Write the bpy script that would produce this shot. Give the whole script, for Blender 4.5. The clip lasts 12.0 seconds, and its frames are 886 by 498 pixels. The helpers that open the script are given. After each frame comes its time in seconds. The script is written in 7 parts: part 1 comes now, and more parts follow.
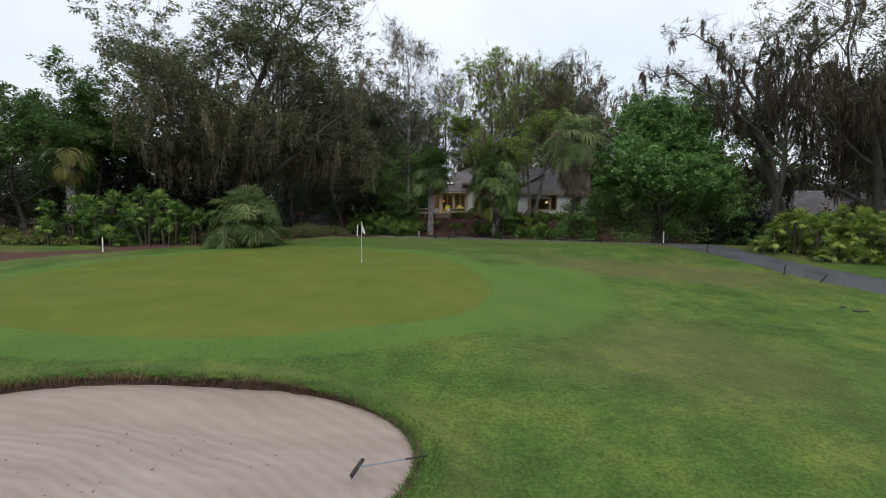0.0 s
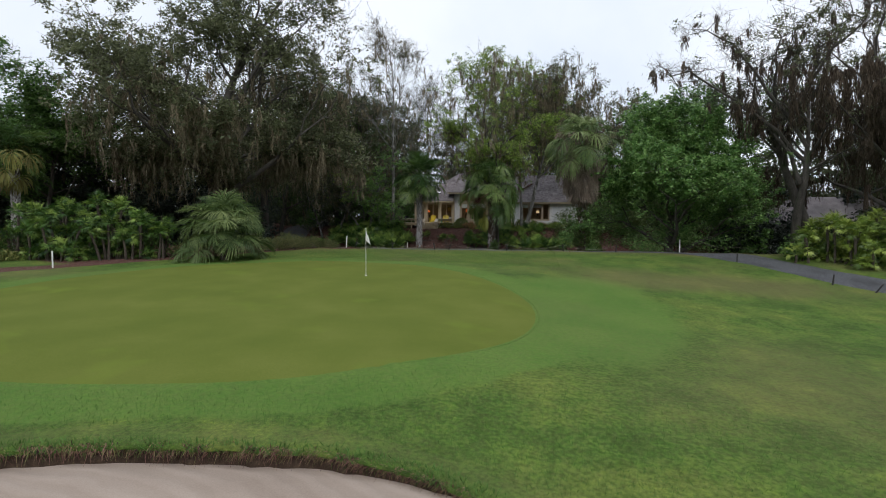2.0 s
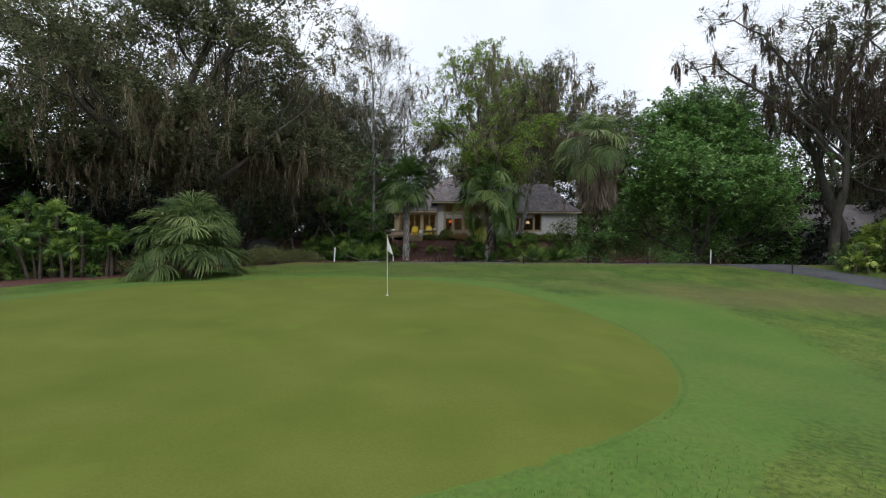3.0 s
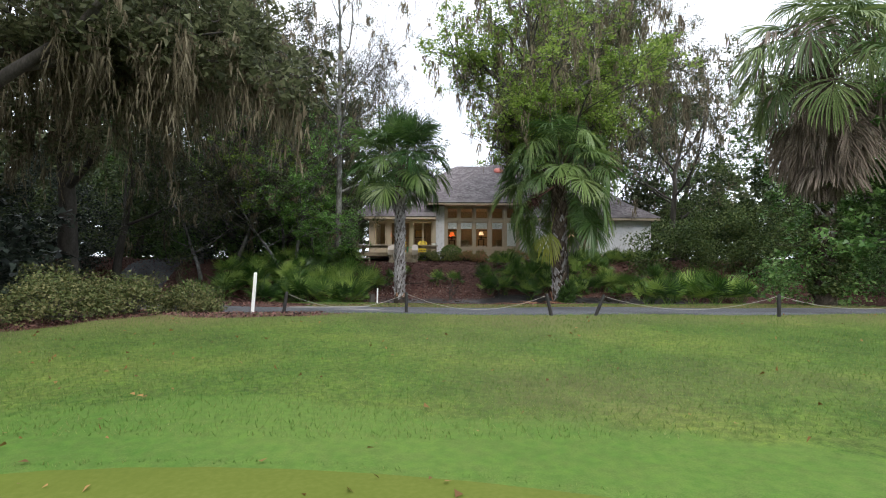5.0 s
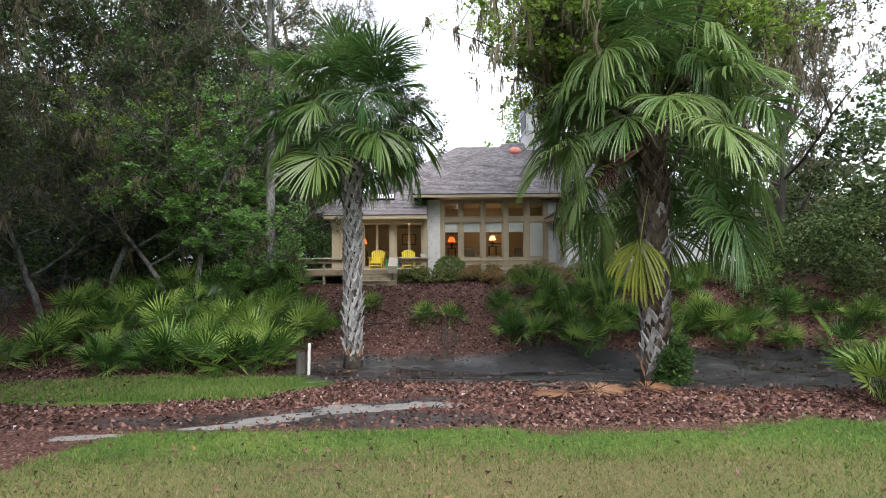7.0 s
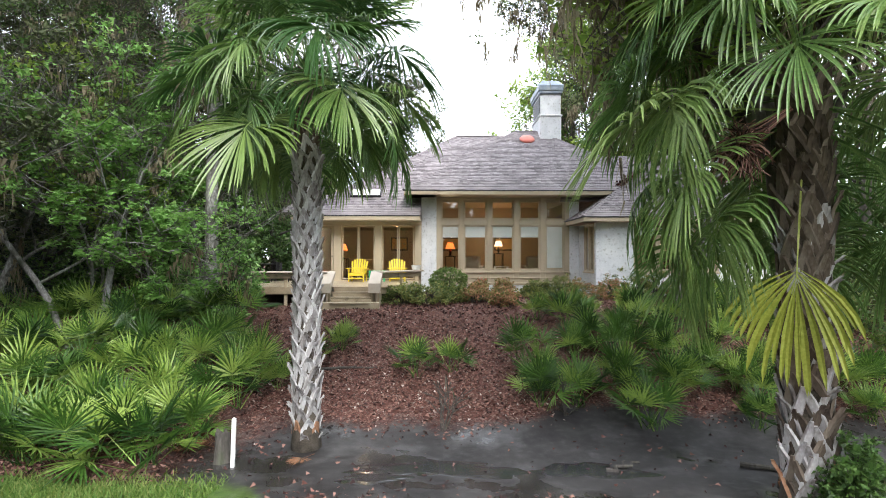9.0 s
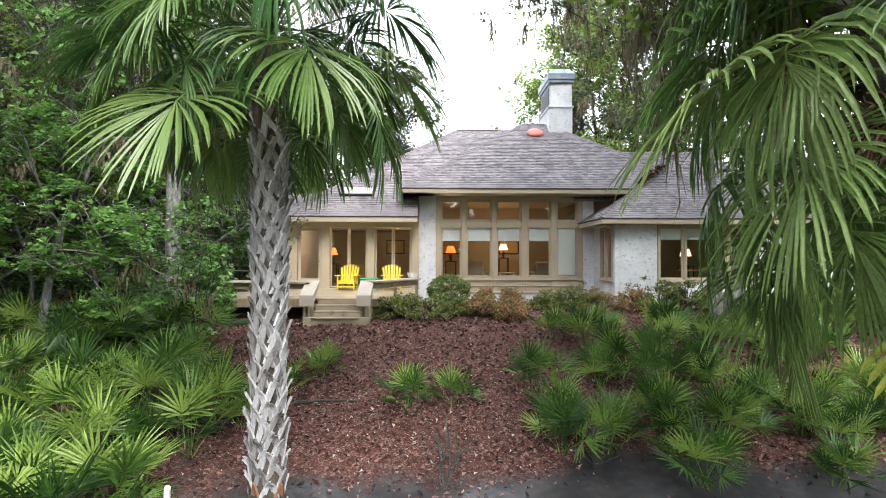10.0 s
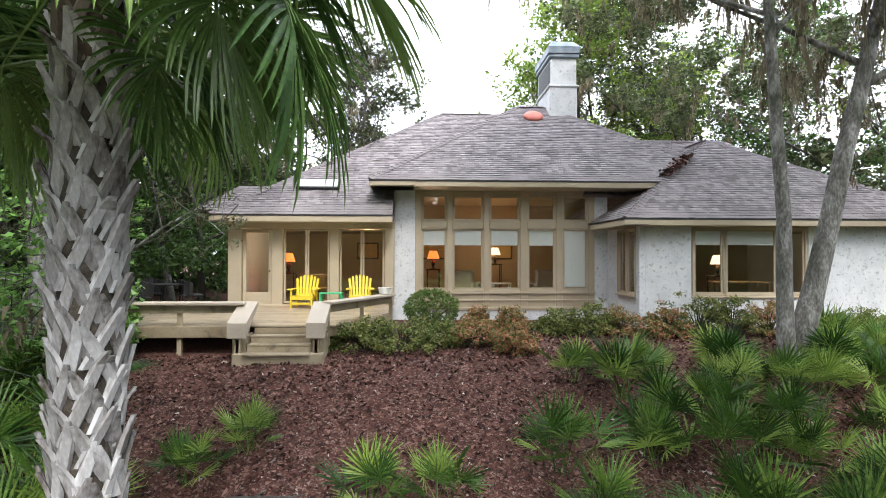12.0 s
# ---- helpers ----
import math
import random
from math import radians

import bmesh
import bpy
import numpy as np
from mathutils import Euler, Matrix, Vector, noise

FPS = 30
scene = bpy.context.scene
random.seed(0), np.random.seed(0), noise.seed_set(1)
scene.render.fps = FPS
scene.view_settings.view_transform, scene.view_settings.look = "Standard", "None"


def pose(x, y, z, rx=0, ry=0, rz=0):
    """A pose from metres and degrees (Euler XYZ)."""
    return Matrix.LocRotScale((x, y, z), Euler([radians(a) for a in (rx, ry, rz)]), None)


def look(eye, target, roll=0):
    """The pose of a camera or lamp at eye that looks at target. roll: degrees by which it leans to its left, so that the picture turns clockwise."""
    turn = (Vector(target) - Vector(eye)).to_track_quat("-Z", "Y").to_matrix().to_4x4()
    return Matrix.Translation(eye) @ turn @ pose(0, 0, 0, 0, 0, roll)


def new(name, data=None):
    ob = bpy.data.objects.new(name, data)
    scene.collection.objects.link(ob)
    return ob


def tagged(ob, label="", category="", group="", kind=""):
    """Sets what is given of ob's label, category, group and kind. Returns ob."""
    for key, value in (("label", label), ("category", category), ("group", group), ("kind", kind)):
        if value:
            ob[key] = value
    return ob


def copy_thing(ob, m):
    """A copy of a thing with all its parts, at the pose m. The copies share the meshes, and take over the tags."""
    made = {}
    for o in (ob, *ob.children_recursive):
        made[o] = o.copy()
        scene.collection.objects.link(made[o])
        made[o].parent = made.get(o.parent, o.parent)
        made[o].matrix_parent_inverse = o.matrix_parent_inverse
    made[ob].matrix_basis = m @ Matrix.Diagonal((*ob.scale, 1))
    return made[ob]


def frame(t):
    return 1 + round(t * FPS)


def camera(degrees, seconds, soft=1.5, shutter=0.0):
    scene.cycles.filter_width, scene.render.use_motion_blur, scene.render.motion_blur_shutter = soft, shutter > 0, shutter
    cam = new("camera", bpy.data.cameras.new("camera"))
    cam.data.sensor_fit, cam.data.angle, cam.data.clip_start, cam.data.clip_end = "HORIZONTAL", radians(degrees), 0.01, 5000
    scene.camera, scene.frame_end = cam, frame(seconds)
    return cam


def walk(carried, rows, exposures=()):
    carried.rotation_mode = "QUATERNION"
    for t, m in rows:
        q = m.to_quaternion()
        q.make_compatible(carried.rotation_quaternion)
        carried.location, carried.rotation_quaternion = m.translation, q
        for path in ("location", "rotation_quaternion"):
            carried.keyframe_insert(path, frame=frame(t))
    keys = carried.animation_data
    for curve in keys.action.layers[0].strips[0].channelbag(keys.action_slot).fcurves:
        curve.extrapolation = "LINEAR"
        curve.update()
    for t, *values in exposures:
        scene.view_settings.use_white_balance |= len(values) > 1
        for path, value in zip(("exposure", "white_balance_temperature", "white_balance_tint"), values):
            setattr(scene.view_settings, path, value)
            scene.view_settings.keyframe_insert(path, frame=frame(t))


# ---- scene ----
# ---- the camera's flight ----
cam = camera(77.1, 12.0, soft=1.0)
PATH = [
    (0, (11.343, -71.905, 1.232), (10.925, -69.957, 1.065), 0.6),
    (0.5, (10.687, -71.216, 1.139), (10.284, -69.264, 0.977), 0.5),
    (1, (9.96, -70.438, 1.035), (9.583, -68.481, 0.878), 0.5),
    (1.5, (9.229, -69.65, 0.932), (8.881, -67.686, 0.788), 0.3),
    (2, (8.195, -68.429, 0.761), (7.893, -66.456, 0.644), 0.3),
    (2.5, (6.508, -66.374, 0.528), (6.274, -64.39, 0.437), 0.2),
    (3, (4.21, -63.409, 0.301), (4.069, -61.414, 0.239), 0.1),
    (3.2, (3.303, -62.172, 0.101), (3.189, -60.176, 0.058), -0.2),
    (4.8, (-0.789, -43.774, -0.377), (-0.769, -41.774, -0.35), 0.1),
    (5, (-0.96, -41.682, -0.344), (-0.929, -39.682, -0.313), 0.2),
    (5.5, (-0.722, -37.12, -0.041), (-0.7, -35.12, -0.016), 0.2),
    (6, (-0.566, -33.604, 0.117), (-0.544, -31.604, 0.147), 0.0),
    (6.5, (-0.296, -30.911, 0.223), (-0.287, -28.911, 0.259), -0.2),
    (7, (-0.163, -29.068, 0.351), (-0.157, -27.069, 0.392), -0.5),
    (7.2, (-0.149, -28.613, 0.35), (-0.144, -26.614, 0.4), -0.5),
    (8.8, (-0.237, -24.177, 0.843), (-0.216, -22.177, 0.882), -0.0),
    (9, (-0.263, -23.655, 0.912), (-0.236, -21.655, 0.947), 0.0),
    (9.5, (-0.268, -22.413, 1.019), (-0.239, -20.414, 1.055), 0.0),
    (10, (-0.237, -21.307, 1.154), (-0.209, -19.308, 1.187), 0.1),
    (10.5, (-0.216, -20.22, 1.248), (-0.179, -18.221, 1.282), 0.1),
    (11, (-0.219, -19.21, 1.336), (-0.164, -17.211, 1.367), 0.0),
    (11.5, (-0.209, -18.246, 1.415), (-0.134, -16.248, 1.444), 0.1),
    (12, (-0.206, -17.318, 1.469), (-0.107, -15.32, 1.496), 0.1),
]
walk(cam, [(t, look(eye, target, roll)) for t, eye, target, roll in PATH], exposures=[(0, 0.02), (2.5, 0.02), (5.0, 0.9), (7.0, 1.4), (9.0, 2.04), (11.0, 2.12), (12.0, 2.0)])

# ---- sky, sun, exposure ----
world = bpy.data.worlds.new("overcast_sky")
scene.world = world
world.use_nodes = True
wn, wl = world.node_tree.nodes, world.node_tree.links
wn.clear()
SUN_EL, SUN_ROT = radians(48), radians(195)
sky = wn.new("ShaderNodeTexSky")
sky.sky_type, sky.sun_disc, sky.sun_elevation, sky.sun_rotation = "NISHITA", False, SUN_EL, SUN_ROT
sky.dust_density = 3.0
tint = wn.new("ShaderNodeMixRGB")
tint.blend_type = "MIX"
cloud = wn.new("ShaderNodeTexNoise")
cloud.inputs["Scale"].default_value, cloud.inputs["Detail"].default_value = 2.2, 6.0
cramp = wn.new("ShaderNodeValToRGB")
cramp.color_ramp.elements[0].position, cramp.color_ramp.elements[0].color = 0.35, (7.6, 8.3, 9.4, 1)
cramp.color_ramp.elements[1].position, cramp.color_ramp.elements[1].color = 0.65, (9.6, 10.0, 10.6, 1)
tco = wn.new("ShaderNodeTexCoord")
wl.new(tco.outputs["Generated"], cloud.inputs["Vector"])
wl.new(cloud.outputs["Fac"], cramp.inputs["Fac"])
tint.inputs["Fac"].default_value = 0.85
wl.new(sky.outputs["Color"], tint.inputs["Color1"])
wl.new(cramp.outputs["Color"], tint.inputs["Color2"])
bg = wn.new("ShaderNodeBackground")
bg.inputs["Strength"].default_value = 0.115
wl.new(tint.outputs["Color"], bg.inputs["Color"])
wo = wn.new("ShaderNodeOutputWorld")
wl.new(bg.outputs["Background"], wo.inputs["Surface"])

sun_data = bpy.data.lights.new("sun", "SUN")
sun_data.energy, sun_data.angle, sun_data.color = 1.05, radians(25), (1.0, 0.96, 0.9)
sun = new("sun", sun_data)
sun.matrix_world = look((0, 0, 40), (-5, 18, 40 - 21))

# ---- small builders ----
def part(name, data, material=None, parent=None, label=""):
    """Links a bmesh, a mesh or a builder as one mesh object under a thing or a part."""
    if isinstance(data, bmesh.types.BMesh):
        me = bpy.data.meshes.new(name)
        data.to_mesh(me)
        data.free()
    elif isinstance(data, Build):
        me = data.mesh(name)
    else:
        me = data
    if material is not None and not me.materials:
        me.materials.append(material)
    ob = new(name, me)
    if parent is not None:
        ob.parent = parent
    if label:
        tagged(ob, label)
    return ob


def thing(name, label, category, at=(0, 0, 0), group="", kind=""):
    ob = new(name)
    ob.location = at
    ob.empty_display_size = 0.2
    return tagged(ob, label, category, group, kind)


class Build:
    """Collects faces for one mesh."""

    def __init__(self):
        self.v, self.f = [], []

    def add(self, verts, faces):
        n = len(self.v)
        self.v += [tuple(p) for p in verts]
        self.f += [tuple(i + n for i in face) for face in faces]
        return self

    def box(self, x0, x1, y0, y1, z0, z1, c=0.0, m=None):
        """A box with chamfered edges of size c."""
        if c <= 0:
            vs = [(x, y, z) for x in (x0, x1) for y in (y0, y1) for z in (z0, z1)]
            fs = [(0, 1, 3, 2), (4, 6, 7, 5), (0, 4, 5, 1), (2, 3, 7, 6), (0, 2, 6, 4), (1, 5, 7, 3)]
        else:
            lo, hi = (x0, y0, z0), (x1, y1, z1)
            vs, ids, fs = [], {}, []
            for sx in (0, 1):
                for sy in (0, 1):
                    for sz in (0, 1):
                        s = (sx, sy, sz)
                        for a in range(3):
                            p = [(hi[k] - c if s[k] else lo[k] + c) for k in range(3)]
                            p[a] = hi[a] if s[a] else lo[a]
                            ids[s, a] = len(vs)
                            vs.append(tuple(p))
            for a in range(3):
                b, d = (a + 1) % 3, (a + 2) % 3
                for s in (0, 1):
                    ring = []
                    for u, w in ((0, 0), (1, 0), (1, 1), (0, 1)):
                        k = [0, 0, 0]
                        k[a], k[b], k[d] = s, u, w
                        ring.append(ids[tuple(k), a])
                    fs.append(tuple(ring if s else ring[::-1]))
                for u in (0, 1):
                    for w in (0, 1):
                        k0, k1 = [0, 0, 0], [0, 0, 0]
                        k0[b] = k1[b] = u
                        k0[d] = k1[d] = w
                        k0[a], k1[a] = 0, 1
                        q = (ids[tuple(k0), b], ids[tuple(k1), b], ids[tuple(k1), d], ids[tuple(k0), d])
                        fs.append(q if (u == w) else q[::-1])
            for s in [(x, y, z) for x in (0, 1) for y in (0, 1) for z in (0, 1)]:
                t3 = tuple(ids[s, a] for a in range(3))
                fs.append(t3 if sum(s) % 2 else t3[::-1])
        if m is not None:
            vs = [tuple(m @ Vector(p)) for p in vs]
        return self.add(vs, fs)

    def tube(self, pts, radii, n=8, cap=True, twist=0.0):
        """A tube through points; radii a number or a list."""
        pts = [Vector(p) for p in pts]
        if not hasattr(radii, "__len__"):
            radii = [radii] * len(pts)
        side = None
        vs, fs = [], []
        for i, p in enumerate(pts):
            d = (pts[min(i + 1, len(pts) - 1)] - pts[max(i - 1, 0)])
            d = d.normalized() if d.length > 1e-9 else Vector((0, 0, 1))
            if side is None:
                side = d.orthogonal().normalized()
            side = (side - d * side.dot(d))
            side = side.normalized() if side.length > 1e-6 else d.orthogonal().normalized()
            up = d.cross(side)
            for k in range(n):
                a = 2 * math.pi * k / n + twist * i
                vs.append(p + (side * math.cos(a) + up * math.sin(a)) * radii[i])
        for i in range(len(pts) - 1):
            for k in range(n):
                fs.append((i * n + k, i * n + (k + 1) % n, (i + 1) * n + (k + 1) % n, (i + 1) * n + k))
        if cap:
            fs.append(tuple(range(n - 1, -1, -1)))
            fs.append(tuple(range((len(pts) - 1) * n, len(pts) * n)))
        return self.add(vs, fs)

    def lathe(self, profile, n=16, at=(0, 0, 0)):
        """Turns (radius, z) pairs round the z axis."""
        x, y, z = at
        vs = [(x + r * math.cos(2 * math.pi * k / n), y + r * math.sin(2 * math.pi * k / n), z + h) for r, h in profile for k in range(n)]
        fs = [(i * n + k, i * n + (k + 1) % n, (i + 1) * n + (k + 1) % n, (i + 1) * n + k) for i in range(len(profile) - 1) for k in range(n)]
        fs += [tuple(range(n - 1, -1, -1)), tuple(range((len(profile) - 1) * n, len(profile) * n))]
        return self.add(vs, fs)

    def strip(self, left, right):
        """A ribbon between two rows of points."""
        n = len(left)
        return self.add(list(left) + list(right), [(i, n + i, n + i + 1, i + 1) for i in range(n - 1)])

    def mesh(self, name, smooth=False):
        me = bpy.data.meshes.new(name)
        me.from_pydata(self.v, [], self.f)
        if smooth:
            me.polygons.foreach_set("use_smooth", [True] * len(me.polygons))
        me.update()
        return me


def quads_mesh(name, v, material=None, sides=4):
    """A mesh of loose faces from an array of n * sides corners."""
    v = np.asarray(v, np.float32).reshape(-1, 3)
    n = len(v) // sides
    me = bpy.data.meshes.new(name)
    me.vertices.add(len(v))
    me.vertices.foreach_set("co", v.ravel())
    me.loops.add(n * sides)
    me.loops.foreach_set("vertex_index", np.arange(n * sides, dtype=np.int32))
    me.polygons.add(n)
    me.polygons.foreach_set("loop_start", np.arange(0, n * sides, sides, dtype=np.int32))
    me.polygons.foreach_set("loop_total", np.full(n, sides, np.int32))
    me.update(calc_edges=True)
    if material is not None:
        me.materials.append(material)
    return me


# ---- materials ----
def shader(name, colors, scale=4.0, detail_scale=60.0, rough=0.8, bump=0.15, metal=0.0, spots=None, object_random=0.0, island_random=0.0, stretch=None, spec=0.4, through_light=0.0):
    """A surface whose colour varies at two scales, with fine relief. Optional dirt spots (colour, amount, scale)."""
    m = bpy.data.materials.new(name)
    m.use_nodes = True
    n, l = m.node_tree.nodes, m.node_tree.links
    b = n["Principled BSDF"]
    b.inputs["Roughness"].default_value, b.inputs["Metallic"].default_value = rough, metal
    b.inputs["Specular IOR Level"].default_value = spec
    co = n.new("ShaderNodeTexCoord")
    vec = co.outputs["Object"]
    if stretch:
        mp = n.new("ShaderNodeMapping")
        mp.inputs["Scale"].default_value = stretch
        l.new(vec, mp.inputs["Vector"])
        vec = mp.outputs["Vector"]
    big, fine = n.new("ShaderNodeTexNoise"), n.new("ShaderNodeTexNoise")
    for tex, s, d in ((big, scale, 5), (fine, detail_scale, 3)):
        tex.inputs["Scale"].default_value, tex.inputs["Detail"].default_value = s, d
        l.new(vec, tex.inputs["Vector"])
    add = n.new("ShaderNodeMath")
    add.operation = "MULTIPLY_ADD"
    l.new(fine.outputs["Fac"], add.inputs[0])
    add.inputs[1].default_value = 0.45
    half = n.new("ShaderNodeMath")
    half.operation = "MULTIPLY"
    l.new(big.outputs["Fac"], half.inputs[0])
    half.inputs[1].default_value = 0.62
    l.new(half.outputs[0], add.inputs[2])
    fac = add.outputs[0]
    for amount, kind in ((object_random, "ShaderNodeObjectInfo"), (island_random, "ShaderNodeNewGeometry")):
        if amount:
            info = n.new(kind)
            ma = n.new("ShaderNodeMath")
            ma.operation = "MULTIPLY_ADD"
            l.new(info.outputs["Random" if kind == "ShaderNodeObjectInfo" else "Random Per Island"], ma.inputs[0])
            ma.inputs[1].default_value = amount
            sub = n.new("ShaderNodeMath")
            sub.operation = "SUBTRACT"
            l.new(fac, sub.inputs[0])
            sub.inputs[1].default_value = amount / 2
            l.new(sub.outputs[0], ma.inputs[2])
            fac = ma.outputs[0]
    ramp = n.new("ShaderNodeValToRGB")
    els = ramp.color_ramp.elements
    while len(els) < len(colors):
        els.new(0.5)
    for i, c in enumerate(colors):
        els[i].position = 0.3 + 0.45 * i / max(1, len(colors) - 1)
        els[i].color = (*c, 1)
    l.new(fac, ramp.inputs["Fac"])
    colour = ramp.outputs["Color"]
    if spots:
        tex = n.new("ShaderNodeTexNoise")
        tex.inputs["Scale"].default_value, tex.inputs["Detail"].default_value = spots[2], 6
        l.new(vec, tex.inputs["Vector"])
        sr = n.new("ShaderNodeValToRGB")
        sr.color_ramp.elements[0].position, sr.color_ramp.elements[1].position = 0.62 - 0.2 * spots[1], 0.72
        l.new(tex.outputs["Fac"], sr.inputs["Fac"])
        mix = n.new("ShaderNodeMixRGB")
        l.new(sr.outputs["Color"], mix.inputs["Fac"])
        l.new(colour, mix.inputs["Color1"])
        mix.inputs["Color2"].default_value = (*spots[0], 1)
        colour = mix.outputs["Color"]
    l.new(colour, b.inputs["Base Color"])
    if bump:
        bp = n.new("ShaderNodeBump")
        bp.inputs["Strength"].default_value, bp.inputs["Distance"].default_value = bump, 0.02
        l.new(add.outputs[0], bp.inputs["Height"])
        l.new(bp.outputs["Normal"], b.inputs["Normal"])
    if through_light:
        tr = n.new("ShaderNodeBsdfTranslucent")
        l.new(colour, tr.inputs["Color"])
        ms = n.new("ShaderNodeMixShader")
        ms.inputs["Fac"].default_value = through_light
        l.new(b.outputs["BSDF"], ms.inputs[1])
        l.new(tr.outputs["BSDF"], ms.inputs[2])
        l.new(ms.outputs["Shader"], n["Material Output"].inputs["Surface"])
    return m


STUCCO = shader("stucco", [(0.56, 0.58, 0.60), (0.72, 0.74, 0.77), (0.82, 0.83, 0.85)], 3, 45, 0.9, 1.0, spots=((0.44, 0.44, 0.44), 0.25, 13.0))
TAN_TRIM = shader("tan_painted_wood", [(0.44, 0.37, 0.265), (0.53, 0.45, 0.335)], 2, 40, 0.55, 0.08)
DARK_FASCIA = shader("dark_drip_edge", [(0.02, 0.02, 0.025), (0.05, 0.05, 0.055)], 6, 60, 0.5, 0.05)
# tone differs by tab; island_random widened to stand in for small tab shadows
SHINGLE = shader("asphalt_shingle", [(0.13, 0.112, 0.122), (0.22, 0.198, 0.208), (0.32, 0.29, 0.30)], 1.2, 90, 0.92, 0.5, island_random=0.32, object_random=0.05)
DECK_WOOD = shader("weathered_deck_wood", [(0.20, 0.155, 0.10), (0.33, 0.27, 0.19), (0.44, 0.37, 0.27)], 2, 50, 0.38, 0.2, object_random=0.25, spots=((0.12, 0.10, 0.07), 0.15, 3.0))
CAP_WOOD = shader("pale_rail_cap_wood", [(0.36, 0.31, 0.25), (0.5, 0.44, 0.37)], 2, 50, 0.6, 0.15, object_random=0.2)
YELLOW = shader("yellow_painted_slats", [(0.75, 0.55, 0.03), (0.85, 0.68, 0.07)], 3, 50, 0.45, 0.05)
GREEN_PLASTIC = shader("green_plastic", [(0.05, 0.38, 0.17), (0.08, 0.5, 0.24)], 3, 30, 0.4, 0.03)
WHITE_PAINT = shader("white_paint", [(0.70, 0.70, 0.68), (0.82, 0.82, 0.80)], 5, 50, 0.5, 0.05)
CLOTH_WHITE = shader("white_cloth", [(0.75, 0.75, 0.75), (0.85, 0.85, 0.85)], 5, 90, 0.9, 0.1, through_light=0.3)
SHADE_CLOTH = shader("white_roller_blind", [(0.82, 0.84, 0.85), (0.90, 0.91, 0.92)], 3, 80, 0.85, 0.03, through_light=0.15)
DARK_METAL = shader("dark_metal", [(0.02, 0.02, 0.022), (0.05, 0.05, 0.055)], 6, 60, 0.45, 0.05, metal=0.6)
BLACK_POST = shader("black_painted_wood", [(0.012, 0.012, 0.012), (0.04, 0.038, 0.035)], 8, 60, 0.7, 0.2)
ROPE = shader("pale_rope", [(0.35, 0.33, 0.29), (0.5, 0.48, 0.43)], 40, 200, 0.9, 0.2)
CAP_METAL = shader("weathered_blue_grey_metal", [(0.10, 0.13, 0.17), (0.22, 0.27, 0.33), (0.4, 0.42, 0.43)], 3, 30, 0.5, 0.1, metal=0.3)
RED_DOME = shader("faded_red_plastic", [(0.62, 0.16, 0.13), (0.75, 0.27, 0.22)], 3, 40, 0.5, 0.03)
SKYLIGHT_WHITE = shader("white_skylight_blind", [(0.75, 0.75, 0.76), (0.85, 0.85, 0.86)], 3, 40, 0.3, 0.02)
ASPHALT = shader("worn_asphalt", [(0.012, 0.013, 0.015), (0.068, 0.071, 0.08), (0.21, 0.215, 0.225)], 26.0, 130, 0.8, 0.9, spots=((0.04, 0.041, 0.044), 0.6, 0.55))
SAND = shader("bunker_sand", [(0.265, 0.212, 0.176), (0.33, 0.27, 0.228), (0.395, 0.332, 0.285)], 1.0, 90, 0.95, 0.35, stretch=(0.35, 1.6, 1.0))
def raked(m):
    """Curved rake grooves in the sand, with their shading also put into the colour."""
    n, l = m.node_tree.nodes, m.node_tree.links
    co, mp, wave, bp = n.new("ShaderNodeTexCoord"), n.new("ShaderNodeMapping"), n.new("ShaderNodeTexWave"), n.new("ShaderNodeBump")
    mp.inputs["Location"].default_value, mp.inputs["Scale"].default_value = (-0.4, 69.5, 0), (0.8, 1.0, 0.0)
    wave.wave_type, wave.rings_direction = "RINGS", "Z"
    wave.inputs["Scale"].default_value, wave.inputs["Distortion"].default_value = 1.1, 9.0
    wave.inputs["Detail"].default_value, wave.inputs["Detail Scale"].default_value = 6.0, 0.5
    l.new(co.outputs["Object"], mp.inputs["Vector"])
    l.new(mp.outputs["Vector"], wave.inputs["Vector"])
    l.new(wave.outputs["Fac"], bp.inputs["Height"])
    bp.inputs["Strength"].default_value, bp.inputs["Distance"].default_value = 0.6, 0.03
    # groove troughs painted slightly darker, in step with the bump
    shade, tone = n.new("ShaderNodeValToRGB"), n.new("ShaderNodeMixRGB")
    shade.color_ramp.elements[0].position, shade.color_ramp.elements[0].color = 0.25, (0.95, 0.945, 0.94, 1)
    shade.color_ramp.elements[1].position, shade.color_ramp.elements[1].color = 0.7, (1.02, 1.02, 1.02, 1)
    tone.blend_type = "MULTIPLY"
    tone.inputs["Fac"].default_value = 1.0
    base = n["Principled BSDF"].inputs["Base Color"]
    l.new(wave.outputs["Fac"], shade.inputs["Fac"])
    l.new(base.links[0].from_socket, tone.inputs["Color1"])
    l.new(shade.outputs["Color"], tone.inputs["Color2"])
    l.new(tone.outputs["Color"], base)
    old = n["Bump"]
    l.new(old.outputs["Normal"], bp.inputs["Normal"])
    l.new(bp.outputs["Normal"], n["Principled BSDF"].inputs["Normal"])
    return m


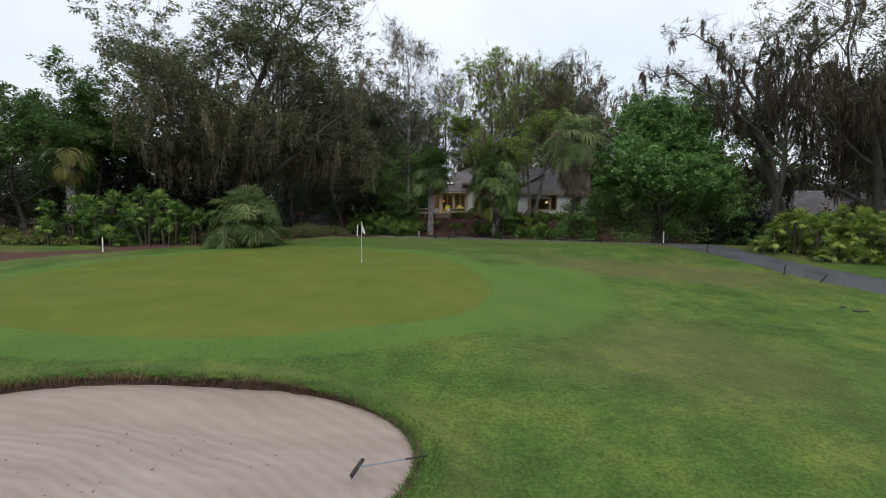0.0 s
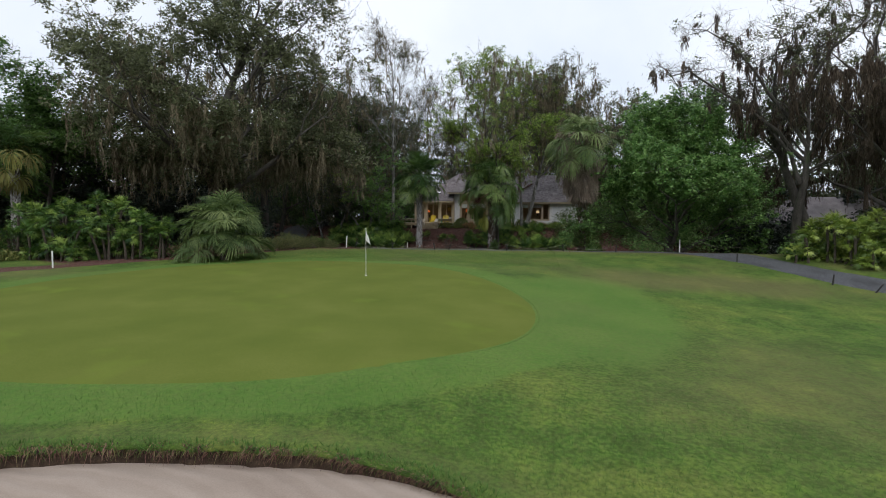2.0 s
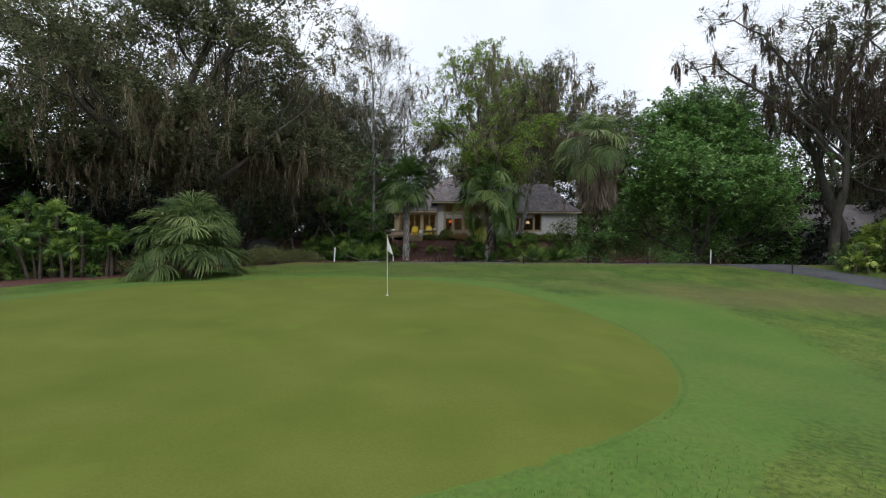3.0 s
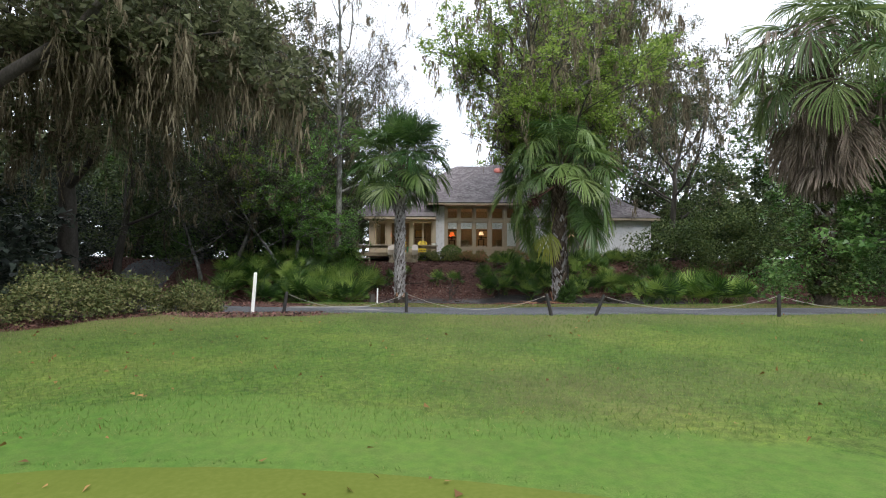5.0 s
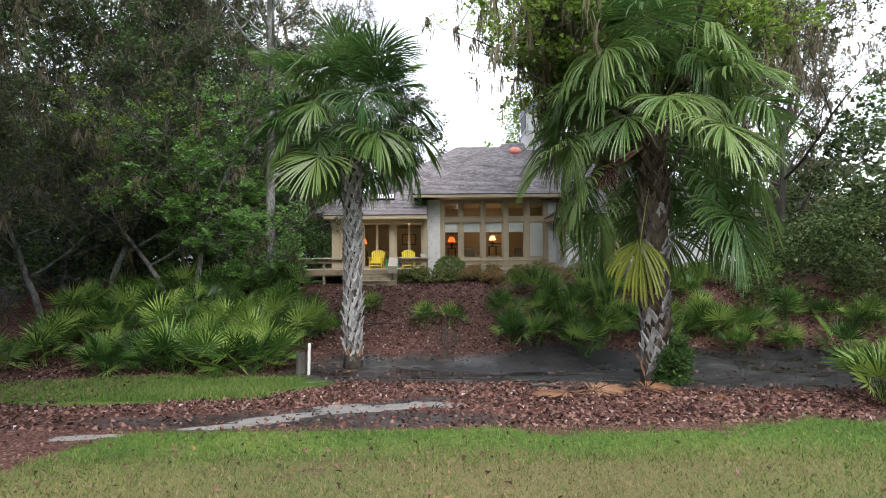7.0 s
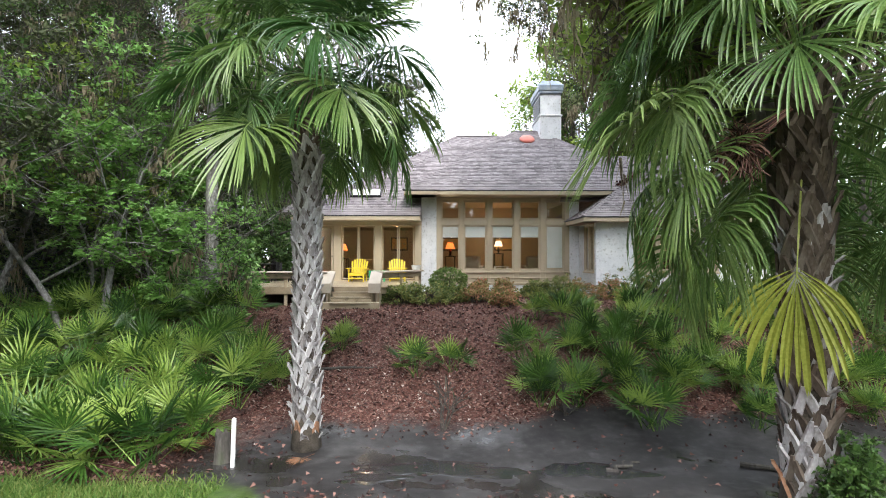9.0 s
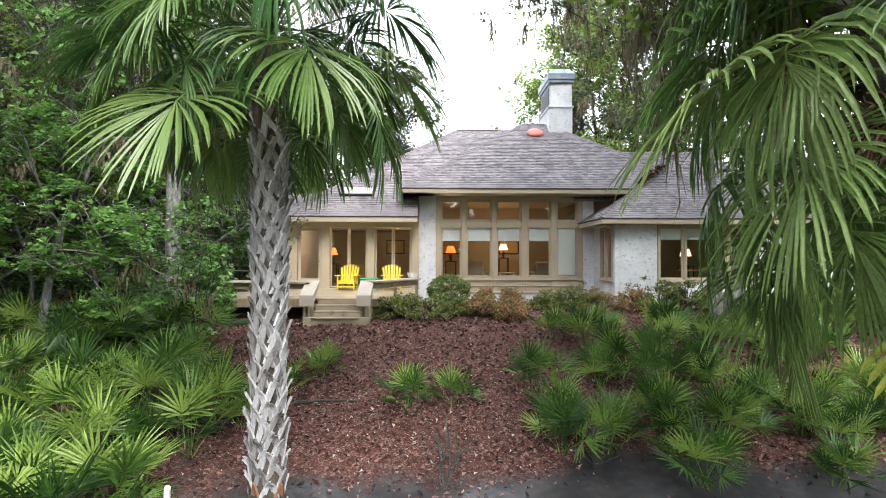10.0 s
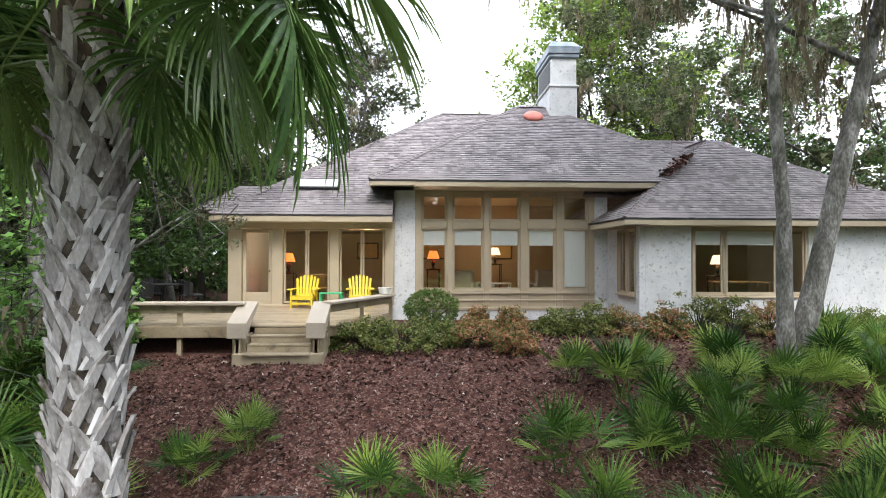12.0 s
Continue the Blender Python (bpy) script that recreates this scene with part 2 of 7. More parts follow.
raked(SAND)
SOIL = shader("dark_soil_edge", [(0.014, 0.009, 0.006), (0.045, 0.028, 0.018), (0.09, 0.062, 0.04)], 9, 40, 0.95, 1.0)
PUTT = shader("putting_turf", [(0.090, 0.122, 0.021), (0.112, 0.140, 0.026), (0.142, 0.164, 0.037)], 0.5, 24, 0.95, 0.3, spots=((0.13, 0.17, 0.028), 0.15, 0.4), spec=0.08)
FRINGE = shader("fringe_turf", [(0.052, 0.125, 0.022), (0.075, 0.165, 0.032), (0.10, 0.19, 0.045)], 0.5, 70, 0.9, 0.25)
BLADE = shader("grass_blades", [(0.075, 0.15, 0.026), (0.125, 0.21, 0.042), (0.22, 0.26, 0.08)], 0.8, 20, 0.7, 0, island_random=0.5, through_light=0.3)
FROND_RUST = shader("rusty_dead_frond", [(0.10, 0.045, 0.025), (0.24, 0.115, 0.06), (0.36, 0.21, 0.13)], 1.5, 25, 0.8, 0.05, object_random=0.3, through_light=0.1)
FROND_DEAD = shader("dead_palm_frond", [(0.09, 0.068, 0.052), (0.21, 0.165, 0.13), (0.36, 0.30, 0.25)], 1.5, 25, 0.8, 0.05, object_random=0.3, through_light=0.15)
# brighter copy of the palmetto leaf, with sunlight put into its colour
PALMETTO_SUN_TINT = shader("palmetto_leaf_sun_tint", [(0.07, 0.13, 0.018), (0.19, 0.28, 0.04), (0.36, 0.44, 0.09)], 1.2, 25, 0.35, 0.05, object_random=0.5, through_light=0.25, spec=0.5)
LEAF_LIGHT = shader("light_green_leaf", [(0.09, 0.20, 0.04), (0.17, 0.34, 0.08), (0.26, 0.45, 0.13)], 0.6, 10, 0.5, 0, island_random=0.4, through_light=0.42)
DRY_BLADE = shader("dry_grass_blades", [(0.065, 0.125, 0.024), (0.145, 0.165, 0.052), (0.27, 0.22, 0.11)], 0.8, 20, 0.8, 0, island_random=0.9, through_light=0.25)
BARK = shader("grey_oak_bark", [(0.03, 0.027, 0.023), (0.07, 0.063, 0.056), (0.13, 0.12, 0.105)], 3, 25, 0.95, 1.0, stretch=(1, 1, 0.3), spots=((0.06, 0.08, 0.04), 0.25, 2.0))
PALE_BARK = shader("pale_lichened_bark", [(0.015, 0.014, 0.012), (0.16, 0.155, 0.145), (0.44, 0.45, 0.44)], 5.0, 28, 0.95, 1.0, stretch=(1, 1, 0.4), spots=((0.03, 0.035, 0.02), 0.75, 2.6))
MOSS = shader("spanish_moss", [(0.10, 0.083, 0.052), (0.19, 0.16, 0.105), (0.29, 0.255, 0.175)], 1.0, 20, 1.0, 0, island_random=0.5, through_light=0.35)
# MOSS at about half tone: front light on the right-hand trees countered in colour
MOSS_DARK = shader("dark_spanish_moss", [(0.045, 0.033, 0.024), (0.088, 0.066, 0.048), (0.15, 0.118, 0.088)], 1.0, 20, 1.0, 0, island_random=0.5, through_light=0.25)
PALM_TRUNK = shader("palm_trunk_fibre", [(0.02, 0.016, 0.012), (0.07, 0.058, 0.045), (0.13, 0.11, 0.09)], 6, 45, 0.95, 1.0)
BOOT = shader("grey_palm_boot", [(0.07, 0.055, 0.05), (0.32, 0.31, 0.31), (0.56, 0.56, 0.57)], 3, 35, 0.9, 0.5, stretch=(1, 1, 0.3), object_random=0.3, spots=((0.12, 0.085, 0.06), 0.35, 7.0))
FRESH_BOOT = shader("brown_palm_boot", [(0.025, 0.017, 0.012), (0.085, 0.064, 0.048), (0.18, 0.15, 0.12)], 3, 35, 0.9, 0.5, stretch=(1, 1, 0.3), object_random=0.3)
LEAF_WILD = shader("wild_brush_leaf", [(0.05, 0.07, 0.02), (0.11, 0.14, 0.04), (0.20, 0.19, 0.08)], 0.8, 10, 0.7, 0, island_random=0.7, through_light=0.25)
SILT = shader("pale_dried_silt", [(0.15, 0.145, 0.14), (0.21, 0.20, 0.19), (0.27, 0.255, 0.24)], 3, 60, 0.95, 0.3)
FROND = shader("palm_frond", [(0.042, 0.105, 0.028), (0.10, 0.19, 0.048), (0.19, 0.285, 0.08)], 1.2, 25, 0.36, 0.05, object_random=0.5, through_light=0.38, spec=0.5)
FROND_OLD = shader("dying_palm_frond", [(0.12, 0.10, 0.03), (0.22, 0.21, 0.06), (0.26, 0.27, 0.08)], 1.5, 25, 0.6, 0.05, object_random=0.3, through_light=0.2)
FROND_LONG = shader("glossy_palm_frond", [(0.058, 0.13, 0.036), (0.145, 0.25, 0.07), (0.27, 0.37, 0.12)], 1.2, 25, 0.32, 0.05, object_random=0.35, through_light=0.42, spec=0.5)
FROND_TIRED = shader("yellowing_palm_frond", [(0.16, 0.19, 0.03), (0.27, 0.31, 0.05), (0.42, 0.44, 0.10)], 1.2, 25, 0.4, 0.05, through_light=0.4, spec=0.5)
FROND_GREY = shader("grey_green_fan_leaf", [(0.06, 0.11, 0.035), (0.135, 0.20, 0.065), (0.29, 0.36, 0.145)], 1.2, 25, 0.45, 0.05, object_random=0.4, through_light=0.3, spec=0.4)
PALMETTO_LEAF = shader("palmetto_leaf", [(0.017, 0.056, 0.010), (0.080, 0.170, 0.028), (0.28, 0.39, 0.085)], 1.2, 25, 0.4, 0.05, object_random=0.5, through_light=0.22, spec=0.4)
LEAF_OAK = shader("oak_leaf", [(0.042, 0.058, 0.026), (0.08, 0.104, 0.045), (0.145, 0.165, 0.08)], 0.6, 10, 0.6, 0, island_random=0.5, through_light=0.42)
LEAF_LIVE = shader("live_oak_leaf", [(0.06, 0.072, 0.036), (0.115, 0.134, 0.064), (0.20, 0.215, 0.115)], 0.6, 10, 0.6, 0, island_random=0.5, through_light=0.45)
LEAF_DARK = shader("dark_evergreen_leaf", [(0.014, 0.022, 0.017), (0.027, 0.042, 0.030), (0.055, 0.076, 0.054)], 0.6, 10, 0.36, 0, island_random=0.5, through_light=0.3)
LEAF_BRIGHT = shader("bright_green_leaf", [(0.036, 0.078, 0.019), (0.072, 0.15, 0.034), (0.135, 0.24, 0.06)], 0.6, 10, 0.5, 0, island_random=0.5, through_light=0.42)
LEAF_SPRING = shader("spring_leaf", [(0.11, 0.19, 0.03), (0.20, 0.31, 0.052), (0.33, 0.43, 0.10)], 0.6, 10, 0.5, 0, island_random=0.5, through_light=0.5)
LEAF_BROAD = shader("broad_bright_leaf", [(0.06, 0.145, 0.036), (0.13, 0.26, 0.066), (0.25, 0.40, 0.13)], 0.6, 10, 0.45, 0, island_random=0.5, through_light=0.35)
LEAF_RED = shader("reddish_azalea_leaf", [(0.12, 0.16, 0.04), (0.27, 0.24, 0.075), (0.52, 0.21, 0.14)], 0.8, 10, 0.6, 0, island_random=0.7, through_light=0.25)
LEAF_HEDGE = shader("azalea_leaf", [(0.06, 0.105, 0.024), (0.15, 0.20, 0.05), (0.29, 0.29, 0.09)], 0.8, 10, 0.6, 0, island_random=0.6, through_light=0.25)
LEAF_BOX = shader("boxwood_leaf", [(0.06, 0.12, 0.028), (0.13, 0.21, 0.05), (0.23, 0.31, 0.09)], 0.8, 10, 0.55, 0, island_random=0.5, through_light=0.3)
LEAF_VINE = shader("vine_leaf", [(0.035, 0.065, 0.02), (0.075, 0.13, 0.035), (0.15, 0.19, 0.06)], 0.5, 10, 0.55, 0, island_random=0.6, through_light=0.35)
LEAF_WOOD = shader("woodland_leaf", [(0.022, 0.042, 0.014), (0.046, 0.08, 0.022), (0.088, 0.13, 0.038)], 0.4, 8, 0.6, 0, island_random=0.6, through_light=0.3)
LEAF_CORAL = shader("coral_azalea_blossom", [(0.13, 0.16, 0.045), (0.46, 0.13, 0.09), (0.66, 0.22, 0.18)], 0.8, 10, 0.6, 0, island_random=0.8, through_light=0.25)
PALE_LITTER = shader("bleached_fallen_leaves", [(0.16, 0.115, 0.10), (0.30, 0.235, 0.21), (0.46, 0.39, 0.35)], 1.0, 20, 0.8, 0, island_random=0.8)
LITTER = shader("dead_leaves", [(0.026, 0.010, 0.009), (0.105, 0.040, 0.031), (0.23, 0.125, 0.10)], 1.0, 20, 0.85, 0, island_random=0.9)
BRIGHT_LITTER = shader("orange_fallen_leaves", [(0.12, 0.06, 0.02), (0.22, 0.12, 0.035), (0.30, 0.17, 0.06)], 1.0, 20, 0.85, 0, island_random=0.8)


def glass_material(name, tint_colour=(0.97, 0.98, 0.97)):
    m = bpy.data.materials.new(name)
    m.use_nodes = True
    n, l = m.node_tree.nodes, m.node_tree.links
    n.remove(n["Principled BSDF"])
    tr, gl, ms, lw = n.new("ShaderNodeBsdfTransparent"), n.new("ShaderNodeBsdfGlossy"), n.new("ShaderNodeMixShader"), n.new("ShaderNodeLayerWeight")
    tr.inputs["Color"].default_value = (*tint_colour, 1)
    gl.inputs["Roughness"].default_value = 0.02
    steep, fac = n.new("ShaderNodeMath"), n.new("ShaderNodeMath")
    steep.operation, fac.operation = "POWER", "MULTIPLY_ADD"
    l.new(lw.outputs["Facing"], steep.inputs[0])
    steep.inputs[1].default_value = 4.0
    l.new(steep.outputs[0], fac.inputs[0])
    fac.inputs[1].default_value, fac.inputs[2].default_value = 0.75, 0.075
    l.new(fac.outputs[0], ms.inputs["Fac"])
    l.new(tr.outputs["BSDF"], ms.inputs[1])
    l.new(gl.outputs["BSDF"], ms.inputs[2])
    l.new(ms.outputs["Shader"], n["Material Output"].inputs["Surface"])
    return m


GLASS = glass_material("window_glass")


def glow(name, colour, strength):
    m = bpy.data.materials.new(name)
    m.use_nodes = True
    b = m.node_tree.nodes["Principled BSDF"]
    b.inputs["Base Color"].default_value = (*colour, 1)
    b.inputs["Emission Color"].default_value = (*colour, 1)
    b.inputs["Emission Strength"].default_value = strength
    return m

# ---- the lie of the land ----
KNOT_Y = np.array([-400, -120, -75, -62, -60, -56.5, -51, -43.7, -36, -31.5, -30.1, -28.9, -27.8, -26, -21, -17.3, -14.5, -12.8, -11, -9.1, -7.2, -5.6, -3, 30, 400], float)
KNOT_Z = np.array([-4, -3.7, -3.5, -3.15, -2.95, -2.56, -2.35, -2.0, -1.85, -1.72, -1.6, -1.6, -1.76, -1.76, -2.1, -2.4, -2.7, -2.75, -2.35, -1.72, -1.05, -0.62, -0.5, -0.4, -0.4], float)


def ease(a, b, v):
    u = np.clip((v - a) / (b - a), 0, 1)
    return u * u * (3 - 2 * u)


def land(x, y):
    """The ground's height; takes numbers or arrays."""
    x, y = np.asarray(x, float), np.asarray(y, float)
    z = sum(np.interp(y + d, KNOT_Y, KNOT_Z) for d in (-0.8, -0.4, 0.0, 0.4, 0.8)) / 5
    z = z - 0.085 * ease(-28, -48, y) * np.maximum(0, np.minimum(x, 45) - 5)
    z = z - 0.02 * ease(-28, -40, y) * np.maximum(0, -8 - x)
    # mulch heaped against the deck stairs
    z = z + 0.16 * np.exp(-((x + 2.9) ** 2 / 2.2 + (y + 6.3) ** 2 / 0.8))
    return z + 0.03 * np.sin(0.7 * x + 0.4 * y) * np.sin(0.5 * y - 0.3 * x)


def zl(x, y):
    return float(land(x, y))


BUNKER = dict(cx=3.2, cy=-63.35, a=5.75, b=2.9, turn=radians(6), power=2.4)
GREEN = dict(cx=-2.6, cy=-48.2, mean=10.75, sin1=-0.31, cos2=0.28, sin3=-0.5)


def oval(u, cx, cy, a=0, b=0, turn=0, power=2.0, mean=0, sin1=0, cos2=0, sin3=0):
    """A point of a rounded outline, u from 0 to 2 pi: a squarish ellipse, or a wavy round."""
    c, s = math.cos(u), math.sin(u)
    if mean:
        k = mean + sin1 * s + cos2 * math.cos(2 * u) + sin3 * math.sin(3 * u)
        return cx + k * c, cy + k * s
    k = (abs(c) ** power + abs(s) ** power) ** (-1 / power)
    x, y = a * c * k, b * s * k
    return cx + x * math.cos(turn) - y * math.sin(turn), cy + x * math.sin(turn) + y * math.cos(turn)


def inside(x, y, o):
    """Under 1 within the outline."""
    dx, dy = x - o["cx"], y - o["cy"]
    if "mean" in o:
        u = np.arctan2(dy, dx)
        return np.hypot(dx, dy) / (o["mean"] + o["sin1"] * np.sin(u) + o["cos2"] * np.cos(2 * u) + o["sin3"] * np.sin(3 * u))
    c, s = math.cos(o["turn"]), math.sin(o["turn"])
    u, v = (dx * c + dy * s) / o["a"], (-dx * s + dy * c) / o["b"]
    return (np.abs(u) ** o["power"] + np.abs(v) ** o["power"]) ** (1 / o["power"])


def spread(lo, hi, step, far, grow=1.35):
    out, d, v = list(np.arange(lo, hi + 1e-6, step)), step, hi
    while v < far:
        d *= grow
        v += d
        out.append(v)
    d, v = step, lo
    while v > -far:
        d *= grow
        v -= d
        out.insert(0, v)
    return np.array(out)


gx, gy = spread(-24, 30, 0.36, 900), spread(-74, 2, 0.36, 900)
GX, GY = np.meshgrid(gx, gy)
GZ = land(GX, GY)
sunk = inside(GX, GY, BUNKER)
GZ = GZ - 0.9 * ease(1.09, 1.03, sunk)
ny, nx = GX.shape
ground_v = np.stack([GX, GY, GZ], -1).reshape(-1, 3)
idx = np.arange(nx * ny).reshape(ny, nx)
ground_f = np.stack([idx[:-1, :-1], idx[:-1, 1:], idx[1:, 1:], idx[1:, :-1]], -1).reshape(-1, 4)
ground_me = bpy.data.meshes.new("ground")
ground_me.from_pydata(ground_v.tolist(), [], ground_f.tolist())
ground_me.polygons.foreach_set("use_smooth", [True] * len(ground_me.polygons))


def wobble(x, y, s, seed):
    """A cheap smooth noise from -1 to 1."""
    r = np.random.RandomState(seed)
    out = 0
    for k in range(6):
        ang, ph, f = r.uniform(0, 6.28), r.uniform(0, 6.28), s * 1.7 ** (k / 1.5)
        out = out + np.sin((x * math.cos(ang) + y * math.sin(ang)) * f + ph) * 0.75 ** k
    return out / 2.2


def zones(x, y):
    """Turf, wet mud and dryness of the ground, each from 0 to 1."""
    n1, n2 = wobble(x, y, 0.9, 3), wobble(x, y, 0.35, 5)
    turf = ease(-20.2, -21.3, y + 0.5 * n1)
    # the planted bed on the west side of the course
    line = np.interp(y, [-60, -46.5, -39, -32, -28.5, -25], [-27, -20.5, -15, -9.3, -6.2, -5.0])
    turf = turf * ease(-0.3, 0.5, x - line + 0.4 * n1)
    turf = np.maximum(turf, 0.85 * ease(1.2, 0.8, np.hypot((x + 28) / 9, (y + 40) / 3.2) + 0.12 * n1))
    # weedy patch under the palmettos
    turf = np.maximum(turf, 0.9 * ease(1.25, 0.75, np.hypot((x + 7.2) / 4.4, (y + 16.5) / 2.2) + 0.14 * n1))
    # bare strip along the verge
    bare = ease(1.1, 0.6, np.hypot((x + 2.8) / 4.6, (y + 20.1) / 0.9) + 0.2 * n1)
    turf = turf * (1 - bare)
    turf = turf * (1 - 0.8 * ease(1.2, 0.7, np.hypot((x + 4.8) / 2.2, (y + 29.1) / 0.9) + 0.2 * n1))
    # worn patches in the verge beyond the path
    turf = turf * (1 - 0.5 * ease(0.35, 1.0, wobble(x, y, 1.7, 11)) * ease(-26.3, -25.6, y) * ease(-20.5, -21.5, y))
    mud = ease(1.3, 0.75, np.hypot((x - 8) / 13.5, (y + 13.9 + 0.08 * (x - 2)) / 2.7) + 0.2 * n1)
    mud = np.maximum(mud, 0.62 * bare)
    mud = np.maximum(mud, 0.8 * ease(1.2, 0.7, np.hypot((x + 1.9) / 2.2, (y + 19.5 - 0.62 * (x + 1.9)) / 0.55) + 0.25 * n1))
    dry = np.clip(ease(-27, -25.5, y) * ease(-21.4, -22.6, y + 0.5 * n1) * (0.72 + 0.4 * n2) + ease(-31.5, -29.5, y) * ease(-24, -27, y) * 0.5 + 0.45 * ease(0.1, 0.9, n2) * ease(-60, -40, y), 0, 1)
    dry = np.maximum(dry, 0.62 * ease(1.5, 0.3, np.hypot((x - 17) / 9, (y + 39) / 2.6) + 0.3 * n1))
    dry = np.maximum(dry, 0.42 * ease(1.7, 0.2, np.hypot((x - 15) / 4, (y + 54) / 4) + 0.3 * n1))
    collar = inside(x, y, BUNKER)
    dry = np.maximum(dry, 0.2 * ease(1.0, 1.1, collar) * ease(1.34, 1.2, collar + 0.04 * n1))
    g = inside(x, y, GREEN) + 0.02 * n1
    trim = ease(1.17, 1.135, g) * (0.85 + 0.15 * n2)
    trim = np.maximum(trim, 0.8 * ease(1.3, 0.7, np.hypot((x - 10.5) / 3.2, (y + 47) / 7.5) + 0.1 * n1))
    return turf, mud, dry * (1 - 0.6 * trim), np.clip(trim, 0, 1)


zt, zm, zd, zf = (a.reshape(-1) for a in zones(GX, GY))
attr = ground_me.color_attributes.new("zone", "FLOAT_COLOR", "POINT")
attr.data.foreach_set("color", np.stack([zt, zm, zd, zf], -1).astype(np.float32).ravel())


def ground_material():
    m = bpy.data.materials.new("turf_and_leaf_litter")
    m.use_nodes = True
    n, l = m.node_tree.nodes, m.node_tree.links
    b = n["Principled BSDF"]
    co, at = n.new("ShaderNodeTexCoord"), n.new("ShaderNodeAttribute")
    at.attribute_name = "zone"
    sep = n.new("ShaderNodeSeparateColor")
    l.new(at.outputs["Color"], sep.inputs["Color"])

    def noise_tex(scale, detail=4.0):
        t = n.new("ShaderNodeTexNoise")
        t.inputs["Scale"].default_value, t.inputs["Detail"].default_value = scale, detail
        l.new(co.outputs["Object"], t.inputs["Vector"])
        return t.outputs["Fac"]

    def ramp(fac, *stops):
        r = n.new("ShaderNodeValToRGB")
        els = r.color_ramp.elements
        while len(els) < len(stops):
            els.new(0.5)
        for e, (p, c) in zip(els, stops):
            e.position, e.color = p, (*c, 1)
        l.new(fac, r.inputs["Fac"])
        return r.outputs["Color"]

    def mixed(fac, a, c, kind="MIX"):
        x = n.new("ShaderNodeMixRGB")
        x.blend_type = kind
        l.new(fac, x.inputs["Fac"]) if not isinstance(fac, float) else setattr(x.inputs["Fac"], "default_value", fac)
        l.new(a, x.inputs["Color1"])
        l.new(c, x.inputs["Color2"])
        return x.outputs["Color"]

    def edge(value, sharp, jitter):
        a = n.new("ShaderNodeMath")
        a.operation = "MULTIPLY_ADD"
        l.new(jitter, a.inputs[0])
        a.inputs[1].default_value = 0.7
        l.new(value, a.inputs[2])
        r = n.new("ShaderNodeMapRange")
        l.new(a.outputs[0], r.inputs["Value"])
        r.inputs["From Min"].default_value, r.inputs["From Max"].default_value = 0.85 - sharp, 0.85 + sharp
        return r.outputs["Result"]

    fine, mid, large = noise_tex(75.0, 3.0), noise_tex(6.0, 6.0), noise_tex(0.45, 5.0)
    lush = mixed(0.5, ramp(fine, (0.3, (0.018, 0.046, 0.008)), (0.5, (0.066, 0.124, 0.024)), (0.72, (0.165, 0.225, 0.066))), ramp(large, (0.34, (0.026, 0.078, 0.010)), (0.5, (0.060, 0.130, 0.019)), (0.66, (0.145, 0.190, 0.038))))
    straw = ramp(fine, (0.3, (0.075, 0.062, 0.028)), (0.52, (0.15, 0.124, 0.058)), (0.75, (0.25, 0.20, 0.115)))
    neat = mixed(0.5, ramp(fine, (0.3, (0.062, 0.138, 0.022)), (0.7, (0.106, 0.190, 0.038))), ramp(large, (0.35, (0.069, 0.151, 0.025)), (0.65, (0.114, 0.188, 0.038))))
    grainy = ramp(noise_tex(11.0, 8.0), (0.36, (0.5, 0.54, 0.46)), (0.5, (1.0, 1.0, 1.0)), (0.64, (1.6, 1.48, 1.3)))
    patchy = ramp(noise_tex(1.7, 9.0), (0.34, (0.78, 0.8, 0.74)), (0.5, (1.0, 1.0, 1.0)), (0.68, (1.28, 1.2, 1.1)))
    lush = mixed(0.6, mixed(0.8, lush, patchy, "MULTIPLY"), grainy, "MULTIPLY")
    neat = mixed(0.22, neat, grainy, "MULTIPLY")
    turf = mixed(edge(sep.outputs["Blue"], 0.62, mid), mixed(edge(at.outputs["Alpha"], 0.2, mid), lush, neat), straw)
    vor = n.new("ShaderNodeTexVoronoi")
    vor.inputs["Scale"].default_value = 34.0
    l.new(co.outputs["Object"], vor.inputs["Vector"])
    vb = n.new("ShaderNodeSeparateColor")
    l.new(vor.outputs["Color"], vb.inputs["Color"])
    leaf = ramp(vb.outputs["Red"], (0.05, (0.024, 0.009, 0.009)), (0.45, (0.095, 0.034, 0.029)), (0.8, (0.165, 0.072, 0.06)), (0.97, (0.30, 0.23, 0.20)))
    litter = mixed(0.45, leaf, ramp(mid, (0.3, (0.035, 0.02, 0.016)), (0.7, (0.13, 0.072, 0.055))))
    mud = mixed(0.4, ramp(noise_tex(1.1, 6.0), (0.36, (0.013, 0.012, 0.013)), (0.52, (0.032, 0.030, 0.031)), (0.64, (0.062, 0.060, 0.061)), (0.78, (0.13, 0.127, 0.125))), ramp(mid, (0.3, (0.014, 0.013, 0.013)), (0.55, (0.034, 0.031, 0.031)), (0.75, (0.08, 0.076, 0.075))))
    base = mixed(edge(sep.outputs["Green"], 0.2, mid), litter, mud)
    l.new(mixed(edge(sep.outputs["Red"], 0.16, mid), base, turf), b.inputs["Base Color"])
    gloss = n.new("ShaderNodeMapRange")
    l.new(edge(sep.outputs["Green"], 0.2, mid), gloss.inputs["Value"])
    gloss.inputs["To Min"].default_value, gloss.inputs["To Max"].default_value = 0.12, 0.3
    l.new(gloss.outputs["Result"], b.inputs["Specular IOR Level"])
    rr = n.new("ShaderNodeMapRange")
    l.new(edge(sep.outputs["Green"], 0.2, mid), rr.inputs["Value"])
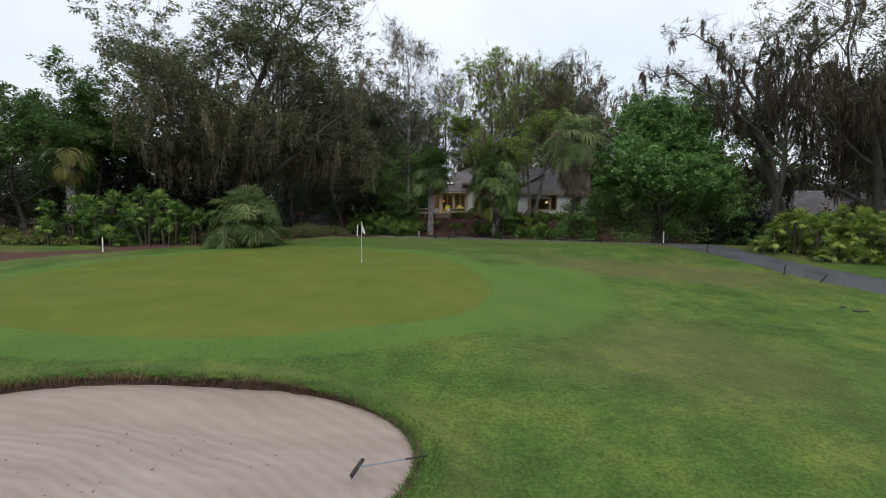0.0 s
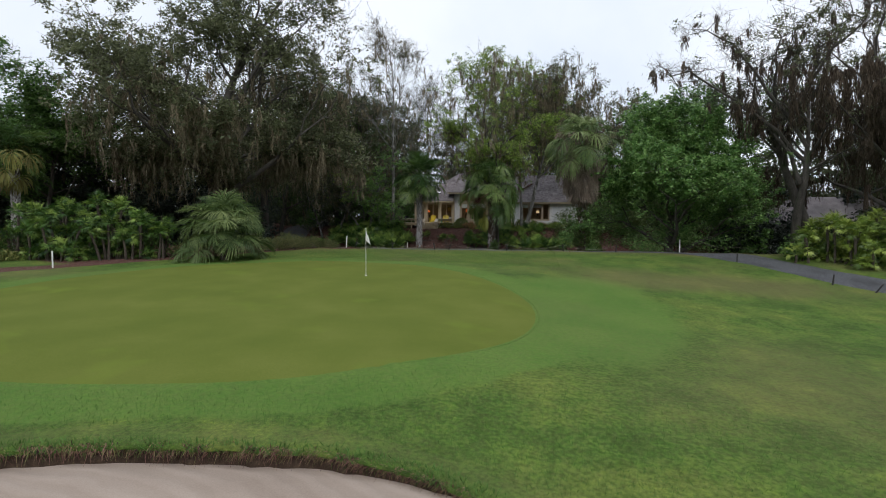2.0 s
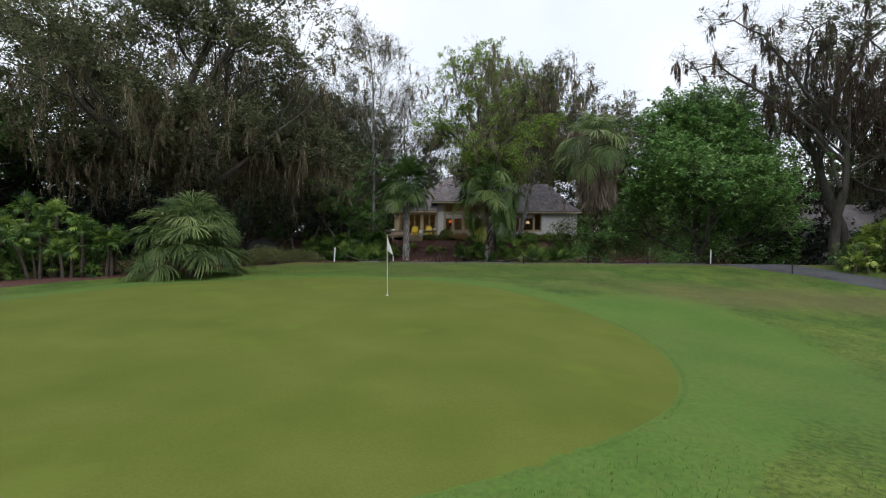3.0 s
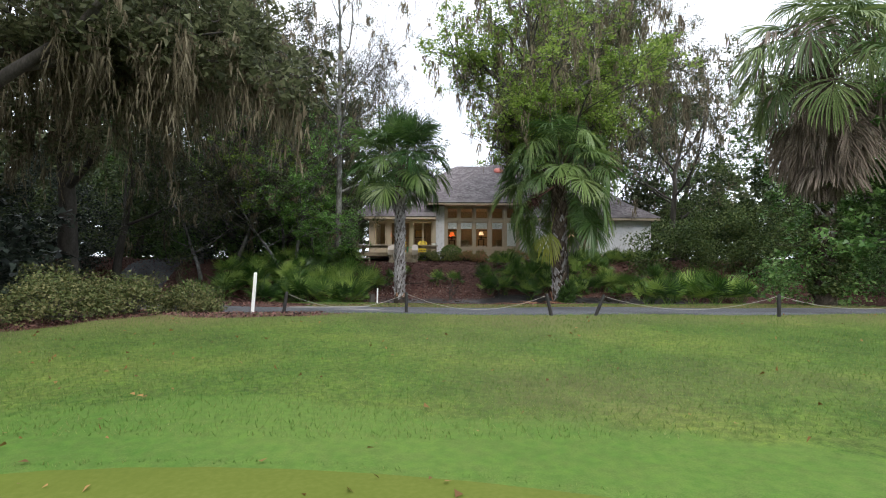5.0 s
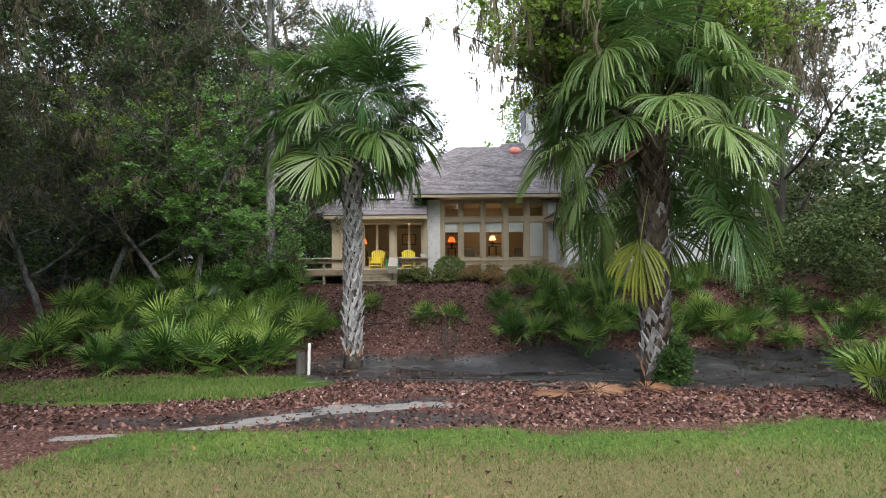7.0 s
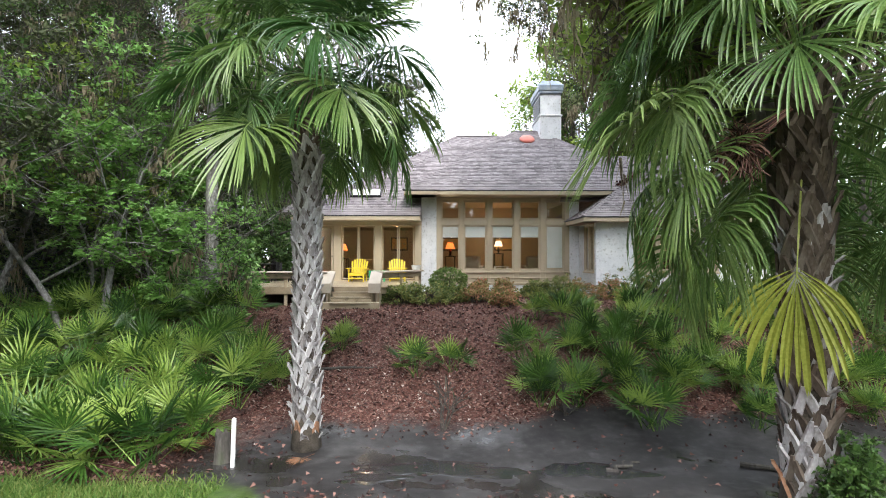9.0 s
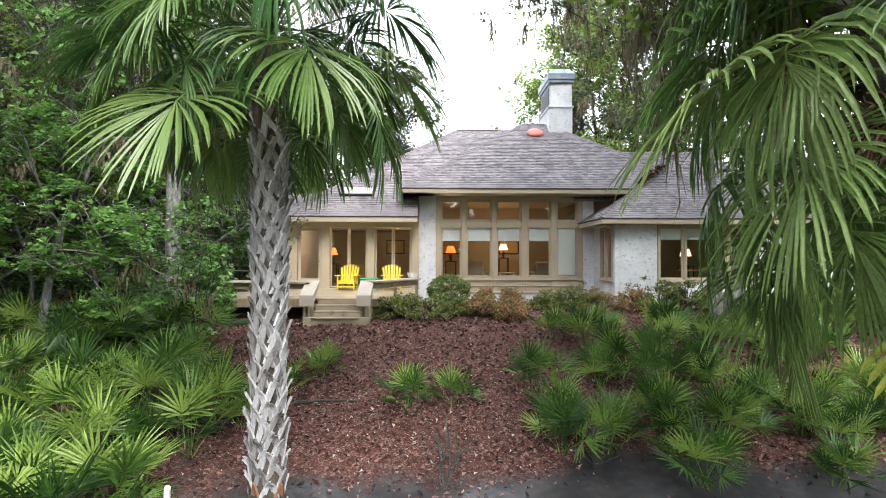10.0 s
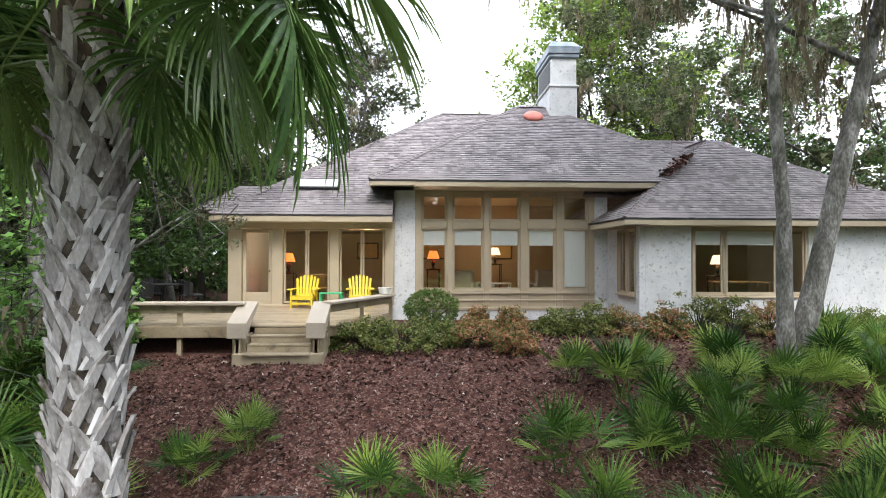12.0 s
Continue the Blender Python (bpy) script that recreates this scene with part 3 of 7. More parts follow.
    rr.inputs["To Min"].default_value = 0.92
    wet = n.new("ShaderNodeMapRange")
    l.new(noise_tex(0.9, 5.0), wet.inputs["Value"])
    wet.inputs["From Min"].default_value, wet.inputs["From Max"].default_value = 0.36, 0.52
    wet.inputs["To Min"].default_value, wet.inputs["To Max"].default_value = 0.13, 0.7
    l.new(wet.outputs["Result"], rr.inputs["To Max"])
    l.new(rr.outputs["Result"], b.inputs["Roughness"])
    bp = n.new("ShaderNodeBump")
    bp.inputs["Strength"].default_value, bp.inputs["Distance"].default_value = 0.5, 0.03
    l.new(mixed(0.4, fine, mid), bp.inputs["Height"])
    soft = n.new("ShaderNodeMapRange")
    l.new(sep.outputs["Green"], soft.inputs["Value"])
    soft.inputs["To Min"].default_value, soft.inputs["To Max"].default_value = 0.5, 0.12
    l.new(soft.outputs["Result"], bp.inputs["Strength"])
    l.new(bp.outputs["Normal"], b.inputs["Normal"])
    return m


GROUND_TURF = ground_material()
ground = part("ground", ground_me, GROUND_TURF)
tagged(ground, "mown grass rough and leaf-littered garden ground", "ground", kind="structure")


def disc_sheet(name, o, grow0, grow1, rings, lift, material, label):
    """A sheet between two scaled outlines, draped over the land."""
    n, b = 120, Build()
    vs = []
    for r in range(rings + 1):
        g = grow0 + (grow1 - grow0) * r / rings
        for k in range(n):
            x, y = oval(2 * math.pi * k / n, **o)
            x, y = o["cx"] + (x - o["cx"]) * g, o["cy"] + (y - o["cy"]) * g
            vs.append((x, y, zl(x, y) + (lift if r < rings else -0.004)))
    fs = [(r * n + k, (r + 1) * n + k, (r + 1) * n + (k + 1) % n, r * n + (k + 1) % n) for r in range(rings) for k in range(n)]
    b.add(vs, [f[::-1] for f in fs])
    return tagged(part(name, b.mesh(name, True), material), label, name.split("_")[-1], kind="structure")


disc_sheet("putting_green", GREEN, 0.0, 1.0, 36, 0.012, PUTT, "closely mown olive putting green")


# ---- bunker ----
def bunker():
    n, rings, sand, lip, turf = 140, 16, Build(), Build(), Build()
    vs, rim = [], []
    for r in range(rings + 1):
        g = 0.0005 + 0.9995 * r / rings
        for k in range(n):
            u = 2 * math.pi * k / n
            x, y = oval(u, **BUNKER)
            x, y = BUNKER["cx"] + (x - BUNKER["cx"]) * g, BUNKER["cy"] + (y - BUNKER["cy"]) * g
            back = ease(-0.1, 0.7, math.sin(u)) * ease(-0.2, 0.5, -math.cos(u) + 0.75)
            ex, ey = oval(u, **BUNKER)
            edge_z = zl(ex, ey) - 0.02 - 0.2 * back
            z = edge_z + (-3.72 - edge_z) * ease(1.0, 0.55, g) + 0.012 * math.sin(9 * g * 6 + 2 * u) * ease(1.0, 0.9, g)
            vs.append((x, y, z))
            if r == rings:
                rim.append((x, y, z, back))
    sand.add(vs, [(r * n + k, r * n + (k + 1) % n, (r + 1) * n + (k + 1) % n, (r + 1) * n + k) for r in range(rings) for k in range(n)])
    tagged(part("bunker_sand", sand.mesh("bunker_sand", True), SAND), "pale raked sand filling the bunker", "sand", kind="structure")
    rng = random.Random(4)
    lv, tv = [], []
    for k in range(n):
        x, y, z, back = rim[k]
        ox, oy = x - BUNKER["cx"], y - BUNKER["cy"]
        d = math.hypot(ox, oy)
        ox, oy = ox / d, oy / d
        j = 0.05 * rng.uniform(-1, 1)
        top = zl(x, y) + 0.04 + j * back
        lv.append([(x - ox * (0.02 - j), y - oy * (0.02 - j), z - 0.02), (x + ox * (0.05 + j), y + oy * (0.05 + j), z + 0.45 * (top - z)), (x - ox * j, y - oy * j, top - 0.03)])
        tv.append([(x - ox * (0.02 + j), y - oy * (0.02 + j), top - 0.05), (x - ox * (0.02 + j), y - oy * (0.02 + j), top), (x + ox * 0.25, y + oy * 0.25, zl(x + ox * 0.25, y + oy * 0.25) + 0.06), (x + ox * 0.75, y + oy * 0.75, zl(x + ox * 0.75, y + oy * 0.75) + 0.02), (x + ox * 1.2, y + oy * 1.2, zl(x + ox * 1.2, y + oy * 1.2) - 0.03)])
    for rows, target in ((lv, lip), (tv, turf)):
        m = len(rows[0])
        target.add([p for row in rows for p in row], [(k * m + i, k * m + i + 1, ((k + 1) % n) * m + i + 1, ((k + 1) % n) * m + i) for k in range(n) for i in range(m - 1)])
    tagged(part("bunker_soil_edge", lip, SOIL), "dark undercut soil edge of the bunker", "bunker edge", kind="structure")
    lip_me = turf.mesh("bunker_turf_lip", True)
    co = np.array(turf.v)
    lip_zone = lip_me.color_attributes.new("zone", "FLOAT_COLOR", "POINT")
    lip_zone.data.foreach_set("color", np.stack(zones(co[:, 0], co[:, 1]), -1).astype(np.float32).ravel())
    tagged(part("bunker_turf_lip", lip_me, GROUND_TURF), "rounded rough grass lip of the bunker", "bunker edge", kind="structure")


bunker()


# ---- cart path ----
def smooth_line(pts, n):
    """A rounded line through points."""
    out = []
    for i in range(len(pts) - 1):
        p0, p1, p2, p3 = (Vector((*pts[max(0, min(len(pts) - 1, i + d))], 0)) for d in (-1, 0, 1, 2))
        for k in range(n):
            t = k / n
            out.append(0.5 * ((2 * p1) + (p2 - p0) * t + (2 * p0 - 5 * p1 + 4 * p2 - p3) * t * t + (3 * p1 - p0 - 3 * p2 + p3) * t ** 3))
    out.append(Vector((*pts[-1], 0)))
    return out


def path_strip():
    line = smooth_line([(-21, 14), (-19.4, 3), (-18.4, -7.2), (-16.4, -15.0), (-12.8, -21.2), (-8.8, -25.1), (-5.0, -27.0), (0, -27.47), (8, -27.47), (16.5, -27.3), (19.8, -28.9), (21.9, -31.7), (24.5, -35.6), (28, -38.6), (34, -42), (48, -47)], 12)
    b, rows, rng = Build(), [], random.Random(8)
    for i, p in enumerate(line):
        d = (line[min(i + 1, len(line) - 1)] - line[max(i - 1, 0)]).normalized()
        s = Vector((-d.y, d.x, 0))
        w = 1.48 + 0.05 * rng.uniform(-1, 1)
        row = []
        for k, (off, lift) in enumerate(((-1.06, -0.03), (-1.0, 0.02), (-0.6, 0.035), (0, 0.04), (0.6, 0.035), (1.0, 0.02), (1.06, -0.03))):
            q = p + s * w * off
            row.append((q.x, q.y, zl(q.x, q.y) + lift + 0.01))
        rows.append(row)
    b.add([q for r in rows for q in r], [(i * 7 + k, i * 7 + k + 1, (i + 1) * 7 + k + 1, (i + 1) * 7 + k) for i in range(len(rows) - 1) for k in range(6)])
    b.f = [f[::-1] for f in b.f]
    tagged(part("cart_path", b.mesh("cart_path", True), ASPHALT), "worn grey asphalt cart path", "path", kind="structure")


path_strip()

# ---- house ----
house = thing("house", "pale stucco house with tan trim and brown shingle hip roofs", "house")


def house_box(name, x0, x1, y0, y1, z0, z1, material, c=0.012, parent=None, label=""):
    return part(name, Build().box(x0, x1, y0, y1, z0, z1, c), material, parent or house, label)


# walls: great room front, with the big window bank between x -0.2 and 5.42
house_box("wall", -0.86, -0.22, -0.06, 0.16, -0.7, 3.75, STUCCO)
house_box("wall", 5.44, 5.86, -0.02, 0.2, -0.7, 3.75, STUCCO)
house_box("wall", -0.22, 5.44, 0.0, 0.16, 3.52, 3.75, TAN_TRIM, 0.01)
house_box("wall", -0.22, 5.44, -0.04, 0.16, -0.7, -0.16, STUCCO)
# wing
house_box("wall", 5.86, 6.02, -0.95, 0.2, -0.7, 2.4, STUCCO)
house_box("wall", 5.86, 6.02, -2.5, -2.28, -0.7, 2.4, STUCCO)
house_box("wall", 5.86, 6.02, -2.28, -0.95, -0.7, 0.36, STUCCO)
house_box("wall", 6.02, 7.32, -2.5, -2.34, -0.7, 2.4, STUCCO)
house_box("wall", 7.32, 10.62, -2.5, -2.34, -0.7, 0.36, STUCCO)
house_box("wall", 10.62, 14.4, -2.5, -2.34, -0.7, 2.4, STUCCO)
house_box("wall", 14.24, 14.4, -2.34, 6.0, -0.7, 2.4, STUCCO)
# sunroom sides and the rest of the shell
house_box("wall", -5.78, -5.6, -0.2, 6.0, -0.7, 2.45, STUCCO)
house_box("wall", -5.78, 14.4, 8.0, 8.2, -0.7, 2.4, STUCCO)
house_box("wall", -5.78, -5.6, 6.0, 8.0, -0.7, 2.45, STUCCO)
house_box("wall", 14.24, 14.4, 6.0, 8.0, -0.7, 2.4, STUCCO)
house_box("wall", -5.9, -0.86, -0.02, 0.0, -0.7, -0.02, STUCCO)
house_box("floor", -5.6, 14.24, 0.16, 8.0, -0.12, -0.02, shader("brown_carpet", [(0.10, 0.07, 0.05), (0.16, 0.12, 0.09)], 3, 80, 0.95, 0.1))
house_box("floor", 6.02, 14.24, -2.34, 0.16, -0.12, -0.02, bpy.data.materials["brown_carpet"])
WARM_WALL = shader("warm_interior_wall", [(0.30, 0.22, 0.14), (0.40, 0.30, 0.2)], 1.5, 30, 0.9, 0.05)
house_box("wall", -5.6, 14.24, 6.2, 6.3, 0, 4.6, WARM_WALL)
house_box("wall", -0.95, -0.87, 0.2, 6.2, 0, 3.7, WARM_WALL)
house_box("ceiling", -5.6, -0.95, -0.2, 6.2, 2.42, 2.5, WARM_WALL)
house_box("ceiling", 6.02, 14.24, -2.34, 6.2, 2.35, 2.42, WARM_WALL)
house_box("ceiling", -0.87, 6.02, 0.16, 6.2, 3.62, 3.7, WARM_WALL)


def window_unit(x0, x1, y, z0, z1, panes, bar=0.07, deep=0.12, sill=True, blind=0.0, name="window"):
    """A framed window in the xz plane with its own panes, bars and sill."""
    w = part(name, Build().box(x0 - bar, x1 + bar, y - 0.02, y + deep, z1, z1 + bar, 0.008), TAN_TRIM, house)
    part("window_frame", Build().box(x0 - bar, x0, y - 0.022, y + deep, z0, z1, 0.008), TAN_TRIM, w)
    part("window_frame", Build().box(x1, x1 + bar, y - 0.022, y + deep, z0, z1, 0.008), TAN_TRIM, w)
    part("window_frame", Build().box(x0 - bar, x1 + bar, y - 0.02, y + deep, z0 - bar, z0, 0.008), TAN_TRIM, w)
    if sill:
        part("window_sill", Build().box(x0 - bar - 0.03, x1 + bar + 0.03, y - 0.07, y, z0 - bar - 0.05, z0 - bar + 0.01, 0.01), TAN_TRIM, w)
    for a, b in panes:
        part("sash", sash(a, b, y, z0, z1), TAN_TRIM, w)
        p = part("pane", Build().box(a + 0.03, b - 0.03, y + 0.045, y + 0.051, z0 + 0.03, z1 - 0.03), GLASS, w)
        p.visible_shadow = False
        if blind:
            part("roller_blind", Build().box(a + 0.02, b - 0.02, y + 0.056, y + 0.062, z1 - blind, z1 - 0.01), SHADE_CLOTH, w)
    return w


def sash(a, b, y, z0, z1, s=0.045):
    k = Build()
    k.box(a, a + s, y + 0.02, y + 0.075, z0, z1, 0.006)
    k.box(b - s, b, y + 0.02, y + 0.075, z0, z1, 0.006)
    k.box(a + s, b - s, y + 0.02, y + 0.075, z0, z0 + s, 0.006)
    k.box(a + s, b - s, y + 0.02, y + 0.075, z1 - s, z1, 0.006)
    return k


# window bank: five bays in two rows
BAYS = [(0.0, 0.75), (0.97, 1.9), (2.13, 3.05), (3.33, 4.18), (4.45, 5.2)]
for i, (a, b) in enumerate(BAYS):
    window_unit(a, b, 0.0, 2.6, 3.36, [(a, b)], bar=0.03, sill=False)
    window_unit(a, b, 0.0, 0.45, 2.32, [(a, b)], bar=0.03, sill=False, blind=(1.8 if i == 4 else 0.5))
posts = [(-0.22, -0.03)] + [(BAYS[i][1] + 0.03, BAYS[i + 1][0] - 0.03) for i in range(4)] + [(5.23, 5.44)]
for a, b in posts:
    house_box("window_post", a, b, -0.05, 0.14, -0.16, 3.52, TAN_TRIM)
for a, b in BAYS:
    house_box("transom", a - 0.03, b + 0.03, -0.035, 0.13, 2.35, 2.57, TAN_TRIM)
    house_box("header", a - 0.03, b + 0.03, -0.03, 0.13, 3.39, 3.52, TAN_TRIM)
    house_box("apron_panel", a - 0.03, b + 0.03, -0.02, 0.13, -0.16, 0.42, TAN_TRIM)
house_box("ledge", -0.24, 5.46, -0.09, -0.05, 0.3, 0.37, TAN_TRIM)
house_box("ledge", -0.24, 5.46, -0.08, -0.05, 0.08, 0.13, TAN_TRIM)
house_box("ledge", -0.24, 5.46, -0.1, -0.04, -0.2, -0.1, TAN_TRIM)

# wing windows
window_unit(7.4, 8.2, -2.5, 0.46, 2.22, [(7.4, 8.2)], bar=0.07, blind=0.42)
window_unit(8.3, 9.7, -2.5, 0.46, 2.22, [(8.3, 9.7)], bar=0.07, blind=0.42)
window_unit(9.85, 10.52, -2.5, 0.46, 2.22, [(9.85, 10.52)], bar=0.07)
for x0, x1 in ((7.32, 10.62),):
    house_box("window_head", x0, x1, -2.49, -2.36, 2.3, 2.4, TAN_TRIM)
side = window_unit(0.0, 0.6, 0.0, 0.44, 2.22, [(0.0, 0.6)], bar=0.05)
side.matrix_world = pose(5.84, -1.0, 0, 0, 0, -90)
side = window_unit(0.0, 0.55, 0.0, 0.44, 2.22, [(0.0, 0.55)], bar=0.05)
side.matrix_world = pose(5.84, -1.7, 0, 0, 0, -90)

# sunroom: post and beam front with doors
SUN_Y = -0.3
for a, b in ((-5.82, -5.42), (-4.52, -4.2), (-2.8, -2.52), (-1.14, -0.86)):
    house_box("post", a, b, SUN_Y - 0.06, SUN_Y + 0.12, -0.02, 2.36, TAN_TRIM)
house_box("beam", -5.84, -0.84, SUN_Y - 0.07, SUN_Y + 0.14, 2.3, 2.5, TAN_TRIM)


def glazed_door(x0, x1, low=0.38):
    d = part("door", sash(x0, x1, SUN_Y, 0.02, 2.28, 0.1), TAN_TRIM, house)
    part("bottom_rail", Build().box(x0 + 0.1, x1 - 0.1, SUN_Y + 0.02, SUN_Y + 0.075, 0.12, low, 0.01), TAN_TRIM, d)
    p = part("pane", Build().box(x0 + 0.1, x1 - 0.1, SUN_Y + 0.045, SUN_Y + 0.052, low, 2.18), GLASS, d)
    p.visible_shadow = False
    kx = x1 - 0.05
    part("door_knob", Build().tube([(kx, SUN_Y + 0.03, 1.02), (kx, SUN_Y - 0.02, 1.02), (kx, SUN_Y - 0.05, 1.02), (kx, SUN_Y - 0.075, 1.02)], [0.012, 0.012, 0.03, 0.02], 10), DARK_METAL, d, "dark metal knob")
    return d


glazed_door(-5.4, -4.54)
for x0, x1 in ((-4.18, -3.5), (-3.48, -2.82), (-2.5, -1.83), (-1.81, -1.16)):
    d = part("sliding_door", sash(x0, x1, SUN_Y, 0.05, 2.28, 0.05), TAN_TRIM, house)
    p = part("pane", Build().box(x0 + 0.05, x1 - 0.05, SUN_Y + 0.045, SUN_Y + 0.052, 0.1, 2.23), GLASS, d)
    p.visible_shadow = False
house_box("threshold", -5.4, -1.15, SUN_Y - 0.08, SUN_Y + 0.1, -0.03, 0.02, TAN_TRIM)


# ---- roofs ----
def shingled(name, corners, seed, course=0.145, width=0.3, singles=0):
    """A roof plane: a slab under rows of overlapping shingles. corners: eave start, eave end, then the upper corners back to the start."""
    rng = random.Random(seed)
    c = [Vector(p) for p in corners]
    along = (c[1] - c[0]).normalized()
    normal = along.cross(c[2] - c[0]).normalized()
    if normal.z < 0:
        normal = -normal
    up = normal.cross(along)
    if up.z < 0:
        up = -up
    flat = [((p - c[0]).dot(along), (p - c[0]).dot(up)) for p in c]
    slab = Build()
    n = len(c)
    low = [p - normal * 0.09 for p in c]
    slab.add(c + low, [tuple(range(n)), tuple(range(2 * n - 1, n - 1, -1))] + [(i, n + i, n + (i + 1) % n, (i + 1) % n) for i in range(n)])
    r = part(name, slab, SHINGLE, house)
    top = max(f[1] for f in flat)
    b, s, row = Build(), -0.02, 0

    def reach(h):
        xs = []
        for i in range(n):
            (x0, h0), (x1, h1) = flat[i], flat[(i + 1) % n]
            if abs(h1 - h0) > 1e-6 and min(h0, h1) <= h <= max(h0, h1):
                xs.append(x0 + (x1 - x0) * (h - h0) / (h1 - h0))
        return (min(xs), max(xs)) if len(xs) > 1 else None

    while s < top - 0.02:
        mid = reach(min(max(s, 0.0) + 0.02, top - 0.01))
        if mid:
            x, end = mid[0] - rng.uniform(0, width), mid[1]
            while x < end:
                w = width * rng.uniform(0.4, 0.75)
                a, z = max(x, mid[0]) + 0.003, min(x + w, end) - 0.003
                if z - a > 0.03:
                    t, drop = rng.choice((0.014, 0.022)) + 0.004 * rng.random(), 0.014 * rng.random()
                    base = c[0] + up * (s - drop)
                    hi = c[0] + up * (s + course * 1.06)
                    piece = b if row >= singles else Build()
                    piece.add([base + along * a + normal * t, base + along * z + normal * t, hi + along * z + normal * 0.004, hi + along * a + normal * 0.004, base + along * a, base + along * z], [(0, 1, 2, 3), (4, 5, 1, 0), (4, 0, 3), (5, 2, 1)])
                    if row < singles:
                        part("shingle", piece, SHINGLE, r)
                x += w
        s += course
        row += 1
    tagged(part("shingles", b, SHINGLE, r), kind="stuff")
    return r


P = 0.68
# great room hip: eave corners at (-1.5, -1.1) and (10.3, -1.1), crest from x 3.6 to 4.8 at y 4.4
E0, RZ = 3.72, 3.72 + P * 5.3
shingled("roof", [(-1.55, -1.1, E0), (10.1, -1.1, E0), (4.8, 4.2, RZ), (3.75, 4.2, RZ)], 1, singles=3)
shingled("roof", [(-1.55, 9.5, E0), (-1.55, -1.1, E0), (3.75, 4.2, RZ)], 2)
shingled("roof", [(10.1, -1.1, E0), (10.1, 9.5, E0), (4.8, 4.2, RZ)], 3)
# lower hip over the sunroom, running back to a long crest behind
E1 = 2.69
shingled("roof", [(-6.12, -1.1, E1), (-0.88, -1.1, E1), (-0.88, 0.5, E1 + P * 1.6), (4.0, 5.9, E1 + P * 7.0), (0.88, 5.9, E1 + P * 7.0)], 4, singles=4)
shingled("roof", [(-6.12, 12.9, E1), (-6.12, -1.1, E1), (0.88, 5.9, E1 + P * 7.0)], 5)
# wing hip
E2 = 2.5
shingled("roof", [(5.25, -3.05, E2), (14.85, -3.05, E2), (10.05, 1.75, E2 + 0.64 * 4.8)], 6, singles=3)
shingled("roof", [(5.25, 8.0, E2), (5.25, -3.05, E2), (10.05, 1.75, E2 + 0.64 * 4.8), (10.05, 4.2, E2 + 0.64 * 4.8)], 7)
shingled("roof", [(14.85, -3.05, E2), (14.85, 9.0, E2), (10.05, 5.0, E2 + 0.64 * 4.8), (10.05, 1.75, E2 + 0.64 * 4.8)], 8)
# connecting roof behind the valley
shingled("roof", [(5.0, -0.3, 3.4), (14.0, -0.3, 3.4), (12.0, 4.0, 6.0), (7.3, 4.0, 6.0)], 9)
# small hip at the west end
shingled("roof", [(-7.0, 0.1, 2.9), (-4.6, 0.1, 2.9), (-4.6, 1.35, 3.75), (-6.05, 1.35, 3.75)], 10)
shingled("roof", [(-7.0, 2.6, 2.9), (-7.0, 0.1, 2.9), (-6.05, 1.35, 3.75)], 11)
# back slopes close the roof
for name, q in (("roof", [(14.85, 12.9, E1), (-6.12, 12.9, E1), (0.88, 5.9, E1 + P * 7.0), (4.4, 5.9, E1 + P * 7.0)]), ("roof", [(10.1, 9.5, E0), (-1.55, 9.5, E0), (3.75, 4.2, RZ), (4.8, 4.2, RZ)])):
    part(name, Build().add(q + [(x, y, z - 0.09) for x, y, z in q], [(0, 1, 2, 3), (7, 6, 5, 4), (0, 4, 5, 1), (1, 5, 6, 2), (2, 6, 7, 3), (3, 7, 4, 0)]), SHINGLE, house)


def ridge_caps(a, b, seed):
    """Bent cap shingles along a hip or crest, one by one on shared meshes."""
    rng = random.Random(seed)
    a, b = Vector(a), Vector(b)
    d = (b - a).normalized()
    s = d.cross(Vector((0, 0, 1))).normalized()
    u = s.cross(d)
    caps = []
    for i in range(3):
        lift, q = 0.03 + 0.004 * i, d * 0.24
        k = Build().add([s * 0.13 - u * 0.045 + u * lift, u * (lift + 0.02), s * -0.13 - u * 0.045 + u * lift, q + s * 0.13 - u * 0.033, q + u * 0.03, q - s * 0.13 - u * 0.033], [(0, 1, 4, 3), (1, 2, 5, 4), (0, 2, 1)])
        caps.append(k.mesh("ridge_cap"))
        caps[-1].materials.append(SHINGLE)
    for i in range(int((b - a).length / 0.2)):
        ob = part("ridge_cap", rng.choice(caps), None, house)
        ob.location = a + d * (0.2 * i)


for i, (a, b) in enumerate((((-1.55, -1.1, E0), (3.75, 4.2, RZ)), ((10.1, -1.1, E0), (4.8, 4.2, RZ)), ((3.75, 4.2, RZ), (4.8, 4.2, RZ)), ((-6.12, -1.1, E1), (0.88, 5.9, E1 + P * 7.0)), ((0.88, 5.9, E1 + P * 7.0), (3.0, 5.9, E1 + P * 7.0)), ((5.25, -3.05, E2), (10.05, 1.75, E2 + 0.64 * 4.8)), ((14.85, -3.05, E2), (10.05, 1.75, E2 + 0.64 * 4.8)), ((8.3, 4.0, 6.0), (12.0, 4.0, 6.0)))):
    ridge_caps(a, b, 20 + i)


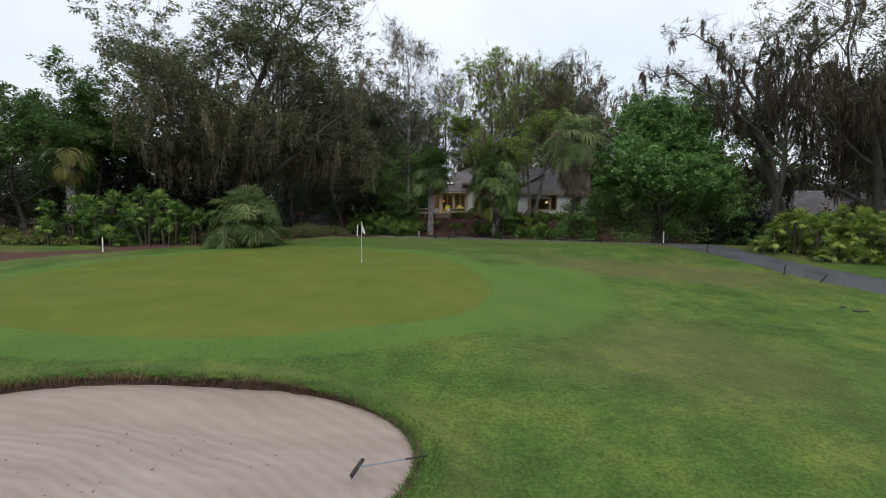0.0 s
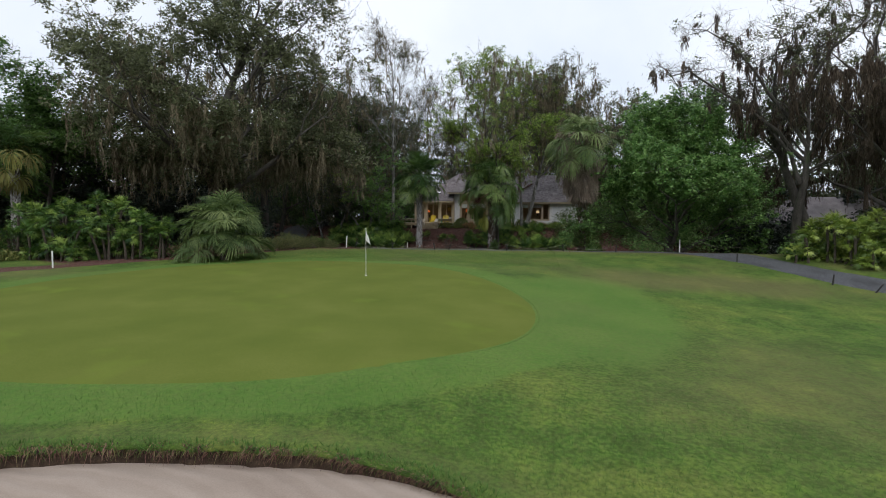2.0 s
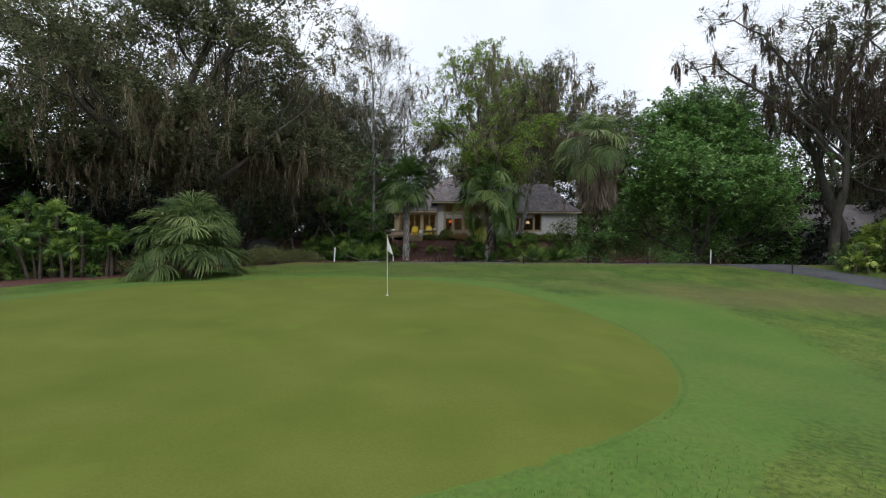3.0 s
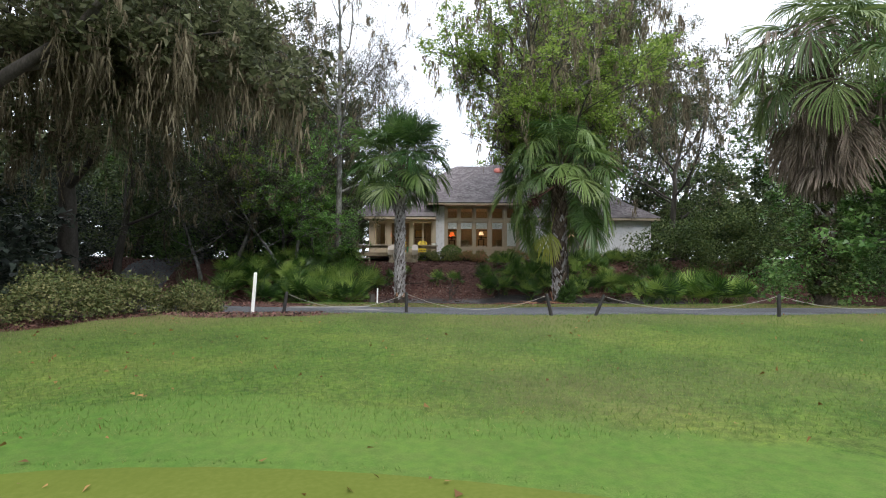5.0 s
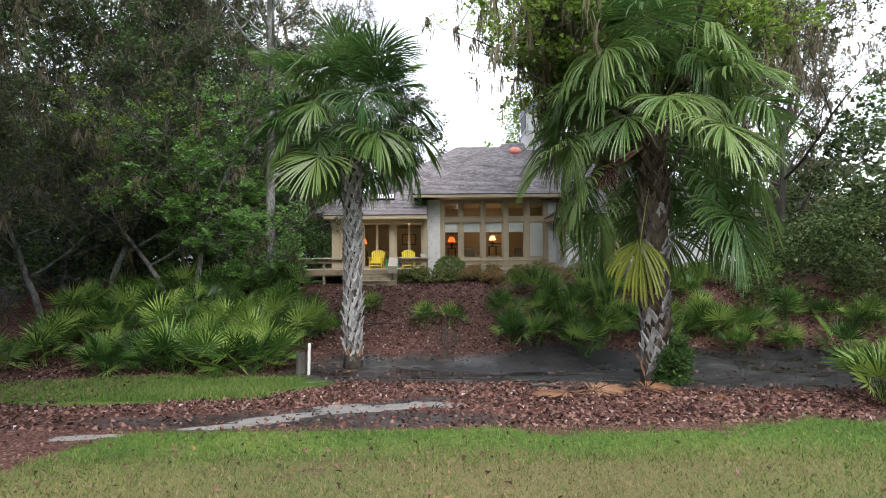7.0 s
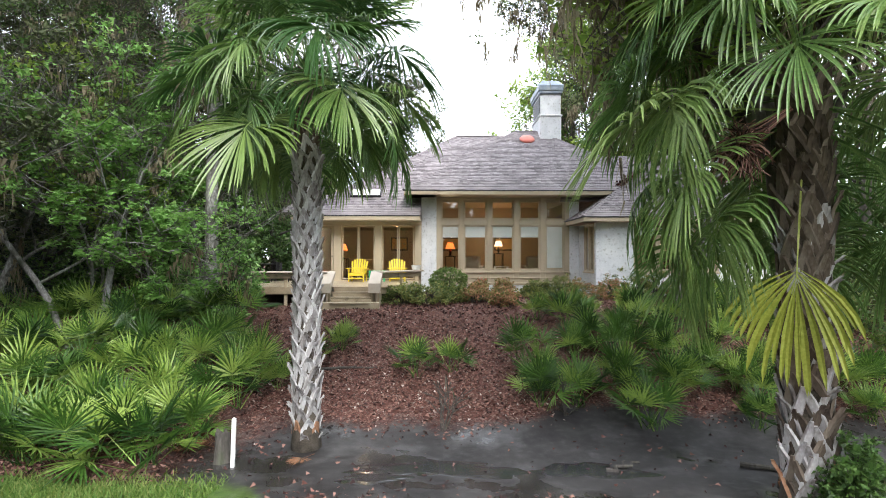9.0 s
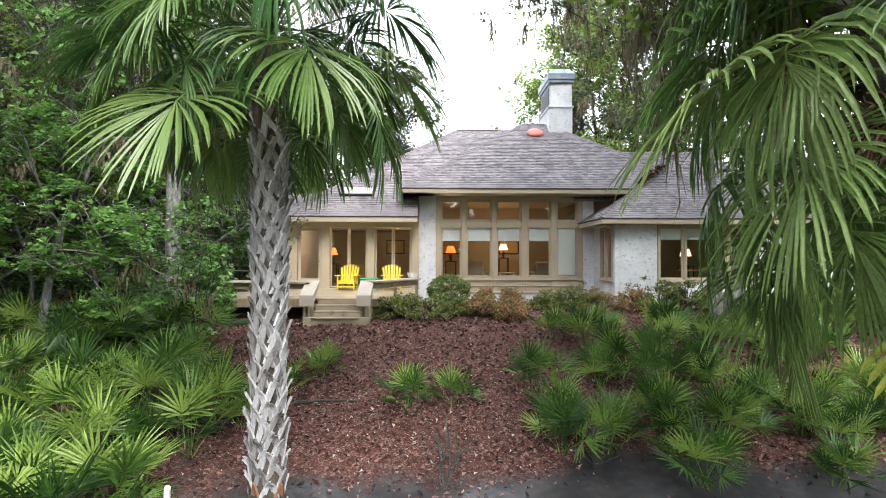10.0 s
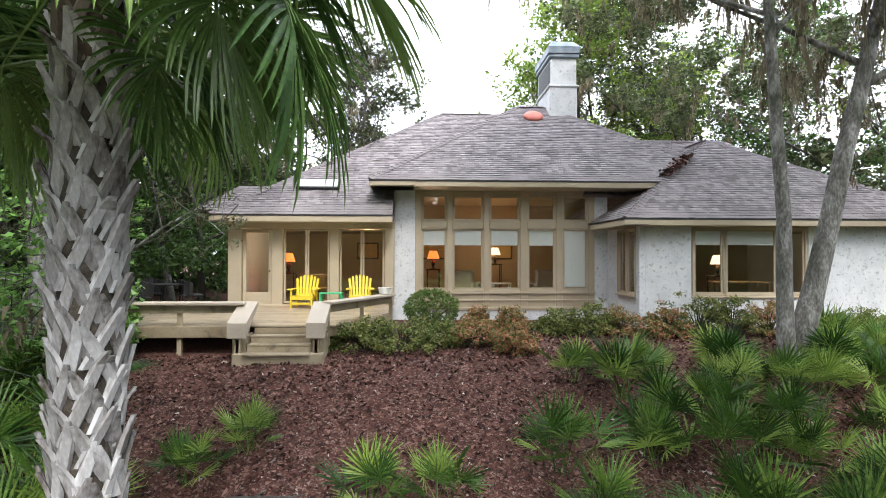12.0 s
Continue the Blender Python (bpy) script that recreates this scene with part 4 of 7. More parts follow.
def eave(x0, x1, y, z, drop=0.2, deep=1.0, along_y=False):
    """Fascia board, dark drip edge and soffit under a roof edge."""
    if along_y:
        f = house_box("fascia", y, y + 0.04, x0, x1, z - drop, z - 0.05, TAN_TRIM, 0.006)
        part("drip_edge", Build().box(y - 0.02, y + 0.045, x0 - 0.01, x1 + 0.01, z - 0.05, z + 0.005, 0.004), DARK_FASCIA, f)
        part("soffit", Build().box(y + 0.04, y + deep, x0, x1, z - drop, z - drop + 0.03), TAN_TRIM, f)
    else:
        f = house_box("fascia", x0, x1, y, y + 0.04, z - drop, z - 0.05, TAN_TRIM, 0.006)
        part("drip_edge", Build().box(x0 - 0.01, x1 + 0.01, y - 0.02, y + 0.045, z - 0.05, z + 0.005, 0.004), DARK_FASCIA, f)
        part("soffit", Build().box(x0, x1, y + 0.04, y + deep, z - drop, z - drop + 0.03), TAN_TRIM, f)


eave(-1.52, 7.0, -1.1, E0, 0.2, 1.1)
eave(-1.1, 4.0, -1.55, E0, 0.2, 1.3, True)
eave(-6.1, -0.88, -1.1, E1, 0.22, 0.9)
eave(-1.1, 8.0, -6.12, E1, 0.22, 0.4, True)
eave(5.27, 14.83, -3.05, E2, 0.2, 0.6)
eave(-3.05, -0.2, 5.25, E2, 0.2, 0.6, True)
eave(-3.05, 6.0, 14.8, E2, 0.2, 0.05, True)
house_box("wall", -0.86, 6.0, 0.2, 0.35, 3.4, 3.74, TAN_TRIM)
house_box("wall", -0.95, -0.87, 0.16, 3.0, 2.45, 3.72, STUCCO)

# chimney with a louvred flank and a metal cap
chimney = house_box("chimney", 4.86, 5.9, 3.4, 5.6, 5.5, 7.9, STUCCO, 0.02)
part("band", Build().box(4.81, 5.95, 3.35, 5.65, 7.9, 7.98, 0.015), STUCCO, chimney)
part("upper_shaft", Build().box(4.9, 5.88, 3.42, 5.58, 7.98, 9.0, 0.02), STUCCO, chimney)
part("cornice", Build().box(4.82, 5.96, 3.33, 5.67, 9.0, 9.16, 0.03), CAP_METAL, chimney)
k = Build()
k.add([(4.78, 3.3, 9.16), (6.0, 3.3, 9.16), (6.0, 5.7, 9.16), (4.78, 5.7, 9.16), (4.78, 3.3, 9.42), (6.0, 3.3, 9.42), (6.0, 5.7, 9.42), (4.78, 5.7, 9.42), (4.98, 3.55, 9.68), (5.8, 3.55, 9.68), (5.8, 5.45, 9.68), (4.98, 5.45, 9.68)], [(3, 2, 1, 0), (0, 1, 5, 4), (1, 2, 6, 5), (2, 3, 7, 6), (3, 0, 4, 7), (4, 5, 9, 8), (5, 6, 10, 9), (6, 7, 11, 10), (7, 4, 8, 11), (8, 9, 10, 11)])
part("metal_cap", k, CAP_METAL, chimney, "weathered blue-grey metal cap")
for i in range(9):
    part("louvre", Build().box(4.865, 4.9, 3.6, 5.4, 8.12 + i * 0.09, 8.18 + i * 0.09, 0.005), DARK_METAL, chimney)

# red roof dome and skylight
slope = pose(0, 0, 0, math.degrees(math.atan(P)), 0, 0)
dome = part("roof_vent_dome", Build().lathe([(0.0, 0.0), (0.36, 0.0), (0.37, 0.05), (0.31, 0.13), (0.18, 0.19), (0.0, 0.21)], 24).mesh("roof_vent_dome", True), RED_DOME, house, "faded red plastic dome")
dome.matrix_world = Matrix.Translation((4.18, 3.2, E0 + P * 4.3 + 0.03)) @ slope
light = part("skylight", Build().box(-0.66, 0.66, -0.3, 0.3, 0, 0.1, 0.015), DARK_METAL, house)
part("pane", Build().box(-0.6, 0.6, -0.24, 0.24, 0.1, 0.108, 0.003), SKYLIGHT_WHITE, light, "white blind behind glass")
light.matrix_world = Matrix.Translation((-3.25, 0.35, E1 + P * 1.45 + 0.02)) @ slope

# ---- deck and stairs ----
deck = thing("deck", "weathered tan timber deck with bench rails and stairs", "deck")
rng = random.Random(11)
for i in range(34):
    y0 = -5.25 + i * 0.148
    x_right = -0.9 if y0 > -2.8 else -0.9 - (-2.8 - y0) * 0.42
    x_left = -8.05 if y0 > -4.2 else -8.05 + (-4.2 - y0) * 1.25
    part("deck_board", Build().box(x_left, x_right, y0, y0 + 0.14, -0.05 + 0.004 * rng.random(), -0.012, 0.006), DECK_WOOD, deck)
RAIL = [(-8.1, -4.1), (-6.6, -5.3), (-3.8, -5.3)]
RAIL_R = [(-2.1, -5.3), (-0.85, -2.8)]


def beam_between(name, a, b, z0, z1, thick, material, parent):
    a, b = Vector((*a, 0)), Vector((*b, 0))
    d = b - a
    m = Matrix.Translation(a) @ Matrix.Rotation(math.atan2(d.y, d.x), 4, "Z")
    return part(name, Build().box(0, d.length, -thick / 2, thick / 2, z0, z1, 0.012, m), material, parent)


for line in (RAIL, RAIL_R):
    for a, b in zip(line, line[1:]):
        beam_between("rail_cap", a, b, 0.44, 0.5, 0.34, CAP_WOOD, deck)
        beam_between("rail_board", a, b, 0.26, 0.42, 0.05, DECK_WOOD, deck)
        beam_between("rim_board", a, b, -0.26, -0.02, 0.06, DECK_WOOD, deck)
        n = max(2, int(math.hypot(b[0] - a[0], b[1] - a[1]) / 1.3))
        for i in range(n + 1):
            x, y = a[0] + (b[0] - a[0]) * i / n, a[1] + (b[1] - a[1]) * i / n
            part("post", Build().box(x - 0.05, x + 0.05, y + 0.03, y + 0.13, zl(x, y) - 0.2, 0.44, 0.008), DECK_WOOD, deck)
for i in range(3):
    z1 = -0.16 - 0.15 * i
    part("tread", Build().box(-3.6, -2.3, -5.7 - 0.26 * i, -5.38 - 0.26 * i, z1 - 0.045, z1, 0.01), DECK_WOOD, deck)
    part("riser", Build().box(-3.58, -2.32, -5.43 - 0.26 * i, -5.4 - 0.26 * i, z1, z1 + 0.12, 0.004), DECK_WOOD, deck)
part("stair_base", Build().box(-3.82, -2.04, -6.16, -5.9, -0.85, -0.47, 0.012), DECK_WOOD, deck)
for x in (-3.76, -2.2):
    part("stair_cap", Build().add([(x - 0.19, -5.2, 0.5), (x + 0.19, -5.2, 0.5), (x + 0.19, -6.05, 0.13), (x - 0.19, -6.05, 0.13), (x - 0.19, -5.2, 0.42), (x + 0.19, -5.2, 0.42), (x + 0.19, -6.05, -0.17), (x - 0.19, -6.05, -0.17)], [(3, 2, 1, 0), (4, 5, 6, 7), (0, 1, 5, 4), (1, 2, 6, 5), (2, 3, 7, 6), (3, 0, 4, 7)]), CAP_WOOD, deck)
    part("stringer", Build().add([(x - 0.03, -5.35, 0.1), (x + 0.03, -5.35, 0.1), (x + 0.03, -6.0, -0.2), (x - 0.03, -6.0, -0.2), (x - 0.03, -5.35, -0.5), (x + 0.03, -5.35, -0.5), (x + 0.03, -6.0, -0.8), (x - 0.03, -6.0, -0.8)], [(3, 2, 1, 0), (4, 5, 6, 7), (0, 1, 5, 4), (1, 2, 6, 5), (2, 3, 7, 6), (3, 0, 4, 7)]), DECK_WOOD, deck)
    part("post", Build().box(x - 0.06, x + 0.06, -6.0, -5.88, -0.9, -0.1, 0.01), DECK_WOOD, deck)
    part("side_panel", Build().box(x - 0.14, x + 0.14, -5.86, -5.36, -0.85, -0.14, 0.008), DECK_WOOD, deck)

# ---- plants ----
def scatter_leaves(rs, centres, per, radius, size, flat=0.5, squash=0.7, sides=4):
    """Corners of many small folded leaves round the given centres."""
    centres = np.asarray(centres, float)
    n = len(centres) * per
    off = rs.normal(0, 1, (n, 3))
    off *= (rs.uniform(0, 1, n) ** 0.45 / np.linalg.norm(off, axis=1))[:, None]
    c = np.repeat(centres, per, 0) + off * np.array([radius, radius, radius * squash])
    a = rs.uniform(0, 2 * np.pi, n)
    tilt = rs.normal(0, flat, n)
    d = np.stack([np.cos(a) * np.cos(tilt), np.sin(a) * np.cos(tilt), np.sin(tilt)], -1)
    roll = rs.normal(0, 0.7, n)
    s = np.stack([-np.sin(a), np.cos(a), np.zeros(n)], -1)
    u = np.cross(d, s)
    s = s * np.cos(roll)[:, None] + u * np.sin(roll)[:, None]
    length = size * rs.uniform(0.6, 1.4, n)[:, None]
    w = length * rs.uniform(0.25, 0.4, n)[:, None]
    if sides == 3:
        return np.stack([c - d * length * 0.45 + s * w * 1.1, c + d * length * 0.55, c - d * length * 0.45 - s * w * 1.1], 1).reshape(-1, 3)
    return np.stack([c - d * length * 0.5, c + s * w, c + d * length * 0.5, c - s * w], 1).reshape(-1, 3)


def twig_sprays(rs, ends, n, length, width=0.011):
    """Corners of fine bare twigs, one pointed sliver each, round the ends of limbs."""
    ends = np.asarray(ends, float)
    c = ends[rs.randint(0, len(ends), n)] + rs.normal(0, 0.18, (n, 3))
    d = rs.normal(0, 1, (n, 3)) + np.array([0, 0, 0.45])
    d /= np.linalg.norm(d, axis=1)[:, None]
    side = np.cross(d, rs.normal(0, 1, (n, 3)))
    side *= (width / np.linalg.norm(side, axis=1))[:, None]
    return np.stack([c - side, c + side, c + d * (length * rs.uniform(0.4, 1.2, n))[:, None]], 1).reshape(-1, 3)


def grow(rng, start, way, length, radius, depth, out, tips, bend=0.35, lift=0.15, split=3, nodes=None):
    """A limb and its branches, added to a builder; tips collects the ends of twigs."""
    p, d, steps = Vector(start), Vector(way).normalized(), (2, 3, 4, 5)[min(depth, 3)]
    pts, radii = [p.copy()], [radius]
    for i in range(steps):
        d = (d + Vector((rng.gauss(0, bend), rng.gauss(0, bend), rng.gauss(0, bend * 0.6) + lift)) * 0.5).normalized()
        p = p + d * length / steps
        pts.append(p.copy())
        radii.append(max(0.012, radius * (1 - 0.62 * (i + 1) / steps)))
        if nodes is not None:
            nodes.append(p.copy())
        if depth > 0 and i >= 1:
            for _ in range(split if i == steps - 1 else (1 if rng.random() < 0.75 else 0)):
                side = Vector((rng.gauss(0, 1), rng.gauss(0, 1), rng.gauss(0.15, 0.5))).normalized()
                grow(rng, p, d * 0.55 + side * 0.8, length * rng.uniform(0.5, 0.72), radii[-1] * 0.68, depth - 1, out, tips, bend, lift * 0.8, split, nodes)
    if depth <= 1:
        tips += pts[1:]
    out.tube(pts, radii, (3, 4, 6, 8)[min(depth, 3)], cap=False)


def hang_moss(rs, pick, wisps, moss_len, width=0.03, spread=(0.03, 0.13)):
    """Tassels of moss below the given points: many short pointed wisps that follow a few swaying cords."""
    n, cords = len(pick), 4
    long_ = moss_len * rs.uniform(0.25, 1.25, n) ** 1.4
    wide = rs.uniform(*spread, n)
    off = rs.normal(0, 1, (n, cords, 2)) * wide[:, None, None]
    sway = rs.normal(0, 0.13, (n, cords, 2))
    bunch, cord = np.repeat(np.arange(n), wisps), rs.randint(0, cords, n * wisps)
    reach_ = rs.uniform(0.45, 1.0, (n, cords))[bunch, cord] * long_[bunch]
    f = rs.uniform(0, 1, n * wisps) ** 0.8
    top = pick[bunch] + np.zeros((1, 3))
    curl = np.sin(f * 5 + bunch)[:, None] * 0.05
    top[:, :2] += off[bunch, cord] + sway[bunch, cord] * (f * reach_)[:, None] + curl + rs.normal(0, 0.03, (n * wisps, 2)) * (1.4 - f)[:, None]
    top[:, 2] -= f * reach_
    down = np.stack([rs.normal(0, 0.2, n * wisps), rs.normal(0, 0.2, n * wisps), -np.ones(n * wisps)], -1) * ((0.2 + 0.2 * rs.uniform(0, 1, n * wisps)) * np.clip(long_[bunch], 0.5, 1.6))[:, None]
    a = rs.uniform(0, np.pi, n * wisps)
    side = np.stack([np.cos(a), np.sin(a), np.zeros(n * wisps)], -1) * (width * rs.uniform(0.5, 1.4, n * wisps) * (1.3 - 0.8 * f))[:, None]
    return np.stack([top - side, top + side, top + down], 1).reshape(-1, 3)


def tree(name, label, at, height, reach_, trunk_r, leaf, bark, leaves=14, leaf_size=0.16, clump=0.45, moss=0, moss_len=1.2, lean=(0, 0), first=0.35, limbs=6, seed=1, depth=2, lift=0.15, group="trees", trunk_bend=0.12, split=3, low_moss=False, flat=0.5, fill=0.0, twigs=0, twig_len=0.8, arms=(), wisps=40, fill_at=0.66, moss_kind=None):
    """A tree with a tapered trunk, limbs, a crown of some thousand leaves (leaves: in thousands) and hanging moss."""
    rng, rs = random.Random(seed), np.random.RandomState(seed)
    x, y = at
    z = zl(x, y) - 0.1
    t = thing(name, label, "tree", (x, y, z), group)
    wood, tips, nodes = Build(), [], []
    pts, radii, p = [Vector((0, 0, -0.2)), Vector((0, 0, 0.25))], [trunk_r * 1.45, trunk_r * 1.1], Vector((0, 0, 0.25))
    n = 9
    d = Vector((lean[0], lean[1], 1)).normalized()
    for i in range(n):
        d = (d + Vector((rng.gauss(0, trunk_bend), rng.gauss(0, trunk_bend), 0.1))).normalized()
        p = p + d * (height * 0.82 / n)
        pts.append(p.copy())
        radii.append(trunk_r * (1 - 0.75 * (i + 1) / n))
    wood.tube(pts, radii, 12)
    for i in range(limbs):
        f = first + (1 - first) * (i + rng.random() * 0.6) / limbs
        k = min(len(pts) - 2, int(f * (len(pts) - 1)))
        base = pts[k].lerp(pts[k + 1], rng.random())
        a = i * 2.4 + rng.uniform(-0.5, 0.5)
        way = Vector((math.cos(a), math.sin(a), 0.25 + 0.7 * f))
        grow(rng, base, way, reach_ * (1.15 - 0.55 * f) * rng.uniform(0.8, 1.15), radii[k] * 0.5, depth, wood, tips, lift=lift, nodes=nodes, split=split)
    grow(rng, pts[-1], d, reach_ * 0.6, radii[-1], depth, wood, tips, lift=lift, nodes=nodes, split=split)
    # long arms that reach out to given ends, seen from the foot of the tree, and carry moss
    hung = []
    for ex, ey, ez, rise in arms:
        end, base = Vector((ex, ey, ez)), pts[min(len(pts) - 2, int(rise * (len(pts) - 1)))]
        arm = [base.lerp(end, k / 9) + Vector((rng.gauss(0, 0.18), rng.gauss(0, 0.18), 0.9 * math.sin(math.pi * k / 9) + rng.gauss(0, 0.15))) for k in range(10)]
        wood.tube(arm, [0.16 * (1 - 0.085 * k) for k in range(10)], 7, cap=False)
        for k in range(4, 10):
            for _ in range(3):
                grow(rng, arm[k], (rng.gauss(0, 1), rng.gauss(0, 1), rng.gauss(0.1, 0.4)), rng.uniform(0.8, 1.9), 0.04, 1, wood, tips, lift=0.05, nodes=hung, split=2)
    nodes += hung * 2
    tips += hung * 2
    part("trunk", wood.mesh("trunk", True), bark, t)
    if twigs:
        tagged(part("twig_spray", quads_mesh("twig_spray", twig_sprays(rs, [tuple(q) for q in tips], int(twigs), twig_len), BARK, 3), None, t), kind="stuff")
    if leaves:
        leaves, leaf_size = leaves * 1.5, leaf_size * 0.86
        c = np.array([tuple(q) for q in tips])
        per = 22
        if fill:
            # rounded, drooping masses of foliage over the outside of the crown
            m = int(len(c) * fill / (1 - fill))
            lump = rs.normal(0, 1, (60, 3))
            lump /= np.linalg.norm(lump, axis=1)[:, None]
            lump = lump * np.array([reach_ * 1.0, reach_ * 1.0, height * 0.3]) * rs.uniform(0.7, 1.0, 60)[:, None] + np.array([lean[0] * height * 0.5, lean[1] * height * 0.5, height * fill_at])
            extra = lump[rs.randint(0, 60, m)] + rs.normal(0, 1, (m, 3)) * np.array([0.9, 0.9, 0.65])
            c = np.concatenate([c, extra])
            nodes += [Vector(q) for q in extra[extra[:, 2] < height * 0.5][::3]]
        c = c[rs.randint(0, len(c), int(leaves * 1000 / per))] + rs.normal(0, clump * 0.5, (int(leaves * 1000 / per), 3))
        part("crown", quads_mesh("crown", scatter_leaves(rs, c, per, clump * 0.7, leaf_size, flat, sides=3), leaf, 3), None, t)
    if moss:
        base = np.array([tuple(q) for q in nodes])
        if low_moss:
            base = base[base[:, 2] < np.percentile(base[:, 2], 55)]
        part("moss", quads_mesh("moss", hang_moss(rs, base[rs.randint(0, len(base), int(moss * 0.75))], wisps, moss_len), moss_kind or MOSS, 3), None, t, "hanging grey-brown spanish moss")
    return t


def shrub(name, label, at, radii, leaf, n=60, per=45, size=0.09, seed=1, group="shrubs", twig=True, clump=0.22, category="shrub"):
    """A bush: stems and leaf clumps over a rounded, uneven form."""
    rng, rs = random.Random(seed), np.random.RandomState(seed)
    x, y = at
    z = zl(x, y) - 0.03
    t = thing(name, label, category, (x, y, z), group)
    u = rs.normal(0, 1, (n, 3))
    u /= np.linalg.norm(u, axis=1)[:, None]
    u[:, 2] = np.abs(u[:, 2]) * 0.9
    k = rs.uniform(0.45, 1.0, n) ** 0.6 * (1 + 0.18 * np.sin(5 * np.arctan2(u[:, 1], u[:, 0]) + seed))
    c = u * np.array(radii) * k[:, None]
    c[:, 2] = c[:, 2] * 0.95 + radii[2] * 0.12
    if twig:
        wood = Build()
        for q in c[:: max(1, n // 26)]:
            wood.tube([(q[0] * 0.06, q[1] * 0.06, 0), (q[0] * 0.4, q[1] * 0.4, q[2] * 0.55), tuple(q)], [0.022, 0.014, 0.005], 5, cap=False)
        part("stem", wood, BARK, t)
    part("foliage", quads_mesh("foliage", scatter_leaves(rs, c, int(per * 1.3), clump, size, 0.6, sides=3), leaf, 3), None, t)
    return t


def ball_shrub(name, label, at, radius, height, leaf, seed):
    """A clipped round bush: an even skin of small leaves over a core of stems."""
    rs = np.random.RandomState(seed)
    x, y = at
    t = thing(name, label, "shrub", (x, y, zl(x, y) - 0.02), "shrubs")
    n = 420
    u = rs.normal(0, 1, (n, 3))
    u /= np.linalg.norm(u, axis=1)[:, None]
    c = u * np.array([radius, radius, height / 2]) * rs.uniform(0.86, 1.0, n)[:, None] + np.array([0, 0, height * 0.52])
    wood = Build()
    for q in c[::16]:
        wood.tube([(0, 0, 0), (q[0] * 0.4, q[1] * 0.4, q[2] * 0.6), tuple(q)], [0.02, 0.012, 0.004], 5, cap=False)
    part("stem", wood, BARK, t)
    part("foliage", quads_mesh("foliage", scatter_leaves(rs, c, 26, 0.09, 0.05, 0.7), leaf), None, t)
    return t


def frond_mesh(name, petiole, length, count, span, el, droop, material, seed, sag=0.3, width=0.05, costa=0.3, tilt=0.0, cup=0.12, rows=(0.3, 0.54, 0.74, 0.9), thick=1.0, loose=0.015):
    """A fan leaf for a stalk rising at el degrees: a bowed stalk along +y, a curved rib, and pointed leaflets that hang by their weight, all in one piece."""
    rng, b = random.Random(seed), Build()
    e = radians(el)
    g, x_axis = Vector((0, -math.sin(e), -math.cos(e))), Vector((1, 0, 0))
    p, d, line = Vector((0, 0, 0)), Vector((0, 1, 0)), [Vector((0, 0, 0))]
    stalk, ribs = (4, 4) if costa > 0.1 else (2, 1)
    for i in range(stalk):
        d = (d + g * sag / stalk).normalized()
        p = p + d * petiole / stalk
        line.append(p.copy())
    # the blade turns down from the stalk by the tilt
    ways = [d.copy()]
    for i in range(ribs):
        d = (Matrix.Rotation(-radians(tilt) / ribs, 3, "X") @ d + g * droop * 0.12).normalized()
        p = p + d * length * costa / ribs
        line.append(p.copy())
        ways.append(d.copy())
    n = len(line) - 1
    b.tube(line, [thick * (0.024 if i == 0 else 0.014 if i < stalk else 0.009) for i in range(n)] + [0.004 * thick], 3, cap=False)
    step = radians(span) * 2 / count
    for i in range(count):
        f = (i + 0.5) / count * 2 - 1
        k = min(ribs, int(round(ribs * (1 - abs(f)) ** 0.8)))
        n0 = (stalk + k) * 3
        q, d0 = Vector(b.v[n0]), ways[k]
        up = x_axis.cross(d0).normalized()
        a = radians(span) * f + rng.gauss(0, loose)
        d = (d0 * math.cos(a) + x_axis * math.sin(a) + up * cup * abs(f)).normalized()
        ln = length * (1.0 - 0.25 * f * f - costa * 0.5 * (1 - abs(f))) * rng.uniform(0.86, 1.1)
        pull = droop * rng.uniform(0.6, 1.45)
        last, t0 = None, 0.0
        for t in rows + (1.0,):
            seg = t - t0
            d = (d + g * pull * seg * (0.08 + 3.0 * t ** 3)).normalized()
            q = q + d * ln * seg
            t0 = t
            n = len(b.v)
            if t >= 1.0:
                b.v.append(tuple(q))
                b.f += [(last[0], n, last[1]), (last[1], n, last[2])]
                break
            side = d.cross(up)
            side = side.normalized() if side.length > 1e-3 else x_axis
            w = min(t * ln * step * 0.56, width * 0.5) * (1 if t < 0.6 else 1.55 - t)
            fold = side.cross(d).normalized() * (w * 0.5)
            b.v += [tuple(q - side * w + fold), tuple(q - fold * 0.3), tuple(q + side * w + fold)]
            b.f += [(n0, n, n + 1), (n0, n + 1, n + 2)] if last is None else [(last[0], n, n + 1, last[1]), (last[1], n + 1, n + 2, last[2])]
            last = (n, n + 1, n + 2)
    me = b.mesh(name)
    me.materials.append(material)
    return me


ELS = (78, 52, 26, 0, -28, -56)
PALM_FRONDS = {el: [frond_mesh("frond", 1.55, 1.35, 60, 128, el, (0.7 + 0.5 * i) * (0.6 if el > 40 else 1.0), FROND, 30 + i + el, width=0.043, sag=0.12 if el > 40 else 0.22, costa=0.22, tilt=(16 + 14 * i) * (0.45 if el > 40 else 1.0), loose=0.035) for i in range(3)] for el in ELS}
PALM_LONG = {el: [frond_mesh("frond", 1.85, 1.32, 58, 128, el, 0.9 + 0.9 * i, FROND_LONG, 130 + i + el, width=0.038, sag=0.25, costa=0.2, tilt=26 + 18 * i, loose=0.05) for i in range(3)] for el in ELS}
PALM_OLD = {el: [frond_mesh("frond", 1.5, 1.4, 34, 100, el, 2.6, FROND_OLD, 230 + el, width=0.05, sag=0.45, tilt=60)] for el in ELS}
